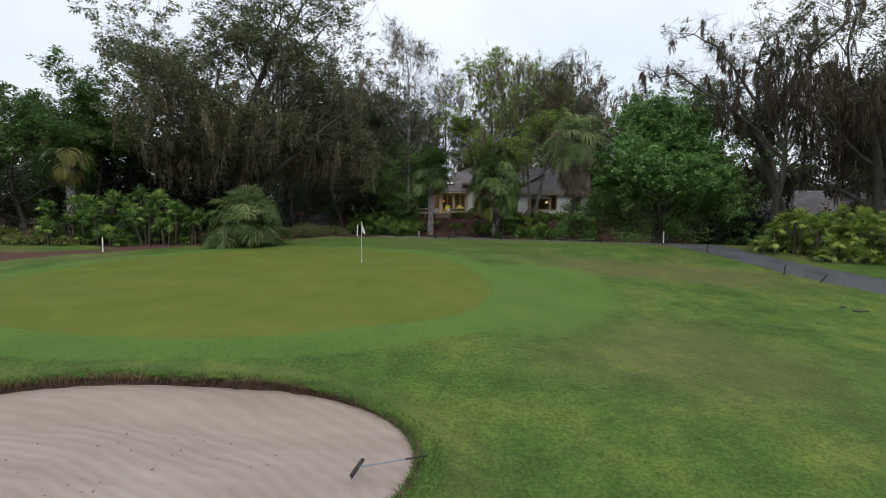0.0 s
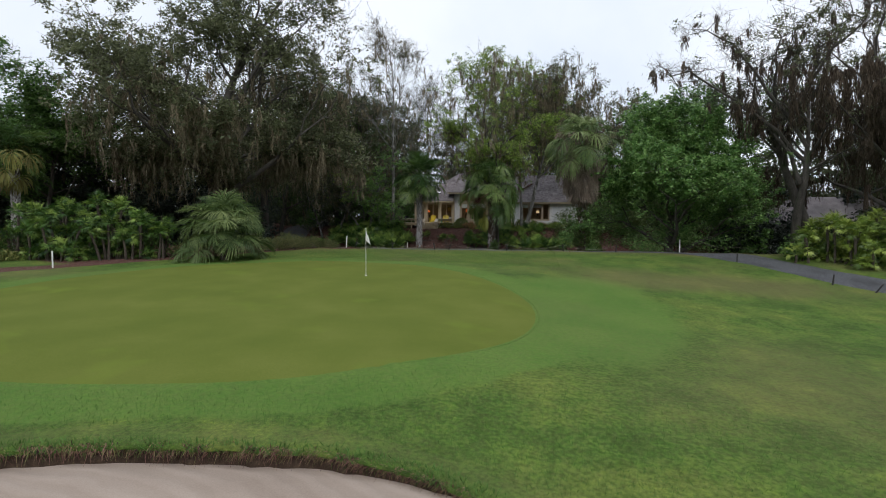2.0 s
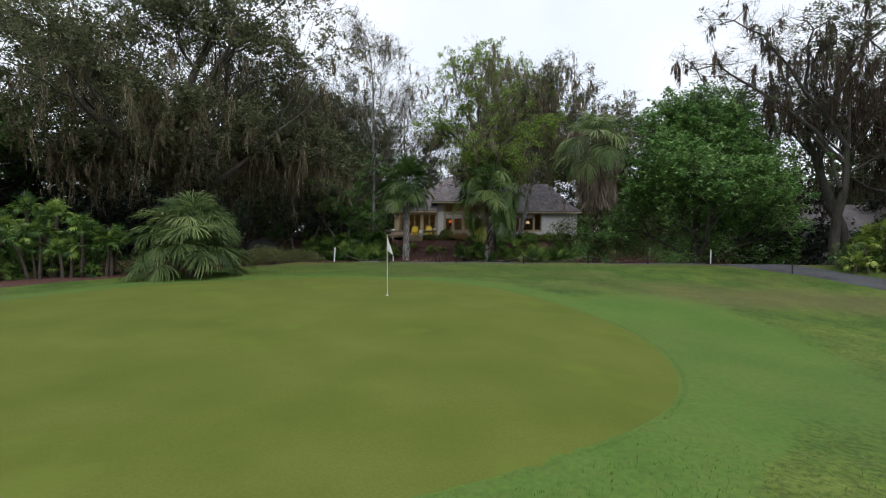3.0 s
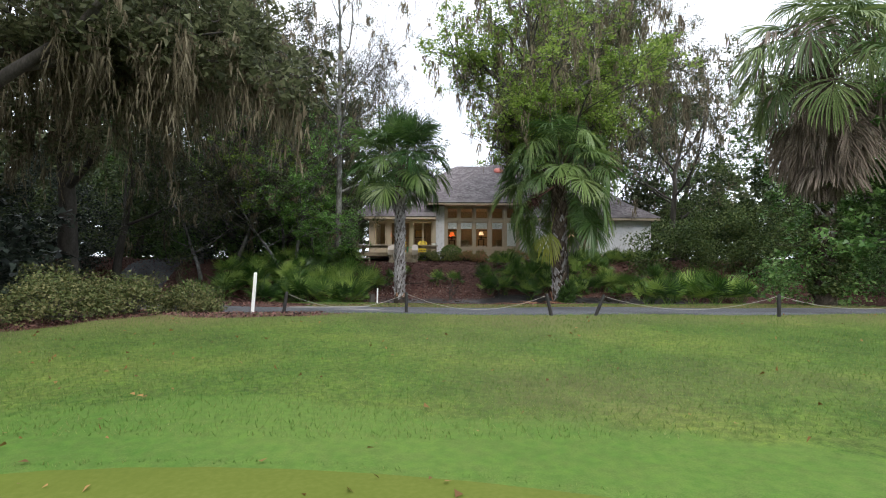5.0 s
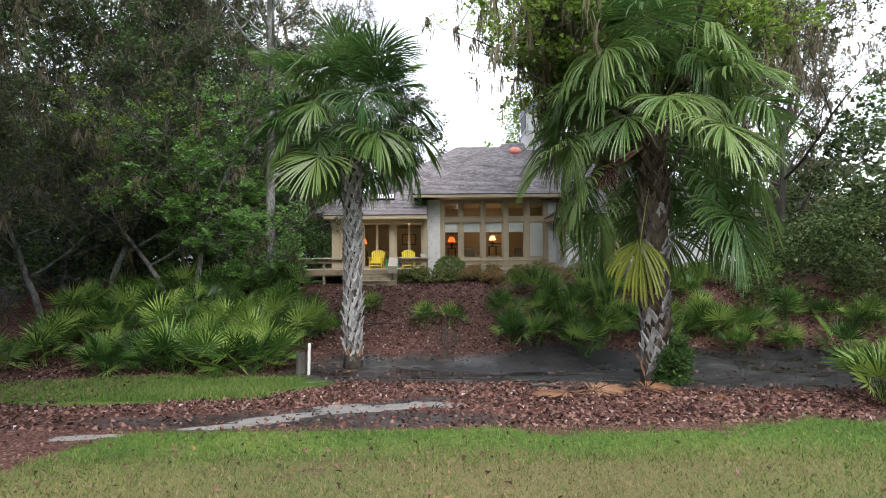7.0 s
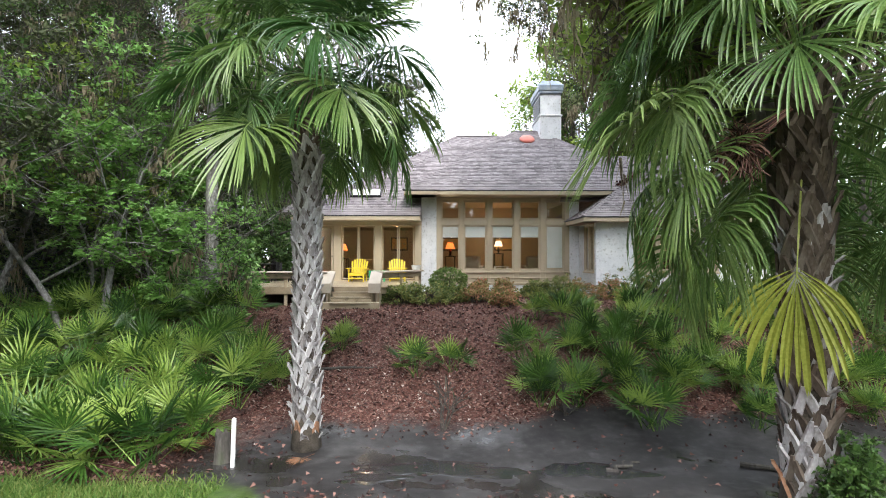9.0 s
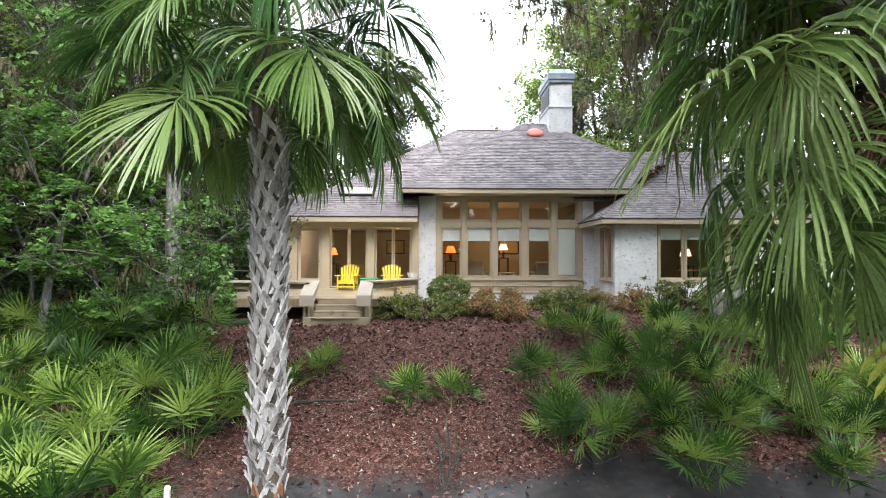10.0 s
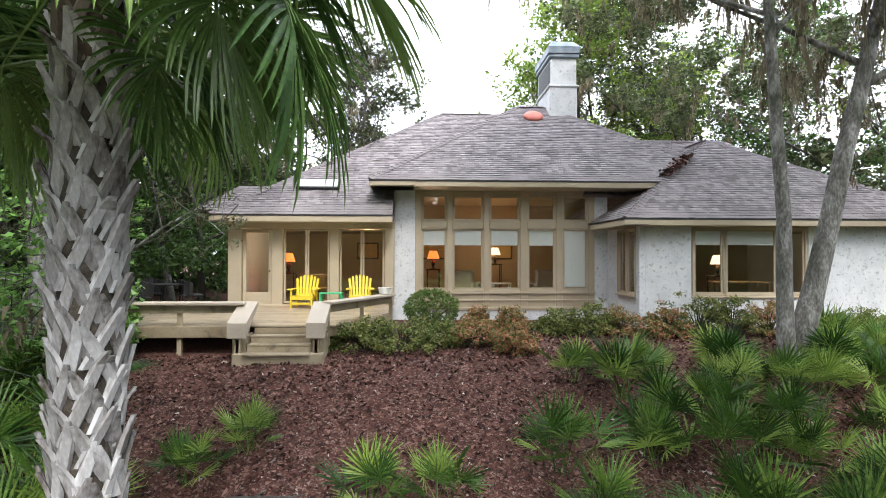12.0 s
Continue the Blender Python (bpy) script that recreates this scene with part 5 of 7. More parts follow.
PALM_DEAD = {el: [frond_mesh("frond", 1.5, 1.5, 40, 95, el, 3.5, FROND_DEAD, 330 + el + i, width=0.05, sag=0.5, tilt=70, loose=0.06) for i in range(2)] for el in ELS}
PALM_YOUNG = {el: [frond_mesh("frond", 1.75, 1.4, 52, 118, el, 0.8 + 0.9 * i, FROND_GREY, 530 + i + el, width=0.042, sag=0.2, costa=0.2, tilt=24 + 20 * i, loose=0.05) for i in range(2)] for el in ELS}
TIRED_FROND = frond_mesh("frond", 1.85, 1.4, 24, 62, -56, 1.2, FROND_TIRED, 431, width=0.075, sag=0.3, costa=0.12, tilt=20, loose=0.04)
PALMETTO_FRONDS = {el: [frond_mesh("frond", 0.62, 0.58, 17, 102, el, 0.08, PALMETTO_LEAF, 50 + i + el, sag=0.15, width=0.034, costa=0.05, tilt=tip + 12 * i, cup=0.1, rows=(0.3, 0.64), thick=0.5, loose=0.05) for i in range(2)] for el, tip in ((80, 0), (62, 2), (44, 12), (28, 26))}
FALLEN_FROND = frond_mesh("leaf", 0.8, 0.9, 26, 80, 0, 0.03, FROND_RUST, 333, sag=0.0, width=0.05, costa=0.3, tilt=2, cup=0.0, loose=0.06)
# far fans twice: sunlight put into the leaf colour, and the plain leaf
FAR_SUN, FAR_SHADE = [{el: [frond_mesh("frond", 0.55, 0.52, 17, 120, el, 0.25, leaf_, 155 + i + el, sag=0.2, width=0.05, costa=0.05, tilt=tip + 12 * i, cup=0.1, rows=(0.45,), thick=0.6, loose=0.05) for i in range(2)] for el, tip in ((78, 0), (50, 14), (24, 36))} for leaf_ in (PALMETTO_SUN_TINT, PALMETTO_LEAF)]


def boot_mesh(seed, material):
    """A split dead leaf base: two broad straps that cross up the trunk and meet in a blunt stub leaning outwards (+x is out)."""
    rng, b = random.Random(seed), Build()
    lean_, cut = rng.uniform(0.01, 0.09), rng.uniform(0.10, 0.22)
    for s in (-1, 1):
        a = [Vector((-0.03, s * 0.135, -0.26)), Vector((0.015, s * 0.085, -0.10)), Vector((0.05, s * 0.034, 0.05)), Vector((0.06 + lean_ * 0.8, s * 0.012, cut - s * rng.uniform(0, 0.03)))]
        w = [0.040, 0.052, 0.044, 0.018]
        vs = []
        for p, k in zip(a, w):
            vs += [p + Vector((-0.012, -k, 0)), p + Vector((0.014, -k * 0.7, 0)), p + Vector((0.018, k * 0.7, 0)), p + Vector((-0.012, k, 0))]
        b.add(vs, [(i * 4 + j, i * 4 + (j + 1) % 4, (i + 1) * 4 + (j + 1) % 4, (i + 1) * 4 + j) for i in range(3) for j in range(4)] + [(12, 13, 14, 15)])
    me = b.mesh("boot")
    me.materials.append(material)
    return me


BOOTS = [boot_mesh(60 + i, BOOT) for i in range(5)]
RUST_BOOTS = [boot_mesh(75 + i, FROND_RUST) for i in range(2)]
FRESH_BOOTS = [boot_mesh(65 + i, FRESH_BOOT) for i in range(4)]


def palm(at, top, crown_r, trunk_r, fronds, seed, label, lean=(0, 0), boots=True, low=-20, old=0.12, kinds=None, dead_flowers=False, gap=None, gap_el=25, gap_width=0.6, dead_kinds=None, spread_down=0.35, brown=0.0, hanging=(), skirt=0, tired=()):
    """A sabal palm: fibrous trunk lattice-covered with split boots, and a crown of fan leaves."""
    rng = random.Random(seed)
    x, y = at
    z = zl(x, y)
    h = top - z
    t = thing("cabbage_palm", label, "palm tree", (x, y, z), "palms")

    def axis(f):
        return Vector((lean[0] * f * f, lean[1] * f * f, h * f))

    trunk = Build()
    pts = [axis(f / 14) for f in range(15)]
    pts[0] = Vector((0, 0, -0.3))
    trunk.tube(pts, [trunk_r * (1.5 if i == 0 else 1.12 if i == 1 else 0.92 + 0.08 * math.sin(i)) for i in range(15)], 14)
    part("trunk", trunk.mesh("trunk", True), PALM_TRUNK, t)
    if boots:
        i, f = 0, 0.12 / h
        while f < 1.0:
            p, a = axis(f), i * 2.3999 + rng.uniform(-0.08, 0.08)
            s = trunk_r / 0.2 * rng.uniform(0.9, 1.12)
            out_ = rng.uniform(0.7, 1.2)
            ob = part("boot", rng.choice(FRESH_BOOTS if h * (1 - f) < (1.9 if brown else 1.1) * rng.uniform(0.75, 1.25) or rng.random() < brown else RUST_BOOTS if f * h < 0.5 and rng.random() < 0.3 else BOOTS), None, t)
            ob.matrix_local = Matrix.Translation(p) @ Matrix.Rotation(a, 4, "Z") @ Matrix.Translation((trunk_r * 0.9, 0, 0)) @ Matrix.Rotation(rng.gauss(0, 0.07), 4, "X") @ Matrix.Rotation(rng.uniform(-0.03, 0.09), 4, "Y") @ Matrix.Diagonal((s * out_, s, s, 1))
            i += 1
            f += 0.034 / h
    head = axis(1.0)
    for i in range(fronds):
        u = (i + 0.5) / fronds
        a = i * 2.3999 + rng.uniform(-0.25, 0.25)
        el = 84 - u * (84 - low) + rng.uniform(-14, 14)
        if gap is not None and el < gap_el and abs((a - gap + math.pi) % (2 * math.pi) - math.pi) < gap_width:
            continue
        s = crown_r / 2.9 * rng.uniform(0.78, 1.08) * (0.9 if el > 60 else 1.0)
        dead = rng.random() < (old if u < 0.75 else old * 3)
        near = min(ELS, key=lambda v: abs(v - el))
        ob = part("frond", rng.choice(((dead_kinds or PALM_OLD) if dead else (kinds or PALM_FRONDS))[near]), None, t, ("grey-brown dead frond" if dead_kinds else "yellow-brown dying frond") if dead else "")
        up = 0.35 * math.sin(radians(max(el, 0)))
        ob.matrix_local = Matrix.Translation(head + Vector((0, 0, up - spread_down * u))) @ Matrix.Rotation(a, 4, "Z") @ Matrix.Rotation(radians(el), 4, "X") @ Matrix.Rotation(rng.gauss(0, 0.2), 4, "Y") @ Matrix.Diagonal((s, s, s, 1))
    for a, el, s, dz in hanging:
        near = min(ELS, key=lambda v: abs(v - el))
        ob = part("frond", rng.choice((kinds or PALM_FRONDS)[near]), None, t)
        ob.matrix_local = Matrix.Translation(head + Vector((0, 0, dz))) @ Matrix.Rotation(a, 4, "Z") @ Matrix.Rotation(radians(el), 4, "X") @ Matrix.Rotation(rng.gauss(0, 0.15), 4, "Y") @ Matrix.Diagonal((s, s, s, 1))
    for a, el, s, dz in tired:
        ob = part("frond", TIRED_FROND, None, t, "yellow-green ageing frond hanging down")
        ob.matrix_local = Matrix.Translation(head + Vector((0, 0, dz))) @ Matrix.Rotation(a, 4, "Z") @ Matrix.Rotation(radians(el), 4, "X") @ Matrix.Diagonal((s, s, s, 1))
    for i in range(skirt):
        el = rng.uniform(-86, -38)
        ob = part("frond", rng.choice(PALM_DEAD[min(ELS, key=lambda v: abs(v - el))]), None, t, "grey-brown dead frond")
        ob.matrix_local = Matrix.Translation(head + Vector((0, 0, rng.uniform(-0.9, -0.1)))) @ Matrix.Rotation(i * 2.3999, 4, "Z") @ Matrix.Rotation(radians(el), 4, "X") @ Matrix.Rotation(rng.gauss(0, 0.3), 4, "Y") @ Matrix.Diagonal((*[crown_r / 2.9 * rng.uniform(0.7, 1.05)] * 3, 1))
    if dead_flowers:
        twigs = Build()
        ball = head + Vector((-1.3, -0.8, -1.1))
        for i in range(230):
            u = Vector((rng.gauss(0, 1), rng.gauss(0, 1), rng.gauss(0, 1))).normalized()
            c = ball + u * 0.14 * rng.random()
            q = ball + u * rng.uniform(0.22, 0.46) + Vector((0, 0, -0.1))
            twigs.tube(([head + Vector((0, 0, -0.3))] if i % 12 == 0 else []) + [c, c.lerp(q, 0.5) + Vector((rng.gauss(0, 0.07), rng.gauss(0, 0.07), 0.05)), q], [0.007] * (3 + (i % 12 == 0)), 3, cap=False)
        part("dead_flower_head", twigs, LITTER, t, "tangle of reddish-brown dead flower stalks")
    return t


def palmetto(at, size, fronds, seed, label="saw palmetto with stiff green fan leaves", rise=0.0, kinds=None, low=42):
    rng = random.Random(seed)
    x, y = at
    t = thing("saw_palmetto", label, "palmetto", (x, y, zl(x, y) - 0.05), "palmettos")
    top = Vector((rng.gauss(0, 0.15), rng.gauss(0, 0.15), 0)) * rise + Vector((0, 0, rise))
    if rise > 0.2:
        part("stem", Build().tube([(0, 0, -0.1), tuple(top * 0.5 + Vector((0.05, 0, 0))), tuple(top)], [0.09, 0.07, 0.08], 7), PALM_TRUNK, t)
    for i in range(fronds):
        u = (i + 0.5) / fronds
        a = i * 2.3999 + rng.uniform(-0.4, 0.4)
        el = 88 - (88 - low) * u + rng.uniform(-8, 8)
        s = size * rng.uniform(0.78, 1.2)
        near = kinds or PALMETTO_FRONDS
        ob = part("frond", rng.choice(near[min(near, key=lambda v: abs(v - el))]), None, t)
        ob.matrix_local = Matrix.Translation(top + Vector((rng.gauss(0, 0.08) * size, rng.gauss(0, 0.08) * size, 0))) @ Matrix.Rotation(a, 4, "Z") @ Matrix.Rotation(radians(el), 4, "X") @ Matrix.Rotation(rng.gauss(0, 0.45), 4, "Y") @ Matrix.Diagonal((s, s, s, 1))
    return t
# ---- palms ----
palm((-2.75, -12.85), 4.45, 3.15, 0.22, 52, 71, "cabbage palm with pale criss-cross booted trunk beside the ditch", low=-12, old=0.0, gap=3.85, gap_el=2, gap_width=0.55, spread_down=0.55, hanging=[(4.6, -18, 0.9, -0.2), (4.3, -26, 0.85, -0.35), (4.95, -30, 0.85, -0.3), (5.3, -14, 0.95, -0.1), (1.2, -16, 0.95, -0.2), (0.6, -24, 0.9, -0.3), (4.7, -46, 0.75, -0.45), (4.35, -52, 0.7, -0.5), (1.5, -50, 0.75, -0.5), (2.1, -40, 0.75, -0.35), (0.2, -50, 0.75, -0.5)])
palm((4.8, -16.1), 3.4, 3.4, 0.27, 74, 72, "broad cabbage palm with long drooping fan leaves", low=-40, old=0.0, kinds=PALM_LONG, dead_flowers=True, gap=2.6, gap_el=20, gap_width=0.8, spread_down=0.7, brown=0.45, hanging=[(1.75, -22, 1.05, -0.3), (1.45, -28, 1.1, -0.5), (1.78, -4, 1.12, 0.1), (1.85, -30, 1.0, -0.75), (3.7, -28, 1.0, -0.3), (4.2, -40, 1.0, -0.5), (2.5, 8, 0.95, 0.0)], tired=[(2.45, -58, 1.0, -0.95)])
palm((12.4, -22.9), 6.0, 3.6, 0.25, 62, 73, "cabbage palm with a shaggy skirt of old fronds by the path", low=-50, old=0.3, kinds=PALM_YOUNG, dead_kinds=PALM_DEAD, skirt=72, brown=0.9)
palm((-28.2, -33.5), 4.9, 2.9, 0.24, 34, 74, "cabbage palm rising behind palmetto bushes", low=-50)
palm((-9.9, -37.4), -0.6, 3.0, 0.22, 80, 75, "young trunkless fan palm with a mound of arching leaves", boots=False, low=16, old=0.0, spread_down=0.9, kinds=PALM_YOUNG)

# ---- large trees ----
tree("live_oak", "tall dark live oak draped with long spanish moss", (-17.0, -26.0), 22.5, 10.5, 0.6, LEAF_LIVE, BARK, 86, 0.24, 0.7, 1350, 2.7, seed=101, limbs=14, first=0.26, depth=3, split=2, low_moss=True, fill=0.4, fill_at=0.52, twigs=5000, arms=((9.8, 1.6, 7.6, 0.4), (8.6, 3.4, 8.6, 0.45), (3.0, -5.0, 8.5, 0.4), (-5.5, -4.5, 7.0, 0.4), (-13.0, 0.0, 16.5, 0.55)), wisps=62)
tree("live_oak", "leaning live oak with dark trunk and moss", (-10.6, -3.2), 16, 6.0, 0.38, LEAF_OAK, BARK, 11, 0.17, 0.6, 420, 1.3, lean=(-0.3, 0.0), seed=102, limbs=8, first=0.45, depth=3, split=2, twigs=5000)
tree("live_oak", "large mossy live oak at the edge of the drive", (-18.8, -14.5), 17, 8.0, 0.5, LEAF_OAK, BARK, 11, 0.19, 0.8, 620, 1.9, seed=103, limbs=10, first=0.45, depth=3, split=2, twigs=3000)
tree("forked_tree", "pale tree with lichened trunk forking beside the house", (7.5, -6.1), 16, 6.0, 0.17, LEAF_SPRING, PALE_BARK, 16, 0.13, 0.5, 900, 1.6, lean=(-0.14, 0.0), seed=104, limbs=10, first=0.5, depth=3, split=2, trunk_bend=0.05, twigs=3000)
tree("forked_tree", "pale tree with lichened trunk forking beside the house", (7.88, -5.9), 16, 5.5, 0.24, LEAF_OAK, PALE_BARK, 18, 0.13, 0.5, 800, 1.6, lean=(0.3, -0.02), seed=114, limbs=10, first=0.46, depth=3, split=2, trunk_bend=0.05, twigs=3000)
tree("tall_bare_tree", "tall straight grey tree with bare twigs and moss", (-7.0, -6.9), 22, 5.5, 0.21, LEAF_OAK, PALE_BARK, 3, 0.12, 0.5, 180, 1.0, seed=105, limbs=13, first=0.34, depth=3, split=2, lift=0.35, trunk_bend=0.03, twigs=4500)
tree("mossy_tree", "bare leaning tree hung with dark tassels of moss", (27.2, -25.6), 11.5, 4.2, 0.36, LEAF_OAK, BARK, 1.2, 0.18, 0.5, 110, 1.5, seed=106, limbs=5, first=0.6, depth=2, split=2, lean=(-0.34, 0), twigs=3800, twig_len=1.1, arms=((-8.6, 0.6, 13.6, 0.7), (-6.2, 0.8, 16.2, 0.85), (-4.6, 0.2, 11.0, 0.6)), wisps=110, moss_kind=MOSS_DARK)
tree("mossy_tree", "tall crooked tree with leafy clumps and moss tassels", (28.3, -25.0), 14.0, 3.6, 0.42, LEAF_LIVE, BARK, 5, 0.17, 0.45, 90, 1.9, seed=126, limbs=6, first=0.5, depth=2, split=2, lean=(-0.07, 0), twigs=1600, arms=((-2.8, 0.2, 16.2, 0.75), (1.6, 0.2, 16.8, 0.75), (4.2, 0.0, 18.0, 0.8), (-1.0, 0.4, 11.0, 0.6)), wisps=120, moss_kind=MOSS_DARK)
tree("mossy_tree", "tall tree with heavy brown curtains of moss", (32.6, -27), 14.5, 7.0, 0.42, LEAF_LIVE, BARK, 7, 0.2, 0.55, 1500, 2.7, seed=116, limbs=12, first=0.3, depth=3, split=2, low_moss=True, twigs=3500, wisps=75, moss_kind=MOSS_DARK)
tree("broad_green_tree", "dense round bright green broadleaf tree", (18.8, -24.0), 8.6, 4.6, 0.3, LEAF_BROAD, BARK, 62, 0.22, 0.5, 0, seed=107, limbs=17, first=0.06, depth=3, split=2, fill=0.3, fill_at=0.7)
tree("light_green_tree", "light green tree hung with moss above the palms", (5.27, -15.15), 18.5, 5.0, 0.22, LEAF_SPRING, BARK, 30, 0.16, 0.5, 480, 1.9, seed=117, limbs=13, first=0.36, depth=3, split=2, lean=(-0.02, -0.12), twigs=4000, arms=((-5.5, 0.4, 12.0, 0.6), (-2.4, 0.0, 9.6, 0.5), (-3.2, -0.4, 8.2, 0.42), (0.8, -0.3, 9.8, 0.5), (2.0, 0.2, 8.4, 0.45), (5.0, 2.0, 12.5, 0.6)))
tree("tall_bare_tree", "tall thin tree with bare grey twigs", (-6.3, 11.5), 18, 5.0, 0.2, LEAF_OAK, BARK, 0, 0.16, 0.5, 0, 1.0, seed=118, limbs=13, first=0.35, depth=3, split=3, lift=0.4, trunk_bend=0.04, twigs=5500, twig_len=1.0)
# slender trees in the western thicket
tree("thin_tree", "slender pale tree leaning in the thicket", (-9.2, -8.7), 9, 3.0, 0.11, LEAF_LIGHT, PALE_BARK, 4, 0.13, 0.4, 60, 0.9, lean=(-0.13, 0.02), seed=108, limbs=7, first=0.3, depth=2, twigs=1500)
tree("thin_tree", "slender pale tree leaning in the thicket", (-9.9, -8.9), 8, 3.0, 0.10, LEAF_SPRING, PALE_BARK, 3, 0.13, 0.4, 60, 0.9, lean=(-0.5, 0.02), seed=109, limbs=7, first=0.3, depth=2, twigs=1500)
tree("thin_tree", "slender young tree with fresh green leaves", (-10.6, -6.2), 7, 2.6, 0.06, LEAF_SPRING, PALE_BARK, 4, 0.13, 0.35, 0, 0.9, lean=(-0.1, 0), seed=110, limbs=7, first=0.3, depth=2, twigs=800)
tree("young_tree", "slender young tree with layers of light green leaves", (-8.6, -6.6), 5.2, 2.2, 0.06, LEAF_LIGHT, PALE_BARK, 6, 0.14, 0.3, 0, lean=(-0.22, 0.02), seed=119, limbs=10, first=0.25, depth=2, lift=0.0, flat=0.2)
tree("young_tree", "slender young tree with layers of light green leaves", (-10.2, -7.4), 5.6, 2.3, 0.06, LEAF_LIGHT, PALE_BARK, 6, 0.14, 0.28, 0, lean=(-0.05, 0.02), seed=139, limbs=11, first=0.25, depth=2, lift=0.0, flat=0.2)
tree("young_tree", "slender young tree with layers of light green leaves", (-8.1, -7.8), 4.2, 1.8, 0.05, LEAF_LIGHT, PALE_BARK, 4, 0.14, 0.3, 0, lean=(-0.12, 0.02), seed=129, limbs=9, first=0.25, depth=2, lift=0.0, flat=0.2)
# bare and mossy stems of the thicket west of the deck: x, y, height, lean
for i, (x, y, h, lx, lf) in enumerate(((-13.0, -7.6, 10, 0.1, LEAF_OAK), (-13.5, -4.5, 13, -0.1, LEAF_BRIGHT), (-9.6, -1.0, 14, -0.04, LEAF_OAK), (-12.0, 1.0, 15, -0.05, LEAF_BRIGHT), (-15.8, -6.0, 12, 0.12, LEAF_OAK), (-8.4, 4.5, 15, -0.08, LEAF_OAK), (-10.4, 6.5, 16, -0.03, LEAF_OAK), (-17.5, -2.0, 15, 0.05, LEAF_BRIGHT), (-14.6, -9.0, 8, -0.1, LEAF_OAK))):
    tree("thin_tree", "slender grey tree with bare twigs and trailing moss in the thicket", (x, y), h, h * 0.3, 0.07 + 0.005 * h, lf, BARK if i % 2 else PALE_BARK, 7, 0.13, 0.45, 36, 1.1, lean=(lx, 0), seed=640 + i, limbs=11, first=0.25, depth=2, twigs=1100, twig_len=0.9)
# woods behind and beside the house: x, y, height, reach, leaf, thousands of leaves, moss
for i, (x, y, h, r, lf, lv, ms) in enumerate(((-3.2, 13, 13.0, 3.4, LEAF_OAK, 13, 40), (9.5, 14, 15, 5.5, LEAF_SPRING, 24, 200), (14.5, 11, 16, 5.5, LEAF_OAK, 22, 300), (11.5, 18, 17, 5.5, LEAF_BRIGHT, 24, 120), (19.5, 12, 16, 5.5, LEAF_BRIGHT, 22, 200), (20, 6, 13, 5, LEAF_OAK, 4, 160), (-13, 7, 15, 6, LEAF_BRIGHT, 18, 120), (-23, 0, 16, 6.5, LEAF_BRIGHT, 12, 120), (6, 27, 9, 4, LEAF_OAK, 6, 60), (-11, 20, 15, 6, LEAF_BRIGHT, 10, 60), (27, -6, 10, 6.5, LEAF_BRIGHT, 20, 60), (40, -16, 16, 7, LEAF_OAK, 16, 200), (-31, -20, 13, 8, LEAF_OAK, 16, 120), (-33, -26, 12, 6.0, LEAF_BRIGHT, 16, 30), (-30.5, -28.5, 9.5, 4.5, LEAF_BRIGHT, 34, 0), (-37, -30, 11, 5.0, LEAF_BRIGHT, 30, 0), (-15.5, -1, 15, 5, LEAF_BRIGHT, 10, 160), (-19.5, -9, 15, 5.5, LEAF_OAK, 9, 180), (15.5, -3.5, 13, 5, LEAF_OAK, 2.5, 220), (-46, -40, 12, 7, LEAF_OAK, 16, 40))):
    tree("woodland_tree", "leafy tree in the woods round the house", (x, y), h, r, 0.24, lf, BARK, lv * 0.56, 0.245, 0.7, ms, 1.3, seed=120 + i, limbs=9, first=0.3, depth=2, split=3, twigs=1800)


def woods(name, label, spots, leaf, per, size, seed):
    """One mass of understorey foliage: spots are (x, y, half width, half depth, height)."""
    rs, out = np.random.RandomState(seed), []
    for x, y, rx, ry, h in spots:
        n = max(12, int(rx * ry * 1.2 + rx * h * 2.2))
        c = np.stack([rs.uniform(-1, 1, n) * rx, rs.uniform(-1, 1, n) * ry, rs.uniform(0, 1, n) ** 0.8 * h], -1)
        c[:, 2] *= (1 - 0.5 * (c[:, 0] / rx) ** 4) * (0.75 + 0.25 * np.sin(c[:, 0] * 1.3 + seed))
        c += np.array([x, y, zl(x, y)])
        out.append(scatter_leaves(rs, c, int(per * 1.3), 0.85, size * 0.9, 0.6, sides=3))
    ob = part(name, quads_mesh(name, np.concatenate(out), leaf, 3))
    return tagged(ob, label, "woodland", kind="stuff")


# masses beneath and behind the oak are dark fill for the shade under its crown
woods("woodland_understorey", "dark evergreen thicket west of the drive, with shade fill behind the oak", [(-28, -24, 7, 4, 8), (-46, -20, 6, 3, 8), (-50, -44, 9, 4, 8), (-23, -20, 6, 3, 7.5), (-33, -24, 7, 3, 11), (-18, -23, 4, 2.5, 5)], LEAF_DARK, 64, 0.3, 201)
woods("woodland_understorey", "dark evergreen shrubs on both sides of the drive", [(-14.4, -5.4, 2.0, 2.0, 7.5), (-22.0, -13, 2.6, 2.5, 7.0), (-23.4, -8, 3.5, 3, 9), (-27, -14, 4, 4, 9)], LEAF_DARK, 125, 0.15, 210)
woods("woodland_understorey", "mixed green thicket beside the deck", [(-13, 0, 3, 3, 4.5), (-19, 4, 6, 4, 8), (-11, 7, 3.5, 3, 7), (-9.5, -1.2, 1.3, 1.2, 2.0), (-15, -5, 3, 2, 3.5), (-8.9, 2.5, 1.5, 2.0, 4.5)], LEAF_BRIGHT, 75, 0.18, 202)
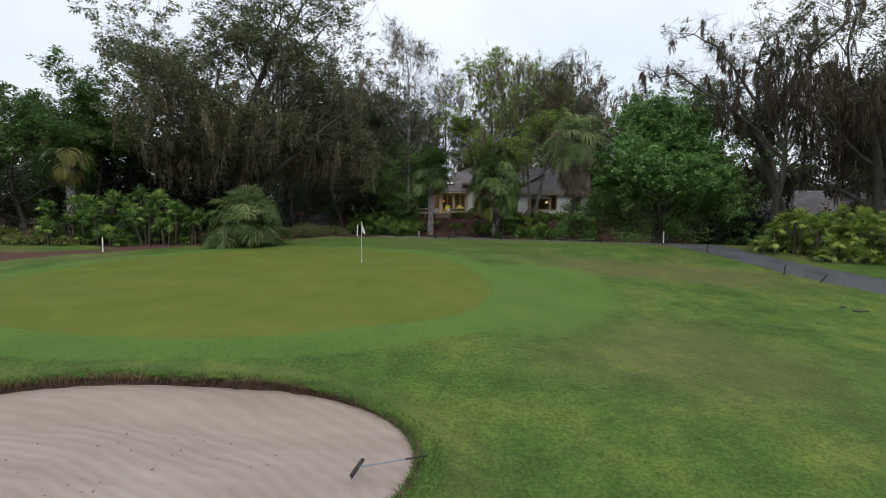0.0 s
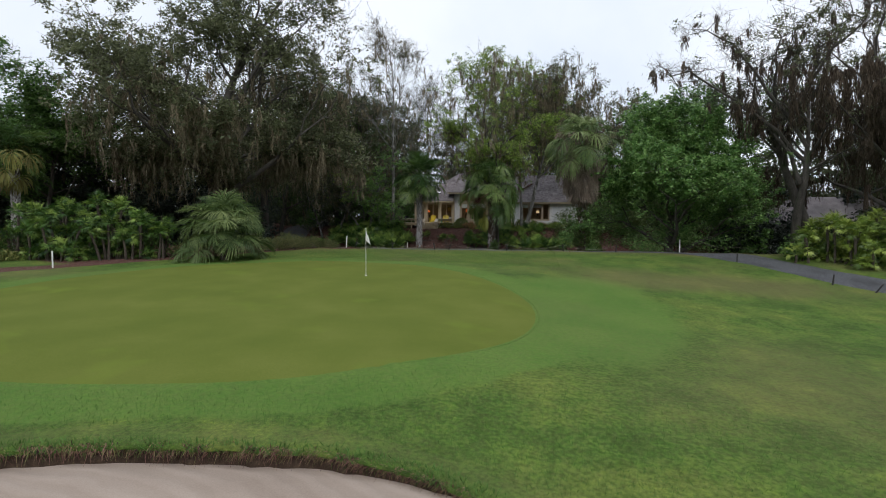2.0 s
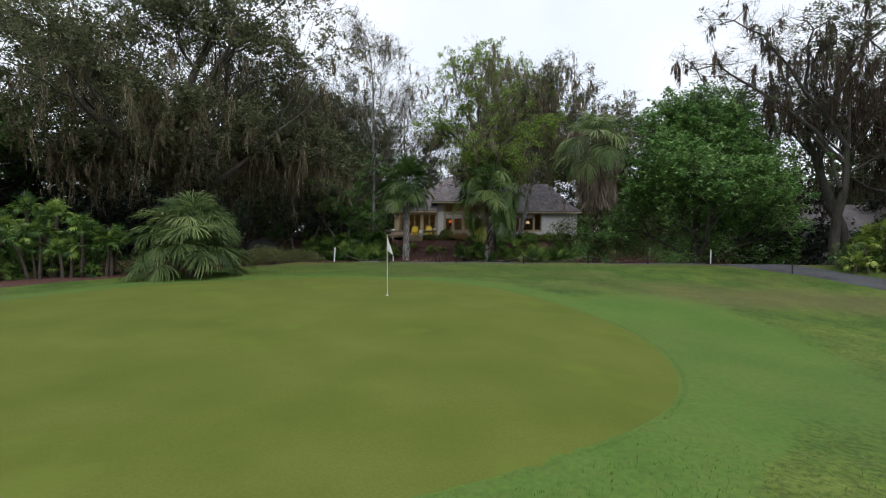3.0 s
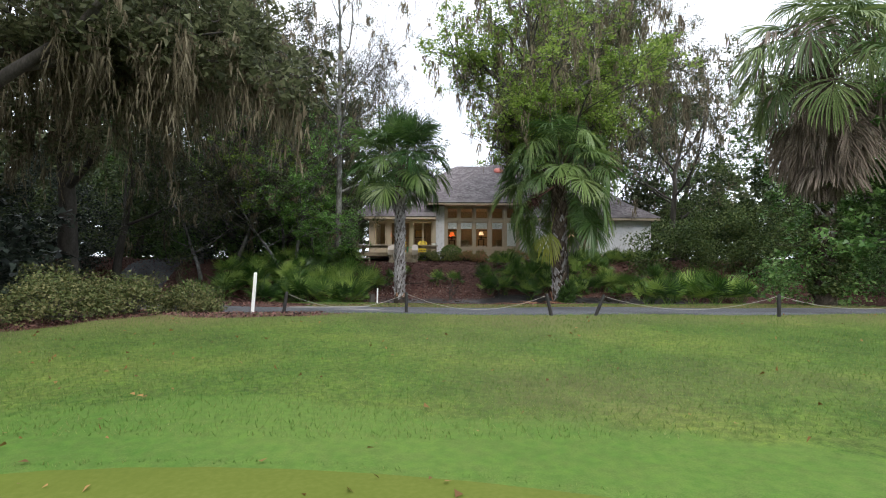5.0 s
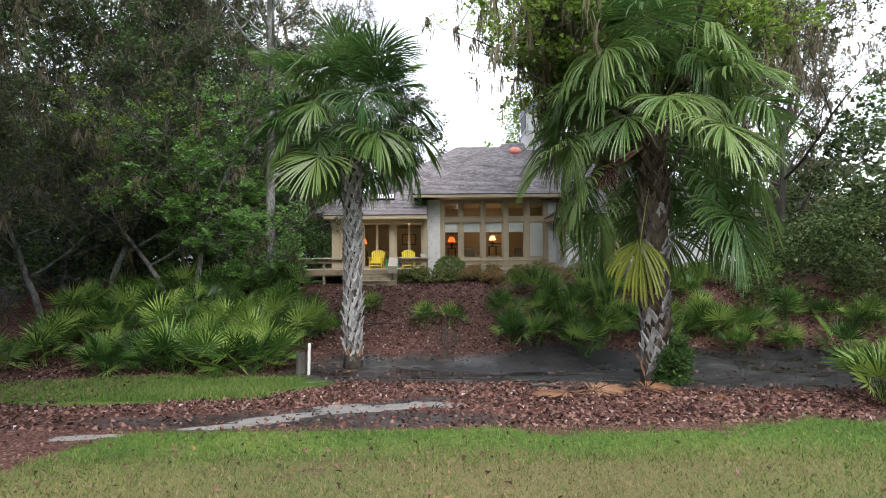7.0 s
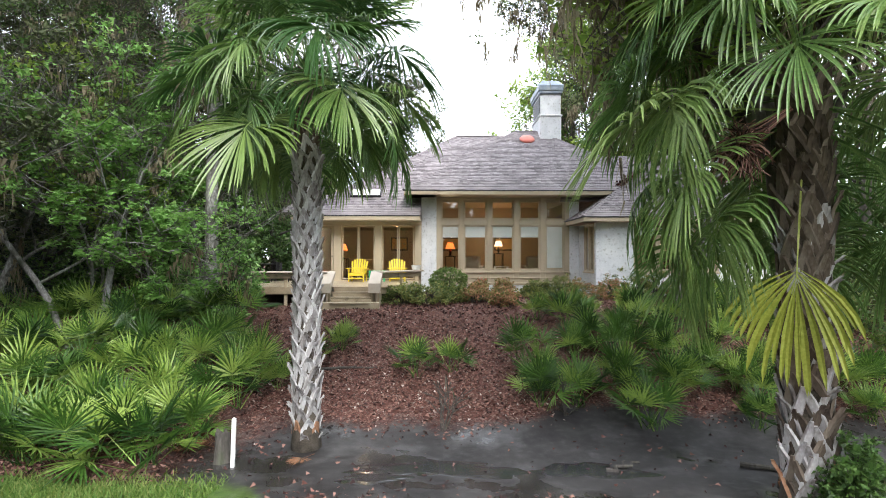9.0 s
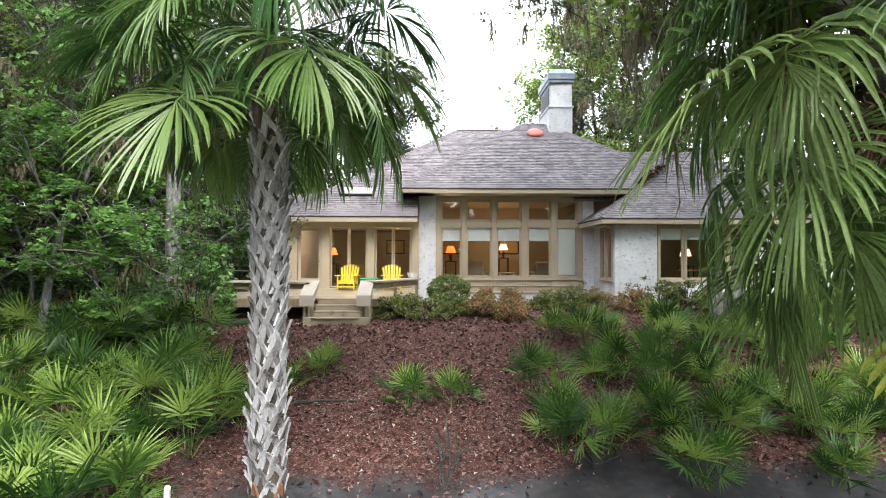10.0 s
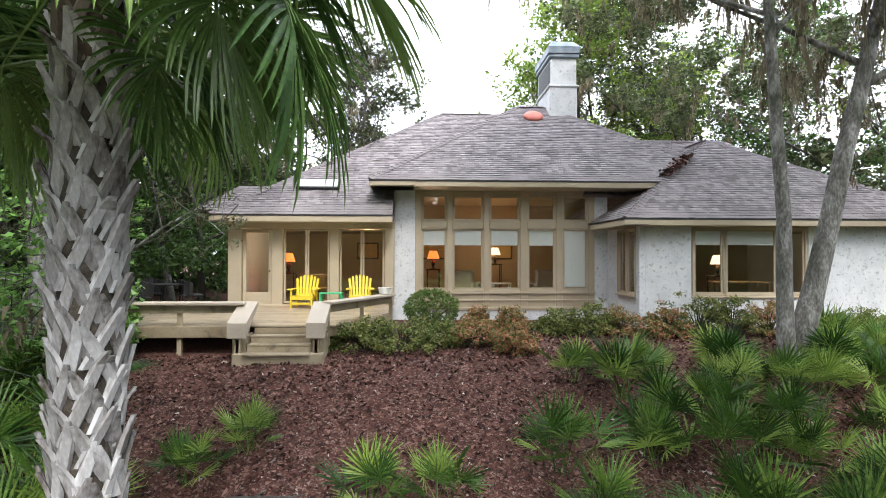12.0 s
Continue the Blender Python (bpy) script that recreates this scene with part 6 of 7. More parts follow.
woods("woodland_understorey", "vine-covered thicket east of the house", [(25, -3, 4.5, 3.5, 7), (13.3, -8.6, 2.4, 1.8, 4.4), (16.6, -7.8, 2.6, 2.2, 7.2), (20.5, -9, 3.2, 2.6, 9.0), (26, -13, 4.5, 4, 9), (18, -1, 3.5, 4, 6.0)], LEAF_VINE, 165, 0.14, 203)
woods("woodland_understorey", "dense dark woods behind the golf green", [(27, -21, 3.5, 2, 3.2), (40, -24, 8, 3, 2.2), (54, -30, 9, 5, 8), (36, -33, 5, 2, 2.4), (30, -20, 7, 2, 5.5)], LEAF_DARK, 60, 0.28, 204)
woods("woodland_understorey", "leafy undergrowth below the trees along the path", [(22, -20, 4, 3, 5), (15, -20.5, 3, 1.6, 3.5), (19, -25.2, 3.4, 1.0, 2.2), (12.2, -22.3, 1.0, 0.8, 2.6)], LEAF_BROAD, 110, 0.14, 209)
woods("woodland_understorey", "tall green woods closing the view beside the house", [(-16, 13, 7, 3, 13), (-25, 9, 7, 4, 14), (-31, -5, 5, 6, 13), (-21.5, -1, 4, 3, 8), (-15, 3.5, 4.5, 2.5, 9), (15, 14, 6, 3, 8), (18.5, 13, 5, 2.5, 10), (21, -4.5, 5, 1.5, 8), (30, -10, 5, 2, 8)], LEAF_WOOD, 58, 0.27, 207)
woods("woodland_understorey", "tall shaded woods beyond the cart path", [(33, -1, 6, 4, 10), (22, 9, 6, 3, 8), (-24, -17, 5, 4, 7), (-36, -23, 8, 3, 13), (-48, -30, 8, 3, 13), (42, -14, 8, 4, 10), (36, -7, 8, 3, 9)], LEAF_OAK, 46, 0.36, 208)
woods("far_woods", "far belt of trees behind the house", [(-45, 18, 14, 5, 19), (-22, 24, 12, 4, 20), (-35, 14, 9, 4, 20), (-13, 19, 5, 3, 17), (10, 30, 14, 5, 6), (36, 18, 12, 5, 10), (52, 0, 10, 9, 13), (-62, -8, 10, 12, 18), (-74, -45, 9, 14, 14), (70, -30, 9, 16, 12)], LEAF_OAK, 10, 0.95, 205)
# unseen belt behind the flight path, added so the windows reflect trees, not sky
woods("far_woods", "unseen belt of trees behind the camera, added for the window reflections", [(-60, -112, 24, 6, 22), (-32, -114, 22, 6, 24), (4, -115, 30, 6, 26), (42, -114, 24, 6, 24), (78, -110, 22, 6, 22)], LEAF_OAK, 5, 2.6, 206)

# ---- shrubs ----
for i, (x, y, rx, rz) in enumerate(((-6.8, -28.2, 0.7, 0.7), (-7.7, -29.2, 0.9, 0.9), (-8.7, -30.3, 0.9, 1.0), (-9.8, -31.6, 1.0, 1.0), (-11.2, -33.3, 1.1, 1.1), (-9.2, -27.9, 0.9, 0.9), (-9.8, -28.4, 1.1, 1.2), (-11.6, -30.6, 1.3, 1.3), (-13.4, -35.2, 1.2, 1.2))):
    shrub("hedge_shrub", "low loose green shrub along the edge of the lawn", (x, y), (rx, rx, rz), LEAF_WILD, 110, 34, 0.058, 300 + i)
ball_shrub("boxwood", "clipped round boxwood ball under the window bank", (0.25, -1.95), 0.74, 1.05, LEAF_BOX, 320)
for i, (x, y, rx, rz, lf) in enumerate(((-1.3, -4.9, 0.8, 0.7, LEAF_HEDGE), (-0.5, -5.0, 0.8, 0.75, LEAF_HEDGE), (0.3, -4.6, 0.6, 0.6, LEAF_HEDGE), (1.1, -4.7, 0.65, 0.65, LEAF_RED), (2.0, -5.2, 0.55, 0.55, LEAF_RED), (2.3, -3.0, 0.5, 0.7, LEAF_RED), (1.4, -2.4, 0.4, 0.7, LEAF_RED), (3.4, -3.2, 0.6, 0.7, LEAF_HEDGE), (4.3, -3.3, 0.7, 0.85, LEAF_HEDGE), (5.0, -3.4, 0.6, 0.75, LEAF_RED), (6.1, -3.7, 0.7, 0.8, LEAF_RED), (6.9, -3.6, 0.85, 1.1, LEAF_HEDGE), (7.8, -3.6, 0.85, 1.1, LEAF_HEDGE), (8.8, -3.5, 0.75, 0.95, LEAF_RED), (10.0, -3.7, 0.7, 0.7, LEAF_CORAL), (11.2, -3.6, 0.8, 0.7, LEAF_HEDGE), (12.6, -3.7, 0.8, 0.8, LEAF_HEDGE))):
    shrub("azalea", "azalea bush with coral blossoms beside the wing" if lf is LEAF_CORAL else "azalea bush with reddish leaves in the mulch bed" if lf is LEAF_RED else "loose green azalea bush in the mulch bed", (x, y), (rx, rx * 0.85, rz), lf, 70, 34, 0.06, 330 + i, clump=0.15)

shrub("fern_bush", "fresh green ferny bush at the foot of the palm", (5.05, -16.6), (0.4, 0.35, 1.15), LEAF_BRIGHT, 80, 34, 0.07, 360, clump=0.14)
shrub("climbing_vine", "leafy vine climbing the trunk of the shaggy palm", (12.4, -22.9), (0.55, 0.55, 4.2), LEAF_VINE, 130, 40, 0.12, 364, clump=0.22, category="vine")
shrub("young_shrub", "light green leafy shrub in the thicket", (-8.0, -6.8), (0.9, 0.8, 1.7), LEAF_BROAD, 70, 30, 0.13, 361, clump=0.25)
shrub("young_shrub", "light green leafy shrub in the thicket", (-6.7, -5.6), (0.8, 0.7, 2.4), LEAF_BROAD, 60, 30, 0.13, 362, clump=0.3)
shrub("young_shrub", "light green leafy shrub in the thicket", (-9.2, -5.6), (1.0, 0.8, 3.2), LEAF_BROAD, 70, 30, 0.13, 363, clump=0.3)

for i, (x, y, rx, rz) in enumerate(((-31.5, -38.2, 1.6, 0.7), (-29.2, -37.7, 1.5, 0.75), (-26.8, -37.5, 1.4, 0.7), (-24.6, -37.6, 1.2, 0.6), (-33.8, -38.8, 1.6, 0.7), (-36, -33, 1.8, 0.8), (-33, -31.5, 1.6, 0.8))):
    shrub("hedge_shrub", "low clipped green hedge shrub by the bench", (x, y), (rx, rx * 0.6, rz), LEAF_HEDGE, 90, 30, 0.11, 370 + i)

# ---- saw palmettos ----
rng = random.Random(77)
spots = [(-0.75, -9.9, 0.95), (0.15, -9.7, 0.85), (-3.45, -9.2, 0.8), (-2.75, -8.6, 0.8), (-4.0, -10.4, 0.8)]
for n_, (x0, x1, y0, y1, s0) in ((31, (1.6, 9.4, -11.3, -6.6, 1.05)), (44, (-12.8, -4.3, -14.0, -7.4, 1.2)), (11, (7.6, 11.4, -21.2, -18.2, 1.2)), (16, (4.0, 15.0, -12.6, -9.6, 1.05)), (10, (8.5, 14.5, -6.5, -4.6, 0.9))):
    placed = []
    for _ in range(4000):
        if len(placed) >= n_:
            break
        x, y = rng.uniform(x0, x1), rng.uniform(y0, y1)
        if all(math.hypot(x - a, y - b) > 0.8 for a, b, _ in placed) and not (x < 2.6 and y > -8.6 and x > 0) and math.hypot(x - 7.9, y + 6) > 0.7 and not (-5.2 < x < -4.2 and y > -8.2):
            placed.append((x, y, s0 * rng.uniform(0.85, 1.2)))
    spots += placed
for i, (x, y, s) in enumerate(spots):
    palmetto((x, y), s * (0.92 if x < -4 else 0.85), rng.randint(12, 17), 400 + i, rise=(rng.uniform(0.0, 0.55) if x < -5 and y > -12.6 else 0.0), low=(30 if x < -5 else 42))
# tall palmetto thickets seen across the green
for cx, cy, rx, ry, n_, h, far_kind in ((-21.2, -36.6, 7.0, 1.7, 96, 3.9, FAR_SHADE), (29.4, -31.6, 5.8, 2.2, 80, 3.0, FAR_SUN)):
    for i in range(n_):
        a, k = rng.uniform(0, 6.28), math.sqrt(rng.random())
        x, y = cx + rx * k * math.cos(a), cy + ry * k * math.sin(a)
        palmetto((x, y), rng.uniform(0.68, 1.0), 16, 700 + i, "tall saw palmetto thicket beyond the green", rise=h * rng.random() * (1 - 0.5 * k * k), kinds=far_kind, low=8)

woods("palmetto_thicket", "dense dark green leaves inside the palmetto thicket", [(-21.2, -36.0, 6.6, 1.0, 2.3)], LEAF_BRIGHT, 150, 0.16, 220)
woods("palmetto_thicket", "dense green leaves inside the palmetto thicket", [(29.4, -31.0, 5.2, 1.4, 1.3)], LEAF_BRIGHT, 150, 0.16, 221)

# ---- golf things ----
def flagstick(x, y):
    z = zl(x, y) + 0.03
    t = thing("flagstick", "white flagstick with a limp white flag in the green", "flagstick", (x, y, z))
    part("pole", Build().lathe([(0.011, -0.1), (0.011, 0.9), (0.009, 2.0), (0.009, 2.12), (0.016, 2.13), (0.016, 2.16), (0.004, 2.175)], 10), WHITE_PAINT, t)
    part("cup", Build().lathe([(0.054, 0.002), (0.06, 0.004), (0.06, -0.1), (0.054, -0.1)], 20), WHITE_PAINT, t)
    b, rows = Build(), []
    for i in range(9):
        v = i / 8
        row = []
        for j in range(7):
            u = j / 6
            reach_ = 0.30 * (0.35 + 0.65 * v) * u
            row.append((0.012 + reach_ * 0.75, 0.05 * math.sin(7 * u + 3 * v) * u, 2.1 - 0.5 * v - 0.28 * u * (1 - 0.3 * v)))
        rows.append(row)
    b.add([p for r in rows for p in r], [(i * 7 + j, i * 7 + j + 1, (i + 1) * 7 + j + 1, (i + 1) * 7 + j) for i in range(8) for j in range(6)])
    part("flag", b.mesh("flag", True), CLOTH_WHITE, t, "limp white cloth flag")


flagstick(0.81, -43.68)


def stake(x, y, h, tilt=(0, 0)):
    t = thing("white_stake", "white painted boundary stake in the ground", "stake", (x, y, zl(x, y)), "white stakes")
    b = Build().box(-0.035, 0.035, -0.03, 0.03, -0.2, h - 0.03, 0.008)
    b.add([(-0.035, -0.03, h - 0.03), (0.035, -0.03, h - 0.03), (0.035, 0.03, h - 0.03), (-0.035, 0.03, h - 0.03), (-0.015, -0.012, h), (0.015, -0.012, h), (0.015, 0.012, h), (-0.015, 0.012, h)], [(0, 1, 5, 4), (1, 2, 6, 5), (2, 3, 7, 6), (3, 0, 4, 7), (4, 5, 6, 7)])
    part("post", b, WHITE_PAINT, t)
    t.rotation_euler = (radians(tilt[0]), radians(tilt[1]), 0)


stake(-5.18, -28.68, 0.95, (0, 4))
stake(-3.81, -13.82, 0.86, (0, 1.5))
stake(-17.4, -41.8, 0.92)
stake(19.05, -26.1, 0.95)

POSTS = [(-4.45, 8, -28.7), (-1.6, 0, -28.85), (1.64, -12, -29.35), (2.62, 22, -29.4), (6.72, 0, -29.4), (10.6, -5, -29.4), (14.1, 4, -29.4)]
tops = []
for x, tilt, y in POSTS:
    z = zl(x, y)
    t = thing("rope_post", "short black wooden post leaning beside the path" if abs(tilt) > 6 else "short black wooden post beside the path", "post", (x, y, z), "rope posts")
    part("post", Build().tube([(0, 0, -0.25), (0, 0, 0.02), (0, 0, 0.46), (0, 0, 0.5)], [0.04, 0.04, 0.037, 0.02], 10), BLACK_POST, t)
    t.rotation_euler = (0, radians(tilt), 0)
    tops.append((x + 0.46 * math.sin(radians(tilt)), y, z + 0.46 * math.cos(radians(tilt))))
for x, y, tilt in ((20.7, -32.6, 0), (23.6, -37.5, 5), (25.0, -38.6, 35), (30.0, -41.6, 0)):
    z = zl(x, y)
    t = thing("rope_post", "short black wooden post beside the path", "post", (x, y, z), "rope posts")
    part("post", Build().tube([(0, 0, -0.25), (0, 0, 0.02), (0, 0, 0.5), (0, 0, 0.54)], [0.04, 0.04, 0.037, 0.02], 10), BLACK_POST, t)
    t.rotation_euler = (0, radians(tilt), 0)


def rope(a, b, sag):
    a, b = Vector(a), Vector(b)
    pts = [a.lerp(b, i / 14) - Vector((0, 0, sag * 4 * (i / 14) * (1 - i / 14))) for i in range(15)]
    pts = [Vector((p.x, p.y, max(p.z, zl(p.x, p.y) + 0.02))) for p in pts]
    tagged(part("rope", Build().tube(pts, 0.004, 6), ROPE), "thin pale rope sagging between posts", "rope", "ropes")


for i, j, sag in ((0, 1, 0.32), (1, 2, 0.34), (3, 4, 0.3), (4, 5, 0.3), (5, 6, 0.3)):
    rope(tops[i], tops[j], sag)


def bunker_rake():
    t = thing("bunker_rake", "bunker rake with black head lying across the sand edge", "rake", (7.97, -63.1, -3.42))
    part("head", Build().box(-0.035, 0.035, -0.31, 0.31, 0.02, 0.07, 0.012), BLACK_POST, t)
    for i in range(13):
        part("tine", Build().tube([(0, -0.29 + i * 0.048, 0.03), (-0.01, -0.29 + i * 0.048, -0.04)], [0.009, 0.005], 6), BLACK_POST, t)
    part("handle", Build().tube([(0.03, 0, 0.06), (0.4, 0.15, 0.08), (0.78, 0.33, 0.1)], 0.013, 8), CAP_METAL, t, "grey metal handle")
    part("grip", Build().tube([(0.78, 0.33, 0.1), (1.16, 0.49, 0.12)], [0.017, 0.015], 8), BLACK_POST, t, "black rubber grip")
    t.rotation_euler = (0, radians(-1), radians(2))


bunker_rake()


def fallen_branch(x, y, length, turn, seed, r=0.035, label="dark fallen branch lying on the ground"):
    rng = random.Random(seed)
    t = thing("fallen_branch", label, "branch", (x, y, zl(x, y) + r * 0.8), "branches")
    pts = [(length * (i / 6 - 0.5), 0.05 * rng.gauss(0, 1), 0.012 * rng.random()) for i in range(7)]
    part("wood", Build().tube(pts, [r * (1 - 0.1 * i) for i in range(7)], 7), BARK, t)
    part("twig", Build().tube([pts[3], (pts[3][0] + length * 0.12, length * 0.14, 0.03), (pts[3][0] + length * 0.28, length * 0.2, 0.02)], [r * 0.5, r * 0.35, r * 0.15], 5), BARK, t)
    t.rotation_euler = (0, 0, radians(turn))


fallen_branch(24.6, -43.8, 0.7, 12, 1, 0.05)
fallen_branch(24.1, -43.3, 0.35, 40, 2)
fallen_branch(2.6, -16.9, 1.6, -12, 3, 0.03)
fallen_branch(-2.4, -9.6, 1.5, 8, 4, 0.04)
fallen_branch(5.6, -14.3, 1.3, -25, 5, 0.05)
fallen_branch(3.0, -14.0, 0.8, 30, 6, 0.04)
fallen_branch(-6.4, -6.9, 1.0, 20, 7, 0.02)

def dead_bush(x, y, h, seed):
    """A small leafless bush of dark twigs."""
    rng, b, ends = random.Random(seed), Build(), []
    t = thing("dead_bush", "small leafless dark bush in the mud", "shrub", (x, y, zl(x, y)), "dead bushes")
    for i in range(9):
        grow(rng, (0.03 * math.cos(i), 0.03 * math.sin(i), -0.03), (rng.gauss(0, 0.35), rng.gauss(0, 0.35), 1), h * rng.uniform(0.5, 1.0), 0.012, 1, b, ends, split=2)
    part("stem", b, BARK, t)


def stump(x, y, r, h):
    """A dark rotten stump with a ragged top."""
    rng, b = random.Random(9), Build()
    t = thing("tree_stump", "dark rotten tree stump beside the white stake", "stump", (x, y, zl(x, y)))
    rings = [[(r * k * (1 + 0.12 * math.sin(3 * u + k)) * math.cos(u), r * k * (1 + 0.12 * math.sin(3 * u + k)) * math.sin(u), z + (rng.uniform(-0.06, 0.06) if z > 0.8 * h else 0)) for u in (2 * math.pi * j / 14 for j in range(14))] for k, z in ((1.3, -0.1), (1.05, 0.08), (0.95, 0.5 * h), (0.9, h), (0.5, 0.9 * h))]
    b.add([p for ring in rings for p in ring], [(i * 14 + j, i * 14 + (j + 1) % 14, (i + 1) * 14 + (j + 1) % 14, (i + 1) * 14 + j) for i in range(4) for j in range(14)] + [tuple(range(56, 70))])
    part("wood", b, BARK, t)


dead_bush(-0.1, -12.2, 0.75, 1)
dead_bush(2.55, -11.6, 0.6, 2)
stump(-4.1, -13.55, 0.14, 0.55)


# thin sheets of silt that follow the ground
def thin_sheet(name, label, category, material, x, y, rx, ry, turn, lift, seed):
    b, n, rings, rng = Build(), 48, 4, random.Random(seed)
    ph = [rng.uniform(0, 6.28) for _ in range(4)]
    c, s = math.cos(radians(turn)), math.sin(radians(turn))
    vs = [(x, y, zl(x, y) + lift)]
    for r in range(1, rings + 1):
        for k in range(n):
            a = 2 * math.pi * k / n
            w = (1 + 0.2 * math.sin(2 * a + ph[0]) + 0.16 * math.sin(3 * a + ph[1]) + 0.1 * math.sin(7 * a + ph[2]) + 0.07 * math.sin(12 * a + ph[3])) * r / rings
            u, v = rx * w * math.cos(a), ry * w * math.sin(a)
            px_, py_ = x + u * c - v * s, y + u * s + v * c
            vs.append((px_, py_, zl(px_, py_) + lift * (1 if r < rings else 0.2)))
    fs = [(0, 1 + k, 1 + (k + 1) % n) for k in range(n)]
    for r in range(rings - 1):
        fs += [(1 + r * n + k, 1 + (r + 1) * n + k, 1 + (r + 1) * n + (k + 1) % n, 1 + r * n + (k + 1) % n) for k in range(n)]
    b.add(vs, fs)
    tagged(part(name, b.mesh(name, True), material), label, category, kind="structure")


for i, (x, y, rx, ry, turn) in enumerate(((-2.9, -27.1, 0.72, 0.36, -4), (-4.4, -25.9, 0.95, 0.2, -14), (-3.3, -25.95, 0.6, 0.13, 2), (-2.0, -27.95, 0.34, 0.16, -5))):
    thin_sheet("silt_patch", "thin pale silt dried on the asphalt path", "silt", SILT, x, y, rx, ry, turn, 0.056, 40 + i)
for i, (x, y, rx, ry, turn) in enumerate(((-1.65, -19.25, 0.75, 0.4, 12), (-0.5, -18.95, 0.6, 0.34, 5), (-2.8, -20.0, 0.8, 0.32, 24), (-3.5, -20.6, 0.6, 0.16, 20), (-5.2, -21.2, 0.5, 0.14, 8))):
    thin_sheet("silt_patch", "pale washed silt on the verge beside the ditch", "silt", SILT, x, y, rx, ry, turn, 0.016, 50 + i)
PUDDLE = shader("wet_ditch_mud", [(0.018, 0.019, 0.021), (0.032, 0.033, 0.035), (0.05, 0.05, 0.052)], 3, 40, 0.1, 0.02, spec=0.5)
for i, (x, y, rx, ry, turn) in enumerate(((-0.2, -14.0, 1.25, 0.5, 0.1), (2.4, -14.1, 0.9, 0.4, -0.1), (-1.3, -14.5, 0.6, 0.28, 0.2))):
    thin_sheet("puddle", "shallow wet puddle shining in the muddy ditch", "puddle", PUDDLE, x, y, rx, ry, turn, 0.012, 60 + i)


def fallen_frond(x, y, turn, scale, label="dry brown palm frond lying on the ground"):
    t = thing("fallen_frond", label, "palm frond", (x, y, zl(x, y) + 0.04), "fallen fronds")
    ob = part("leaf", FALLEN_FROND, None, t)
    ob.matrix_local = pose(0, 0, 0, 2, 4, turn) @ Matrix.Diagonal((scale, scale, scale, 1))


for x, y, turn, scale in ((2.2, -17.9, -80, 0.8), (2.9, -18.15, 95, 0.75), (3.4, -17.9, -70, 0.7), (5.1, -17.2, 160, 0.6), (-2.5, -13.3, 150, 0.35), (-4.2, -12.6, 110, 0.5), (4.7, -18.2, 200, 0.5), (4.0, -18.3, 150, 0.45), (-4.5, -12.9, 70, 0.5), (-4.9, -13.4, 20, 0.35), (7.3, -17.7, 110, 0.5)):
    fallen_frond(x, y, turn, scale)


# ---- deck furniture ----
def lounge_chair():
    t = thing("slatted_garden_chair", "bright yellow slatted fan-back garden chair on the deck", "chair", group="yellow chairs")
    for i in range(7):
        f = i - 3
        h = 0.98 - 0.012 * f * f
        m = Matrix.Translation((f * 0.082, 0.22, 0.27)) @ Matrix.Rotation(radians(-18), 4, "X") @ Matrix.Rotation(radians(f * 2.2), 4, "Y")
        b = Build().box(-0.036, 0.036, -0.011, 0.011, 0, h - 0.32, 0.006, m)
        b.add([tuple(m @ Vector(p)) for p in ((-0.036, -0.011, h - 0.32), (0.036, -0.011, h - 0.32), (0.036, 0.011, h - 0.32), (-0.036, 0.011, h - 0.32), (-0.018, -0.011, h - 0.285), (0.018, -0.011, h - 0.285), (0.018, 0.011, h - 0.285), (-0.018, 0.011, h - 0.285))], [(0, 1, 5, 4), (1, 2, 6, 5), (2, 3, 7, 6), (3, 0, 4, 7), (4, 5, 6, 7)])
        part("back_slat", b, YELLOW, t)
    for i in range(5):
        part("seat_slat", Build().box(-0.27, 0.27, -0.28 + i * 0.1, -0.19 + i * 0.1, 0.34 - i * 0.022, 0.362 - i * 0.022, 0.006), YELLOW, t)
    for s in (-1, 1):
        part("arm", Build().box(s * 0.34 - 0.065, s * 0.34 + 0.065, -0.36, 0.36, 0.52, 0.545, 0.01), YELLOW, t)
        part("leg", Build().box(s * 0.3 - 0.02, s * 0.3 + 0.02, -0.3, -0.21, 0.0, 0.52, 0.006), YELLOW, t)
        part("leg", Build().box(s * 0.3 - 0.02, s * 0.3 + 0.02, 0.24, 0.33, 0.0, 0.52, 0.006), YELLOW, t)
        part("side_rail", Build().box(s * 0.275 - 0.012, s * 0.275 + 0.012, -0.3, 0.42, 0.2, 0.3, 0.006), YELLOW, t)
    part("front_rail", Build().box(-0.29, 0.29, -0.31, -0.29, 0.24, 0.34, 0.006), YELLOW, t)
    part("front_stretcher", Build().box(-0.28, 0.28, -0.27, -0.25, 0.1, 0.16, 0.006), YELLOW, t)
    part("back_brace", Build().box(-0.3, 0.3, 0.33, 0.36, 0.5, 0.56, 0.006), YELLOW, t)
    return t


chair = lounge_chair()
copy_thing(chair, pose(-1.82, -0.95, -0.012, 0, 0, 6))
chair.matrix_basis = pose(-3.42, -1.05, -0.012, 0, 0, -5)

table = thing("side_table", "low green plastic side table between the yellow chairs", "table", (-2.62, -1.15, -0.012))
part("tabletop", Build().box(-0.33, 0.33, -0.2, 0.2, 0.4, 0.44, 0.012), GREEN_PLASTIC, table)
for sx in (-1, 1):
    for sy in (-1, 1):
        part("leg", Build().box(sx * 0.29 - 0.025, sx * 0.29 + 0.025, sy * 0.16 - 0.025, sy * 0.16 + 0.025, 0, 0.4, 0.006), GREEN_PLASTIC, table)
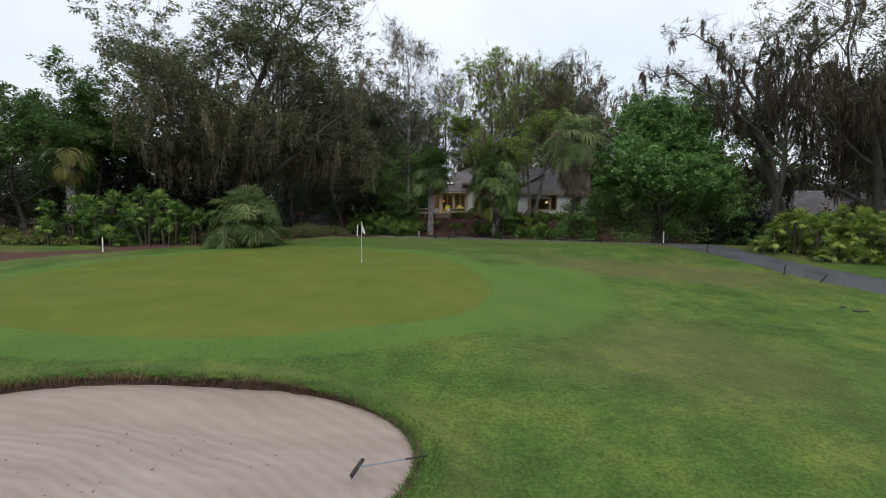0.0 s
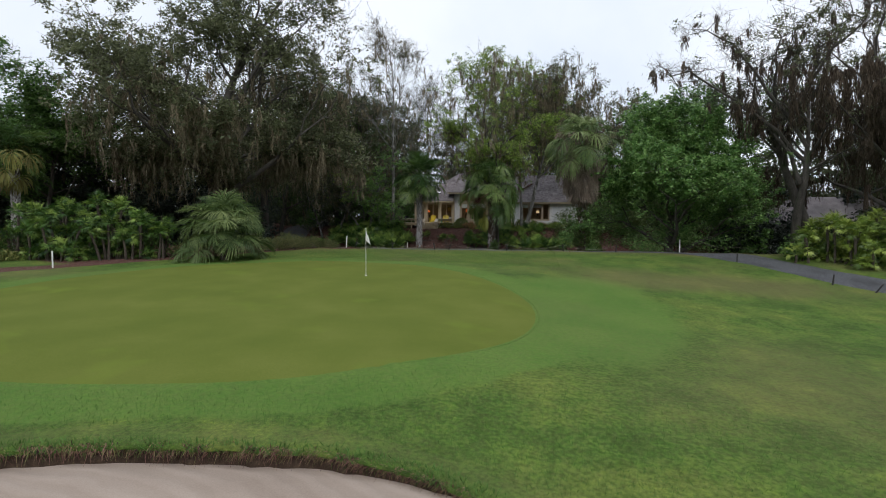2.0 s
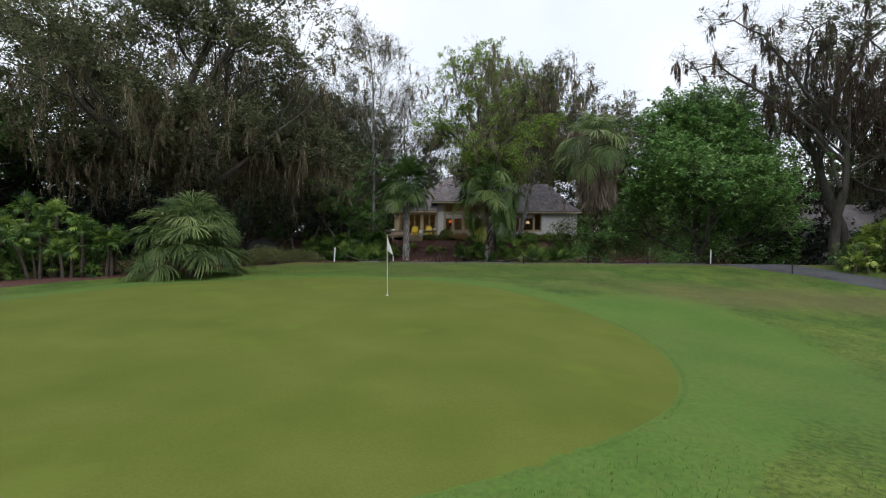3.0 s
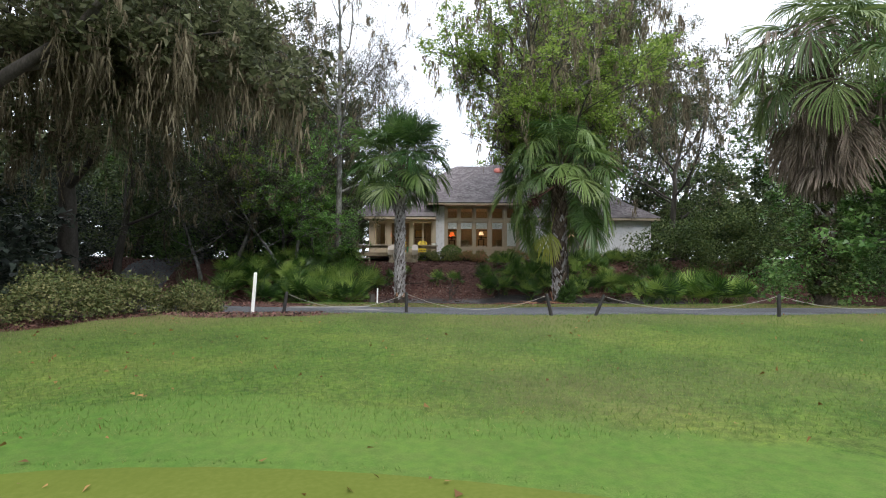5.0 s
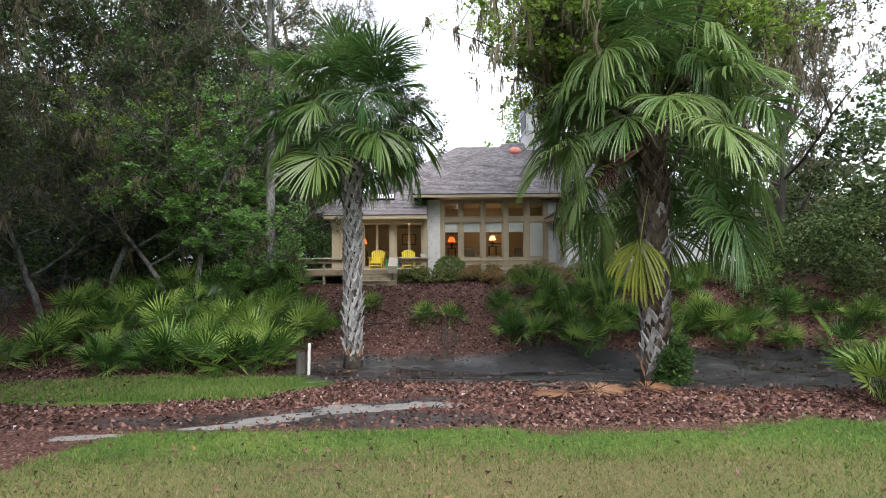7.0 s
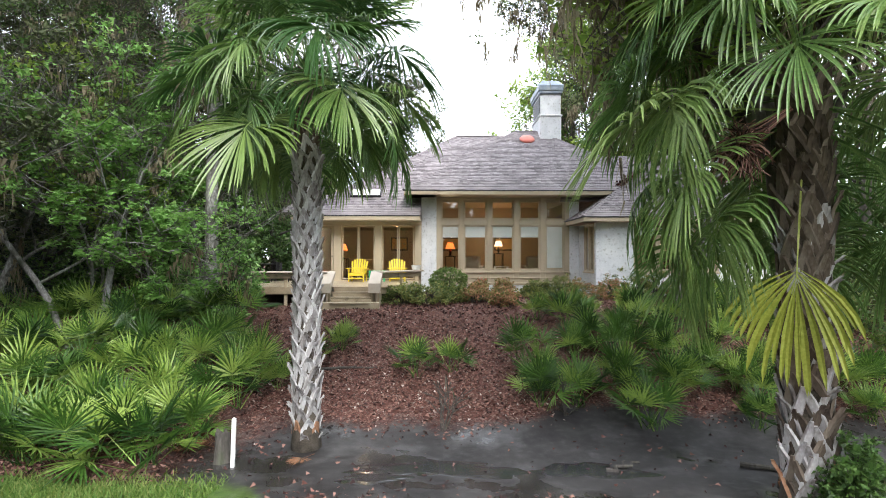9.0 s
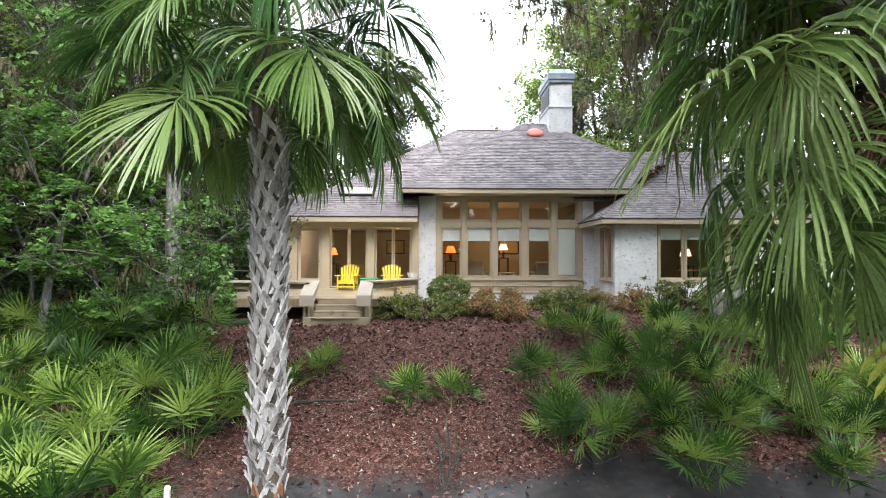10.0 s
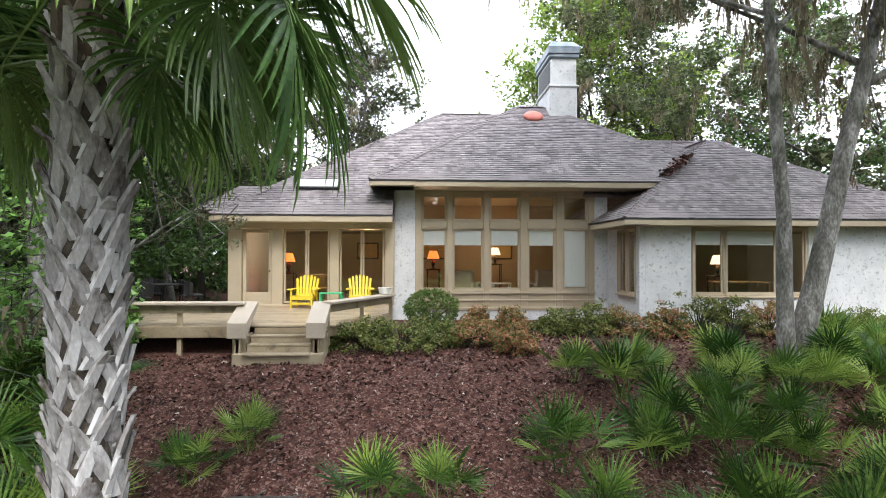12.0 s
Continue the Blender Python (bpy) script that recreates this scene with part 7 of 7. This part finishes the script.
pot = thing("planter", "small white planter on the deck rail", "planter", (-0.98, -2.95, 0.5))
part("pot", Build().lathe([(0.11, 0.0), (0.15, 0.02), (0.18, 0.16), (0.19, 0.17), (0.17, 0.17), (0.15, 0.12)], 18), WHITE_PAINT, pot)


def patio_chair(x, y, turn):
    t = thing("patio_chair", "dark woven patio chair on the deck", "chair", (x, y, -0.012), "patio chairs")
    part("seat", Build().box(-0.27, 0.27, -0.27, 0.27, 0.38, 0.44, 0.025), DARK_METAL, t)
    for i in range(9):
        a = radians(-80 + i * 20)
        part("back_slat", Build().box(-0.05, 0.05, -0.012, 0.012, 0.42, 0.86 - 0.1 * abs(i - 4) / 4, 0.008, Matrix.Rotation(a, 4, "Z") @ Matrix.Translation((0, 0.3, 0))), DARK_METAL, t)
    for sx in (-1, 1):
        for sy in (-1, 1):
            part("leg", Build().tube([(sx * 0.24, sy * 0.24, 0.4), (sx * 0.27, sy * 0.27, 0)], [0.018, 0.014], 8), DARK_METAL, t)
    t.rotation_euler = (0, 0, radians(turn))


for x, y, turn in ((-7.3, -2.6, 200), (-6.4, -1.6, 120), (-7.6, -1.3, 30)):
    patio_chair(x, y, turn)
t = thing("patio_table", "round dark metal patio table on the deck", "table", (-7.0, -1.9, -0.012))
part("tabletop", Build().lathe([(0.0, 0.70), (0.52, 0.70), (0.54, 0.715), (0.52, 0.73), (0.0, 0.73)], 28), DARK_METAL, t)
part("pedestal", Build().lathe([(0.28, 0.0), (0.26, 0.03), (0.05, 0.08), (0.04, 0.6), (0.12, 0.7)], 16), DARK_METAL, t)

# ---- far things across the course ----
neighbour = thing("neighbour_house", "low grey house with a hip roof among the trees", "house", (35.5, -13, zl(35.5, -13) + 0.5))
part("wall", Build().box(-6, 6, -3, 4, -0.8, 2.5, 0.02), STUCCO, neighbour)
for x in (-3.5, 0.2, 3.4):
    w = part("window", Build().box(x - 0.7, x + 0.7, -3.05, -2.98, 0.8, 2.0, 0.01), TAN_TRIM, neighbour)
    part("pane", Build().box(x - 0.62, x + 0.62, -3.065, -3.05, 0.88, 1.92), DARK_METAL, w)
part("roof", Build().add([(-6.7, -3.7, 2.45), (6.7, -3.7, 2.45), (6.7, 4.7, 2.45), (-6.7, 4.7, 2.45), (-3.0, 0.5, 4.9), (3.0, 0.5, 4.9), (-6.7, -3.7, 2.3), (6.7, -3.7, 2.3), (6.7, 4.7, 2.3), (-6.7, 4.7, 2.3)], [(0, 1, 5, 4), (1, 2, 5), (2, 3, 4, 5), (3, 0, 4), (0, 6, 7, 1), (1, 7, 8, 2), (2, 8, 9, 3), (3, 9, 6, 0), (9, 8, 7, 6)]), SHINGLE, neighbour)
seat = thing("garden_bench", "weathered white garden bench among low hedges", "bench", (-40.9, -26.3, zl(-40.9, -26.3)))
for i in range(4):
    part("seat_slat", Build().box(-0.6, 0.6, -0.25 + i * 0.13, -0.15 + i * 0.13, 0.42, 0.45, 0.005), WHITE_PAINT, seat)
    part("back_slat", Build().box(-0.6, 0.6, 0.27, 0.3, 0.52 + i * 0.12, 0.61 + i * 0.12, 0.005), WHITE_PAINT, seat)
for sx in (-0.55, 0.55):
    part("leg", Build().box(sx - 0.03, sx + 0.03, -0.25, -0.19, 0, 0.62, 0.006), WHITE_PAINT, seat)
    part("leg", Build().box(sx - 0.03, sx + 0.03, 0.22, 0.28, 0, 1.0, 0.006), WHITE_PAINT, seat)
    part("arm", Build().box(sx - 0.04, sx + 0.04, -0.28, 0.26, 0.62, 0.65, 0.006), WHITE_PAINT, seat)
seat.rotation_euler = (0, 0, radians(35))

# ---- rooms behind the glass ----
LAMP_ORANGE = glow("orange_lamp_shade", (1.0, 0.2, 0.04), 0.5)
LAMP_CREAM = glow("cream_lamp_shade", (1.0, 0.72, 0.42), 0.6)
UPHOLSTERY = shader("beige_upholstery", [(0.34, 0.27, 0.2), (0.46, 0.38, 0.29)], 3, 60, 0.95, 0.1)
DARK_WOOD = shader("dark_furniture_wood", [(0.03, 0.018, 0.012), (0.07, 0.045, 0.03)], 2, 30, 0.4, 0.05, stretch=(1, 6, 1))
LIGHT_WOOD = shader("light_furniture_wood", [(0.30, 0.20, 0.11), (0.4, 0.28, 0.16)], 2, 30, 0.45, 0.05, stretch=(1, 6, 1))


def table_lamp(x, y, z, shade, label, power):
    t = thing("table_lamp", label, "lamp", (x, y, z), "lamps")
    part("base", Build().lathe([(0.09, 0), (0.1, 0.02), (0.03, 0.05), (0.07, 0.16), (0.06, 0.26), (0.015, 0.34), (0.012, 0.42)], 16), DARK_METAL, t)
    part("shade", Build().lathe([(0.22, 0.36), (0.13, 0.64), (0.125, 0.64), (0.21, 0.36)], 22), shade, t)
    d = bpy.data.lights.new("lamp_bulb", "POINT")
    d.energy, d.color, d.shadow_soft_size = 1.7 * power, (1.0, 0.68, 0.4), 0.12
    ob = new("lamp_bulb", d)
    ob.location = (x, y - 0.02, z + 0.85)


def side_table(x, y, h=0.6, w=0.5):
    t = thing("end_table", "small dark wooden end table", "table", (x, y, -0.02), "end tables")
    part("tabletop", Build().box(-w / 2, w / 2, -w / 2, w / 2, h - 0.04, h, 0.01), DARK_WOOD, t)
    for sx in (-1, 1):
        for sy in (-1, 1):
            part("leg", Build().box(sx * (w / 2 - 0.04) - 0.02, sx * (w / 2 - 0.04) + 0.02, sy * (w / 2 - 0.04) - 0.02, sy * (w / 2 - 0.04) + 0.02, 0, h - 0.04, 0.005), DARK_WOOD, t)


def armchair(x, y, turn):
    t = thing("armchair", "beige upholstered armchair in the sitting room", "chair", (x, y, -0.02), "armchairs")
    part("seat", Build().box(-0.36, 0.36, -0.36, 0.32, 0.12, 0.46, 0.05), UPHOLSTERY, t)
    part("backrest", Build().box(-0.38, 0.38, 0.26, 0.46, 0.3, 1.05, 0.07), UPHOLSTERY, t)
    for s in (-1, 1):
        part("arm", Build().box(s * 0.42 - 0.1, s * 0.42 + 0.1, -0.36, 0.4, 0.1, 0.64, 0.06), UPHOLSTERY, t)
    t.rotation_euler = (0, 0, radians(turn))


side_table(0.43, 2.5, 1.05)
table_lamp(0.43, 2.5, 1.03, LAMP_ORANGE, "table lamp with a glowing orange shade", 8)
side_table(2.93, 4.5, 1.2)
table_lamp(2.93, 4.5, 1.18, LAMP_CREAM, "table lamp with a glowing cream shade", 8)
def ceiling_spot(x, y, z, power):
    t = thing("ceiling_light", "small round recessed ceiling light switched on", "ceiling light", (x, y, z), "ceiling lights")
    part("trim_ring", Build().lathe([(0.05, 0.0), (0.085, -0.004), (0.09, -0.014), (0.06, -0.016), (0.05, -0.01)], 20), WHITE_PAINT, t)
    part("lens", Build().lathe([(0.0, -0.012), (0.05, -0.012), (0.05, -0.008), (0.0, -0.008)], 16), LAMP_CREAM, t)
    d = bpy.data.lights.new("spot_bulb", "POINT")
    d.energy, d.color, d.shadow_soft_size = power, (1.0, 0.74, 0.46), 0.06
    new("spot_bulb", d).location = (x, y, z - 0.12)


ceiling_spot(-3.25, 0.9, 2.42, 16)
ceiling_spot(-1.9, 2.2, 2.42, 12)
small = thing("coffee_table", "small white side table in the sitting room", "table", (2.7, 1.4, -0.02))
part("tabletop", Build().box(-0.32, 0.32, -0.22, 0.22, 0.56, 0.6, 0.01), WHITE_PAINT, small)
for sx in (-1, 1):
    for sy in (-1, 1):
        part("leg", Build().box(sx * 0.28 - 0.02, sx * 0.28 + 0.02, sy * 0.18 - 0.02, sy * 0.18 + 0.02, 0, 0.56, 0.005), WHITE_PAINT, small)
armchair(1.5, 1.6, 160)
armchair(4.0, 1.7, 205)
side_table(-4.46, 1.6, 0.95)
table_lamp(-4.46, 1.6, 0.93, LAMP_ORANGE, "table lamp with a glowing orange shade", 0.8)
bench = thing("bench", "light wooden spindle-back bench in the sunroom", "bench", (-3.4, 1.4, -0.02))
part("seat", Build().box(-0.7, 0.7, -0.22, 0.22, 0.4, 0.45, 0.01), LIGHT_WOOD, bench)
part("top_rail", Build().box(-0.7, 0.7, 0.18, 0.22, 0.84, 0.9, 0.01), LIGHT_WOOD, bench)
for i in range(13):
    part("spindle", Build().tube([(-0.66 + i * 0.11, 0.2, 0.45), (-0.66 + i * 0.11, 0.2, 0.85)], 0.012, 6), LIGHT_WOOD, bench)
for sx in (-1, 1):
    for sy in (-1, 1):
        part("leg", Build().box(sx * 0.62 - 0.03, sx * 0.62 + 0.03, sy * 0.18 - 0.03, sy * 0.18 + 0.03, 0, 0.4, 0.006), LIGHT_WOOD, bench)
side_table(9.3, -0.25, 0.9, 0.5)
table_lamp(9.3, -0.25, 0.88, LAMP_CREAM, "table lamp with a glowing cream shade", 6)
desk = thing("writing_table", "light wooden writing table behind the wing window", "table", (9.5, -1.1, -0.02))
part("tabletop", Build().box(-0.8, 0.8, -0.35, 0.35, 0.72, 0.76, 0.01), LIGHT_WOOD, desk)
for sx in (-1, 1):
    for sy in (-1, 1):
        part("leg", Build().box(sx * 0.72 - 0.03, sx * 0.72 + 0.03, sy * 0.29 - 0.03, sy * 0.29 + 0.03, 0, 0.72, 0.006), LIGHT_WOOD, desk)
for x, w in ((-2.2, 0.9), (0.6, 1.1), (3.4, 1.0)):
    pic = thing("picture", "framed picture with plain warm colours on the wall", "picture", (x, 6.17, 1.7), "pictures")
    part("picture_frame", Build().box(-w / 2, w / 2, -0.03, 0.0, -0.35, 0.35, 0.01), DARK_WOOD, pic)
    part("canvas", Build().box(-w / 2 + 0.06, w / 2 - 0.06, -0.04, -0.03, -0.29, 0.29), shader("warm_canvas", [(0.35, 0.12, 0.05), (0.5, 0.3, 0.1), (0.2, 0.25, 0.2)], 3, 12, 0.8, 0.02), pic)


# ---- grass blades and fallen leaves ----
def blades(name, label, n, x0, x1, y0, y1, size, seed, keep, material=BLADE):
    rs = np.random.RandomState(seed)
    x, y = rs.uniform(x0, x1, n), rs.uniform(y0, y1, n)
    ok = keep(x, y, rs.uniform(0, 1, n))
    x, y = x[ok], y[ok]
    n = len(x)
    p = np.stack([x, y, land(x, y) - 0.005], -1)
    a = rs.uniform(0, 2 * np.pi, n)
    s = np.stack([np.cos(a), np.sin(a), np.zeros(n)], -1) * (size * 0.11)
    tip = p + np.stack([rs.normal(0, 0.5, n), rs.normal(0, 0.5, n), rs.uniform(0.5, 1.2, n)], -1) * size
    ob = part(name, quads_mesh(name, np.stack([p - s, p + s, tip], 1).reshape(-1, 3), material, 3))
    tagged(ob, label, "grass", kind="stuff")


def on_turf(x, y, u):
    return (u < zones(x, y)[0]) & (inside(x, y, GREEN) > 1.02) & (inside(x, y, BUNKER) > 1.0)


def fading(x, y, u):
    """Turf that thins out away from the bunker."""
    return (u < 1.15 - np.hypot((x - 5) / 11, (y + 60.5) / 5)) & (inside(x, y, GREEN) > 1.02) & (inside(x, y, BUNKER) > 1.0)


blades("grass_blades", "short green lawn grass before the path", 70000, -9, 10, -37, -28.85, 0.045, 501, on_turf)
blades("grass_blades", "dry tan verge grass beyond the path", 52000, -9, 13, -25.9, -22.2, 0.06, 502, lambda x, y, u: u < zones(x, y)[0], DRY_BLADE)
blades("grass_blades", "green verge grass beside the ditch", 28000, -9, 13, -22.6, -20.0, 0.07, 506, lambda x, y, u: u < zones(x, y)[0])
blades("grass_blades", "weedy grass under the palmettos", 25000, -11.5, -3.6, -18.2, -13.6, 0.12, 503, lambda x, y, u: u < zones(x, y)[0])
blades("grass_blades", "rough grass round the bunker", 80000, -7, 17, -66, -55, 0.055, 504, fading, FRINGE)
blades("grass_blades", "shaggy grass hanging over the bunker lip", 34000, -4, 10.5, -64, -59.8, 0.14, 505, lambda x, y, u: (inside(x, y, BUNKER) > 0.985) & (inside(x, y, BUNKER) < 1.09), FRINGE)


blades("grass_blades", "longer grass edging the putting green", 420000, -14.5, 9.5, -60, -36.5, 0.035, 507, lambda x, y, u: (inside(x, y, GREEN) > 0.998) & (inside(x, y, GREEN) < 1.006))


def lip_tufts(name, label, n, seed, material, length):
    """Ragged grass and roots that hang over the soil edge of the bunker."""
    rs = np.random.RandomState(seed)
    u = rs.uniform(-0.35, 3.5, n)
    thick_ = 0.5 + 0.5 * np.sin(u * 17 + 2 * np.sin(u * 41))
    u = u[rs.uniform(0, 1, n) < 0.35 + 0.65 * thick_]
    e = np.array([oval(k, **BUNKER) for k in u])
    inward = np.array([BUNKER["cx"], BUNKER["cy"]]) - e
    inward /= np.linalg.norm(inward, axis=1)[:, None]
    e = e - inward * rs.uniform(-0.02, 0.12, len(u))[:, None]
    p = np.column_stack([e, land(e[:, 0], e[:, 1]) + 0.03 + rs.normal(0, 0.02, len(u))])
    d = np.column_stack([inward * rs.uniform(0.1, 0.9, (len(u), 1)) + rs.normal(0, 0.4, (len(u), 2)), rs.normal(-0.55, 0.55, len(u))]) * (length * rs.uniform(0.4, 1.2, len(u)))[:, None]
    side = np.column_stack([-inward[:, 1], inward[:, 0], np.zeros(len(u))]) * 0.007
    ob = part(name, quads_mesh(name, np.stack([p - side, p + side, p + d], 1).reshape(-1, 3), material, 3))
    tagged(ob, label, "grass", kind="stuff")


lip_tufts("grass_blades", "dry brown grass and roots hanging over the bunker edge", 16000, 531, LITTER, 0.16)
lip_tufts("grass_blades", "ragged tan and green grass hanging over the bunker edge", 14000, 532, DRY_BLADE, 0.13)


def fallen(name, label, n, x0, x1, y0, y1, size, material, seed, keep, lift=0.012):
    rs = np.random.RandomState(seed)
    x, y = rs.uniform(x0, x1, n), rs.uniform(y0, y1, n)
    ok = keep(x, y, rs.uniform(0, 1, n))
    x, y = x[ok], y[ok]
    p = np.stack([x, y, land(x, y) + lift if lift is not None else np.full(len(x), -3.705)], -1)
    v = scatter_leaves(rs, p, 1, 0.008, size, 0.5, sides=3)
    ob = part(name, quads_mesh(name, v, material, 3))
    tagged(ob, label, "fallen leaves", kind="stuff")


fallen("fallen_leaves", "brown dead leaves covering the garden slope", 84000, -13, 15, -20.8, -2.9, 0.078, LITTER, 511, lambda x, y, u: (zones(x, y)[0] < 0.5) & (u > 0.97 * zones(x, y)[1]) & ~((x < -0.9) & (y > -5.3)), 0.02)
fallen("fallen_leaves", "bleached dead leaves scattered over the lower slope", 15000, -12, 14, -20.8, -3.5, 0.06, PALE_LITTER, 516, lambda x, y, u: (zones(x, y)[0] < 0.5) & (u < 0.25 + 0.75 * np.exp(-((y + 10.5) / 2.6) ** 2)) & (u > 0.8 * zones(x, y)[1]) & ~((x < -0.9) & (y > -5.5)), 0.03)
fallen("fallen_leaves", "scattered orange leaves on the lawn", 1500, -11, 12, -40, -20, 0.055, BRIGHT_LITTER, 512, lambda x, y, u: (zones(x, y)[0] > 0.5) & (u < 0.35 + 0.5 * (x < -3)), 0.03)
fallen("fallen_leaves", "dry leaves under the trees beside the path", 11000, -12, -3.5, -32, -24, 0.055, LITTER, 513, lambda x, y, u: zones(x, y)[0] < 0.6, 0.02)
# litter laid thick here, its dark colour also standing in for tree shade
fallen("fallen_leaves", "dead leaves drifted over the shaded drive", 16000, -22, -7, -25, -4, 0.07, LITTER, 517, lambda x, y, u: u < 0.8, 0.075)
fallen("fallen_leaves", "small dead leaves lying on the bunker sand", 90, -1.5, 8, -65, -61.3, 0.06, LITTER, 514, lambda x, y, u: inside(x, y, BUNKER) < 0.54, None)
fallen("fallen_leaves", "dead leaves blown onto the dry verge", 1800, -9, 6, -26, -20.6, 0.055, LITTER, 515, lambda x, y, u: u < 0.75 - 0.08 * (x + 4), 0.035)


def valley_leaves():
    """Dead leaves caught where the wing roof meets the great room roof."""
    rs = np.random.RandomState(520)
    n = 420
    x = rs.uniform(7.35, 8.7, n)
    z = 2.5 + 0.64 * (x - 5.25)
    y = (z - 3.72) / 0.68 - 1.1
    side_ = rs.normal(0, 0.16, n)
    p = np.stack([x - np.abs(side_) * (side_ > 0), y - np.abs(side_) * (side_ <= 0), z + 0.05 + rs.uniform(0, 0.07, n)], -1)
    p[:, 2] -= 0.1 * np.abs(side_)
    ob = part("fallen_leaves", quads_mesh("fallen_leaves", scatter_leaves(rs, p, 1, 0.01, 0.13, 0.4), LITTER))
    tagged(ob, "brown leaves caught in the roof valley", "fallen leaves", kind="stuff")


valley_leaves()
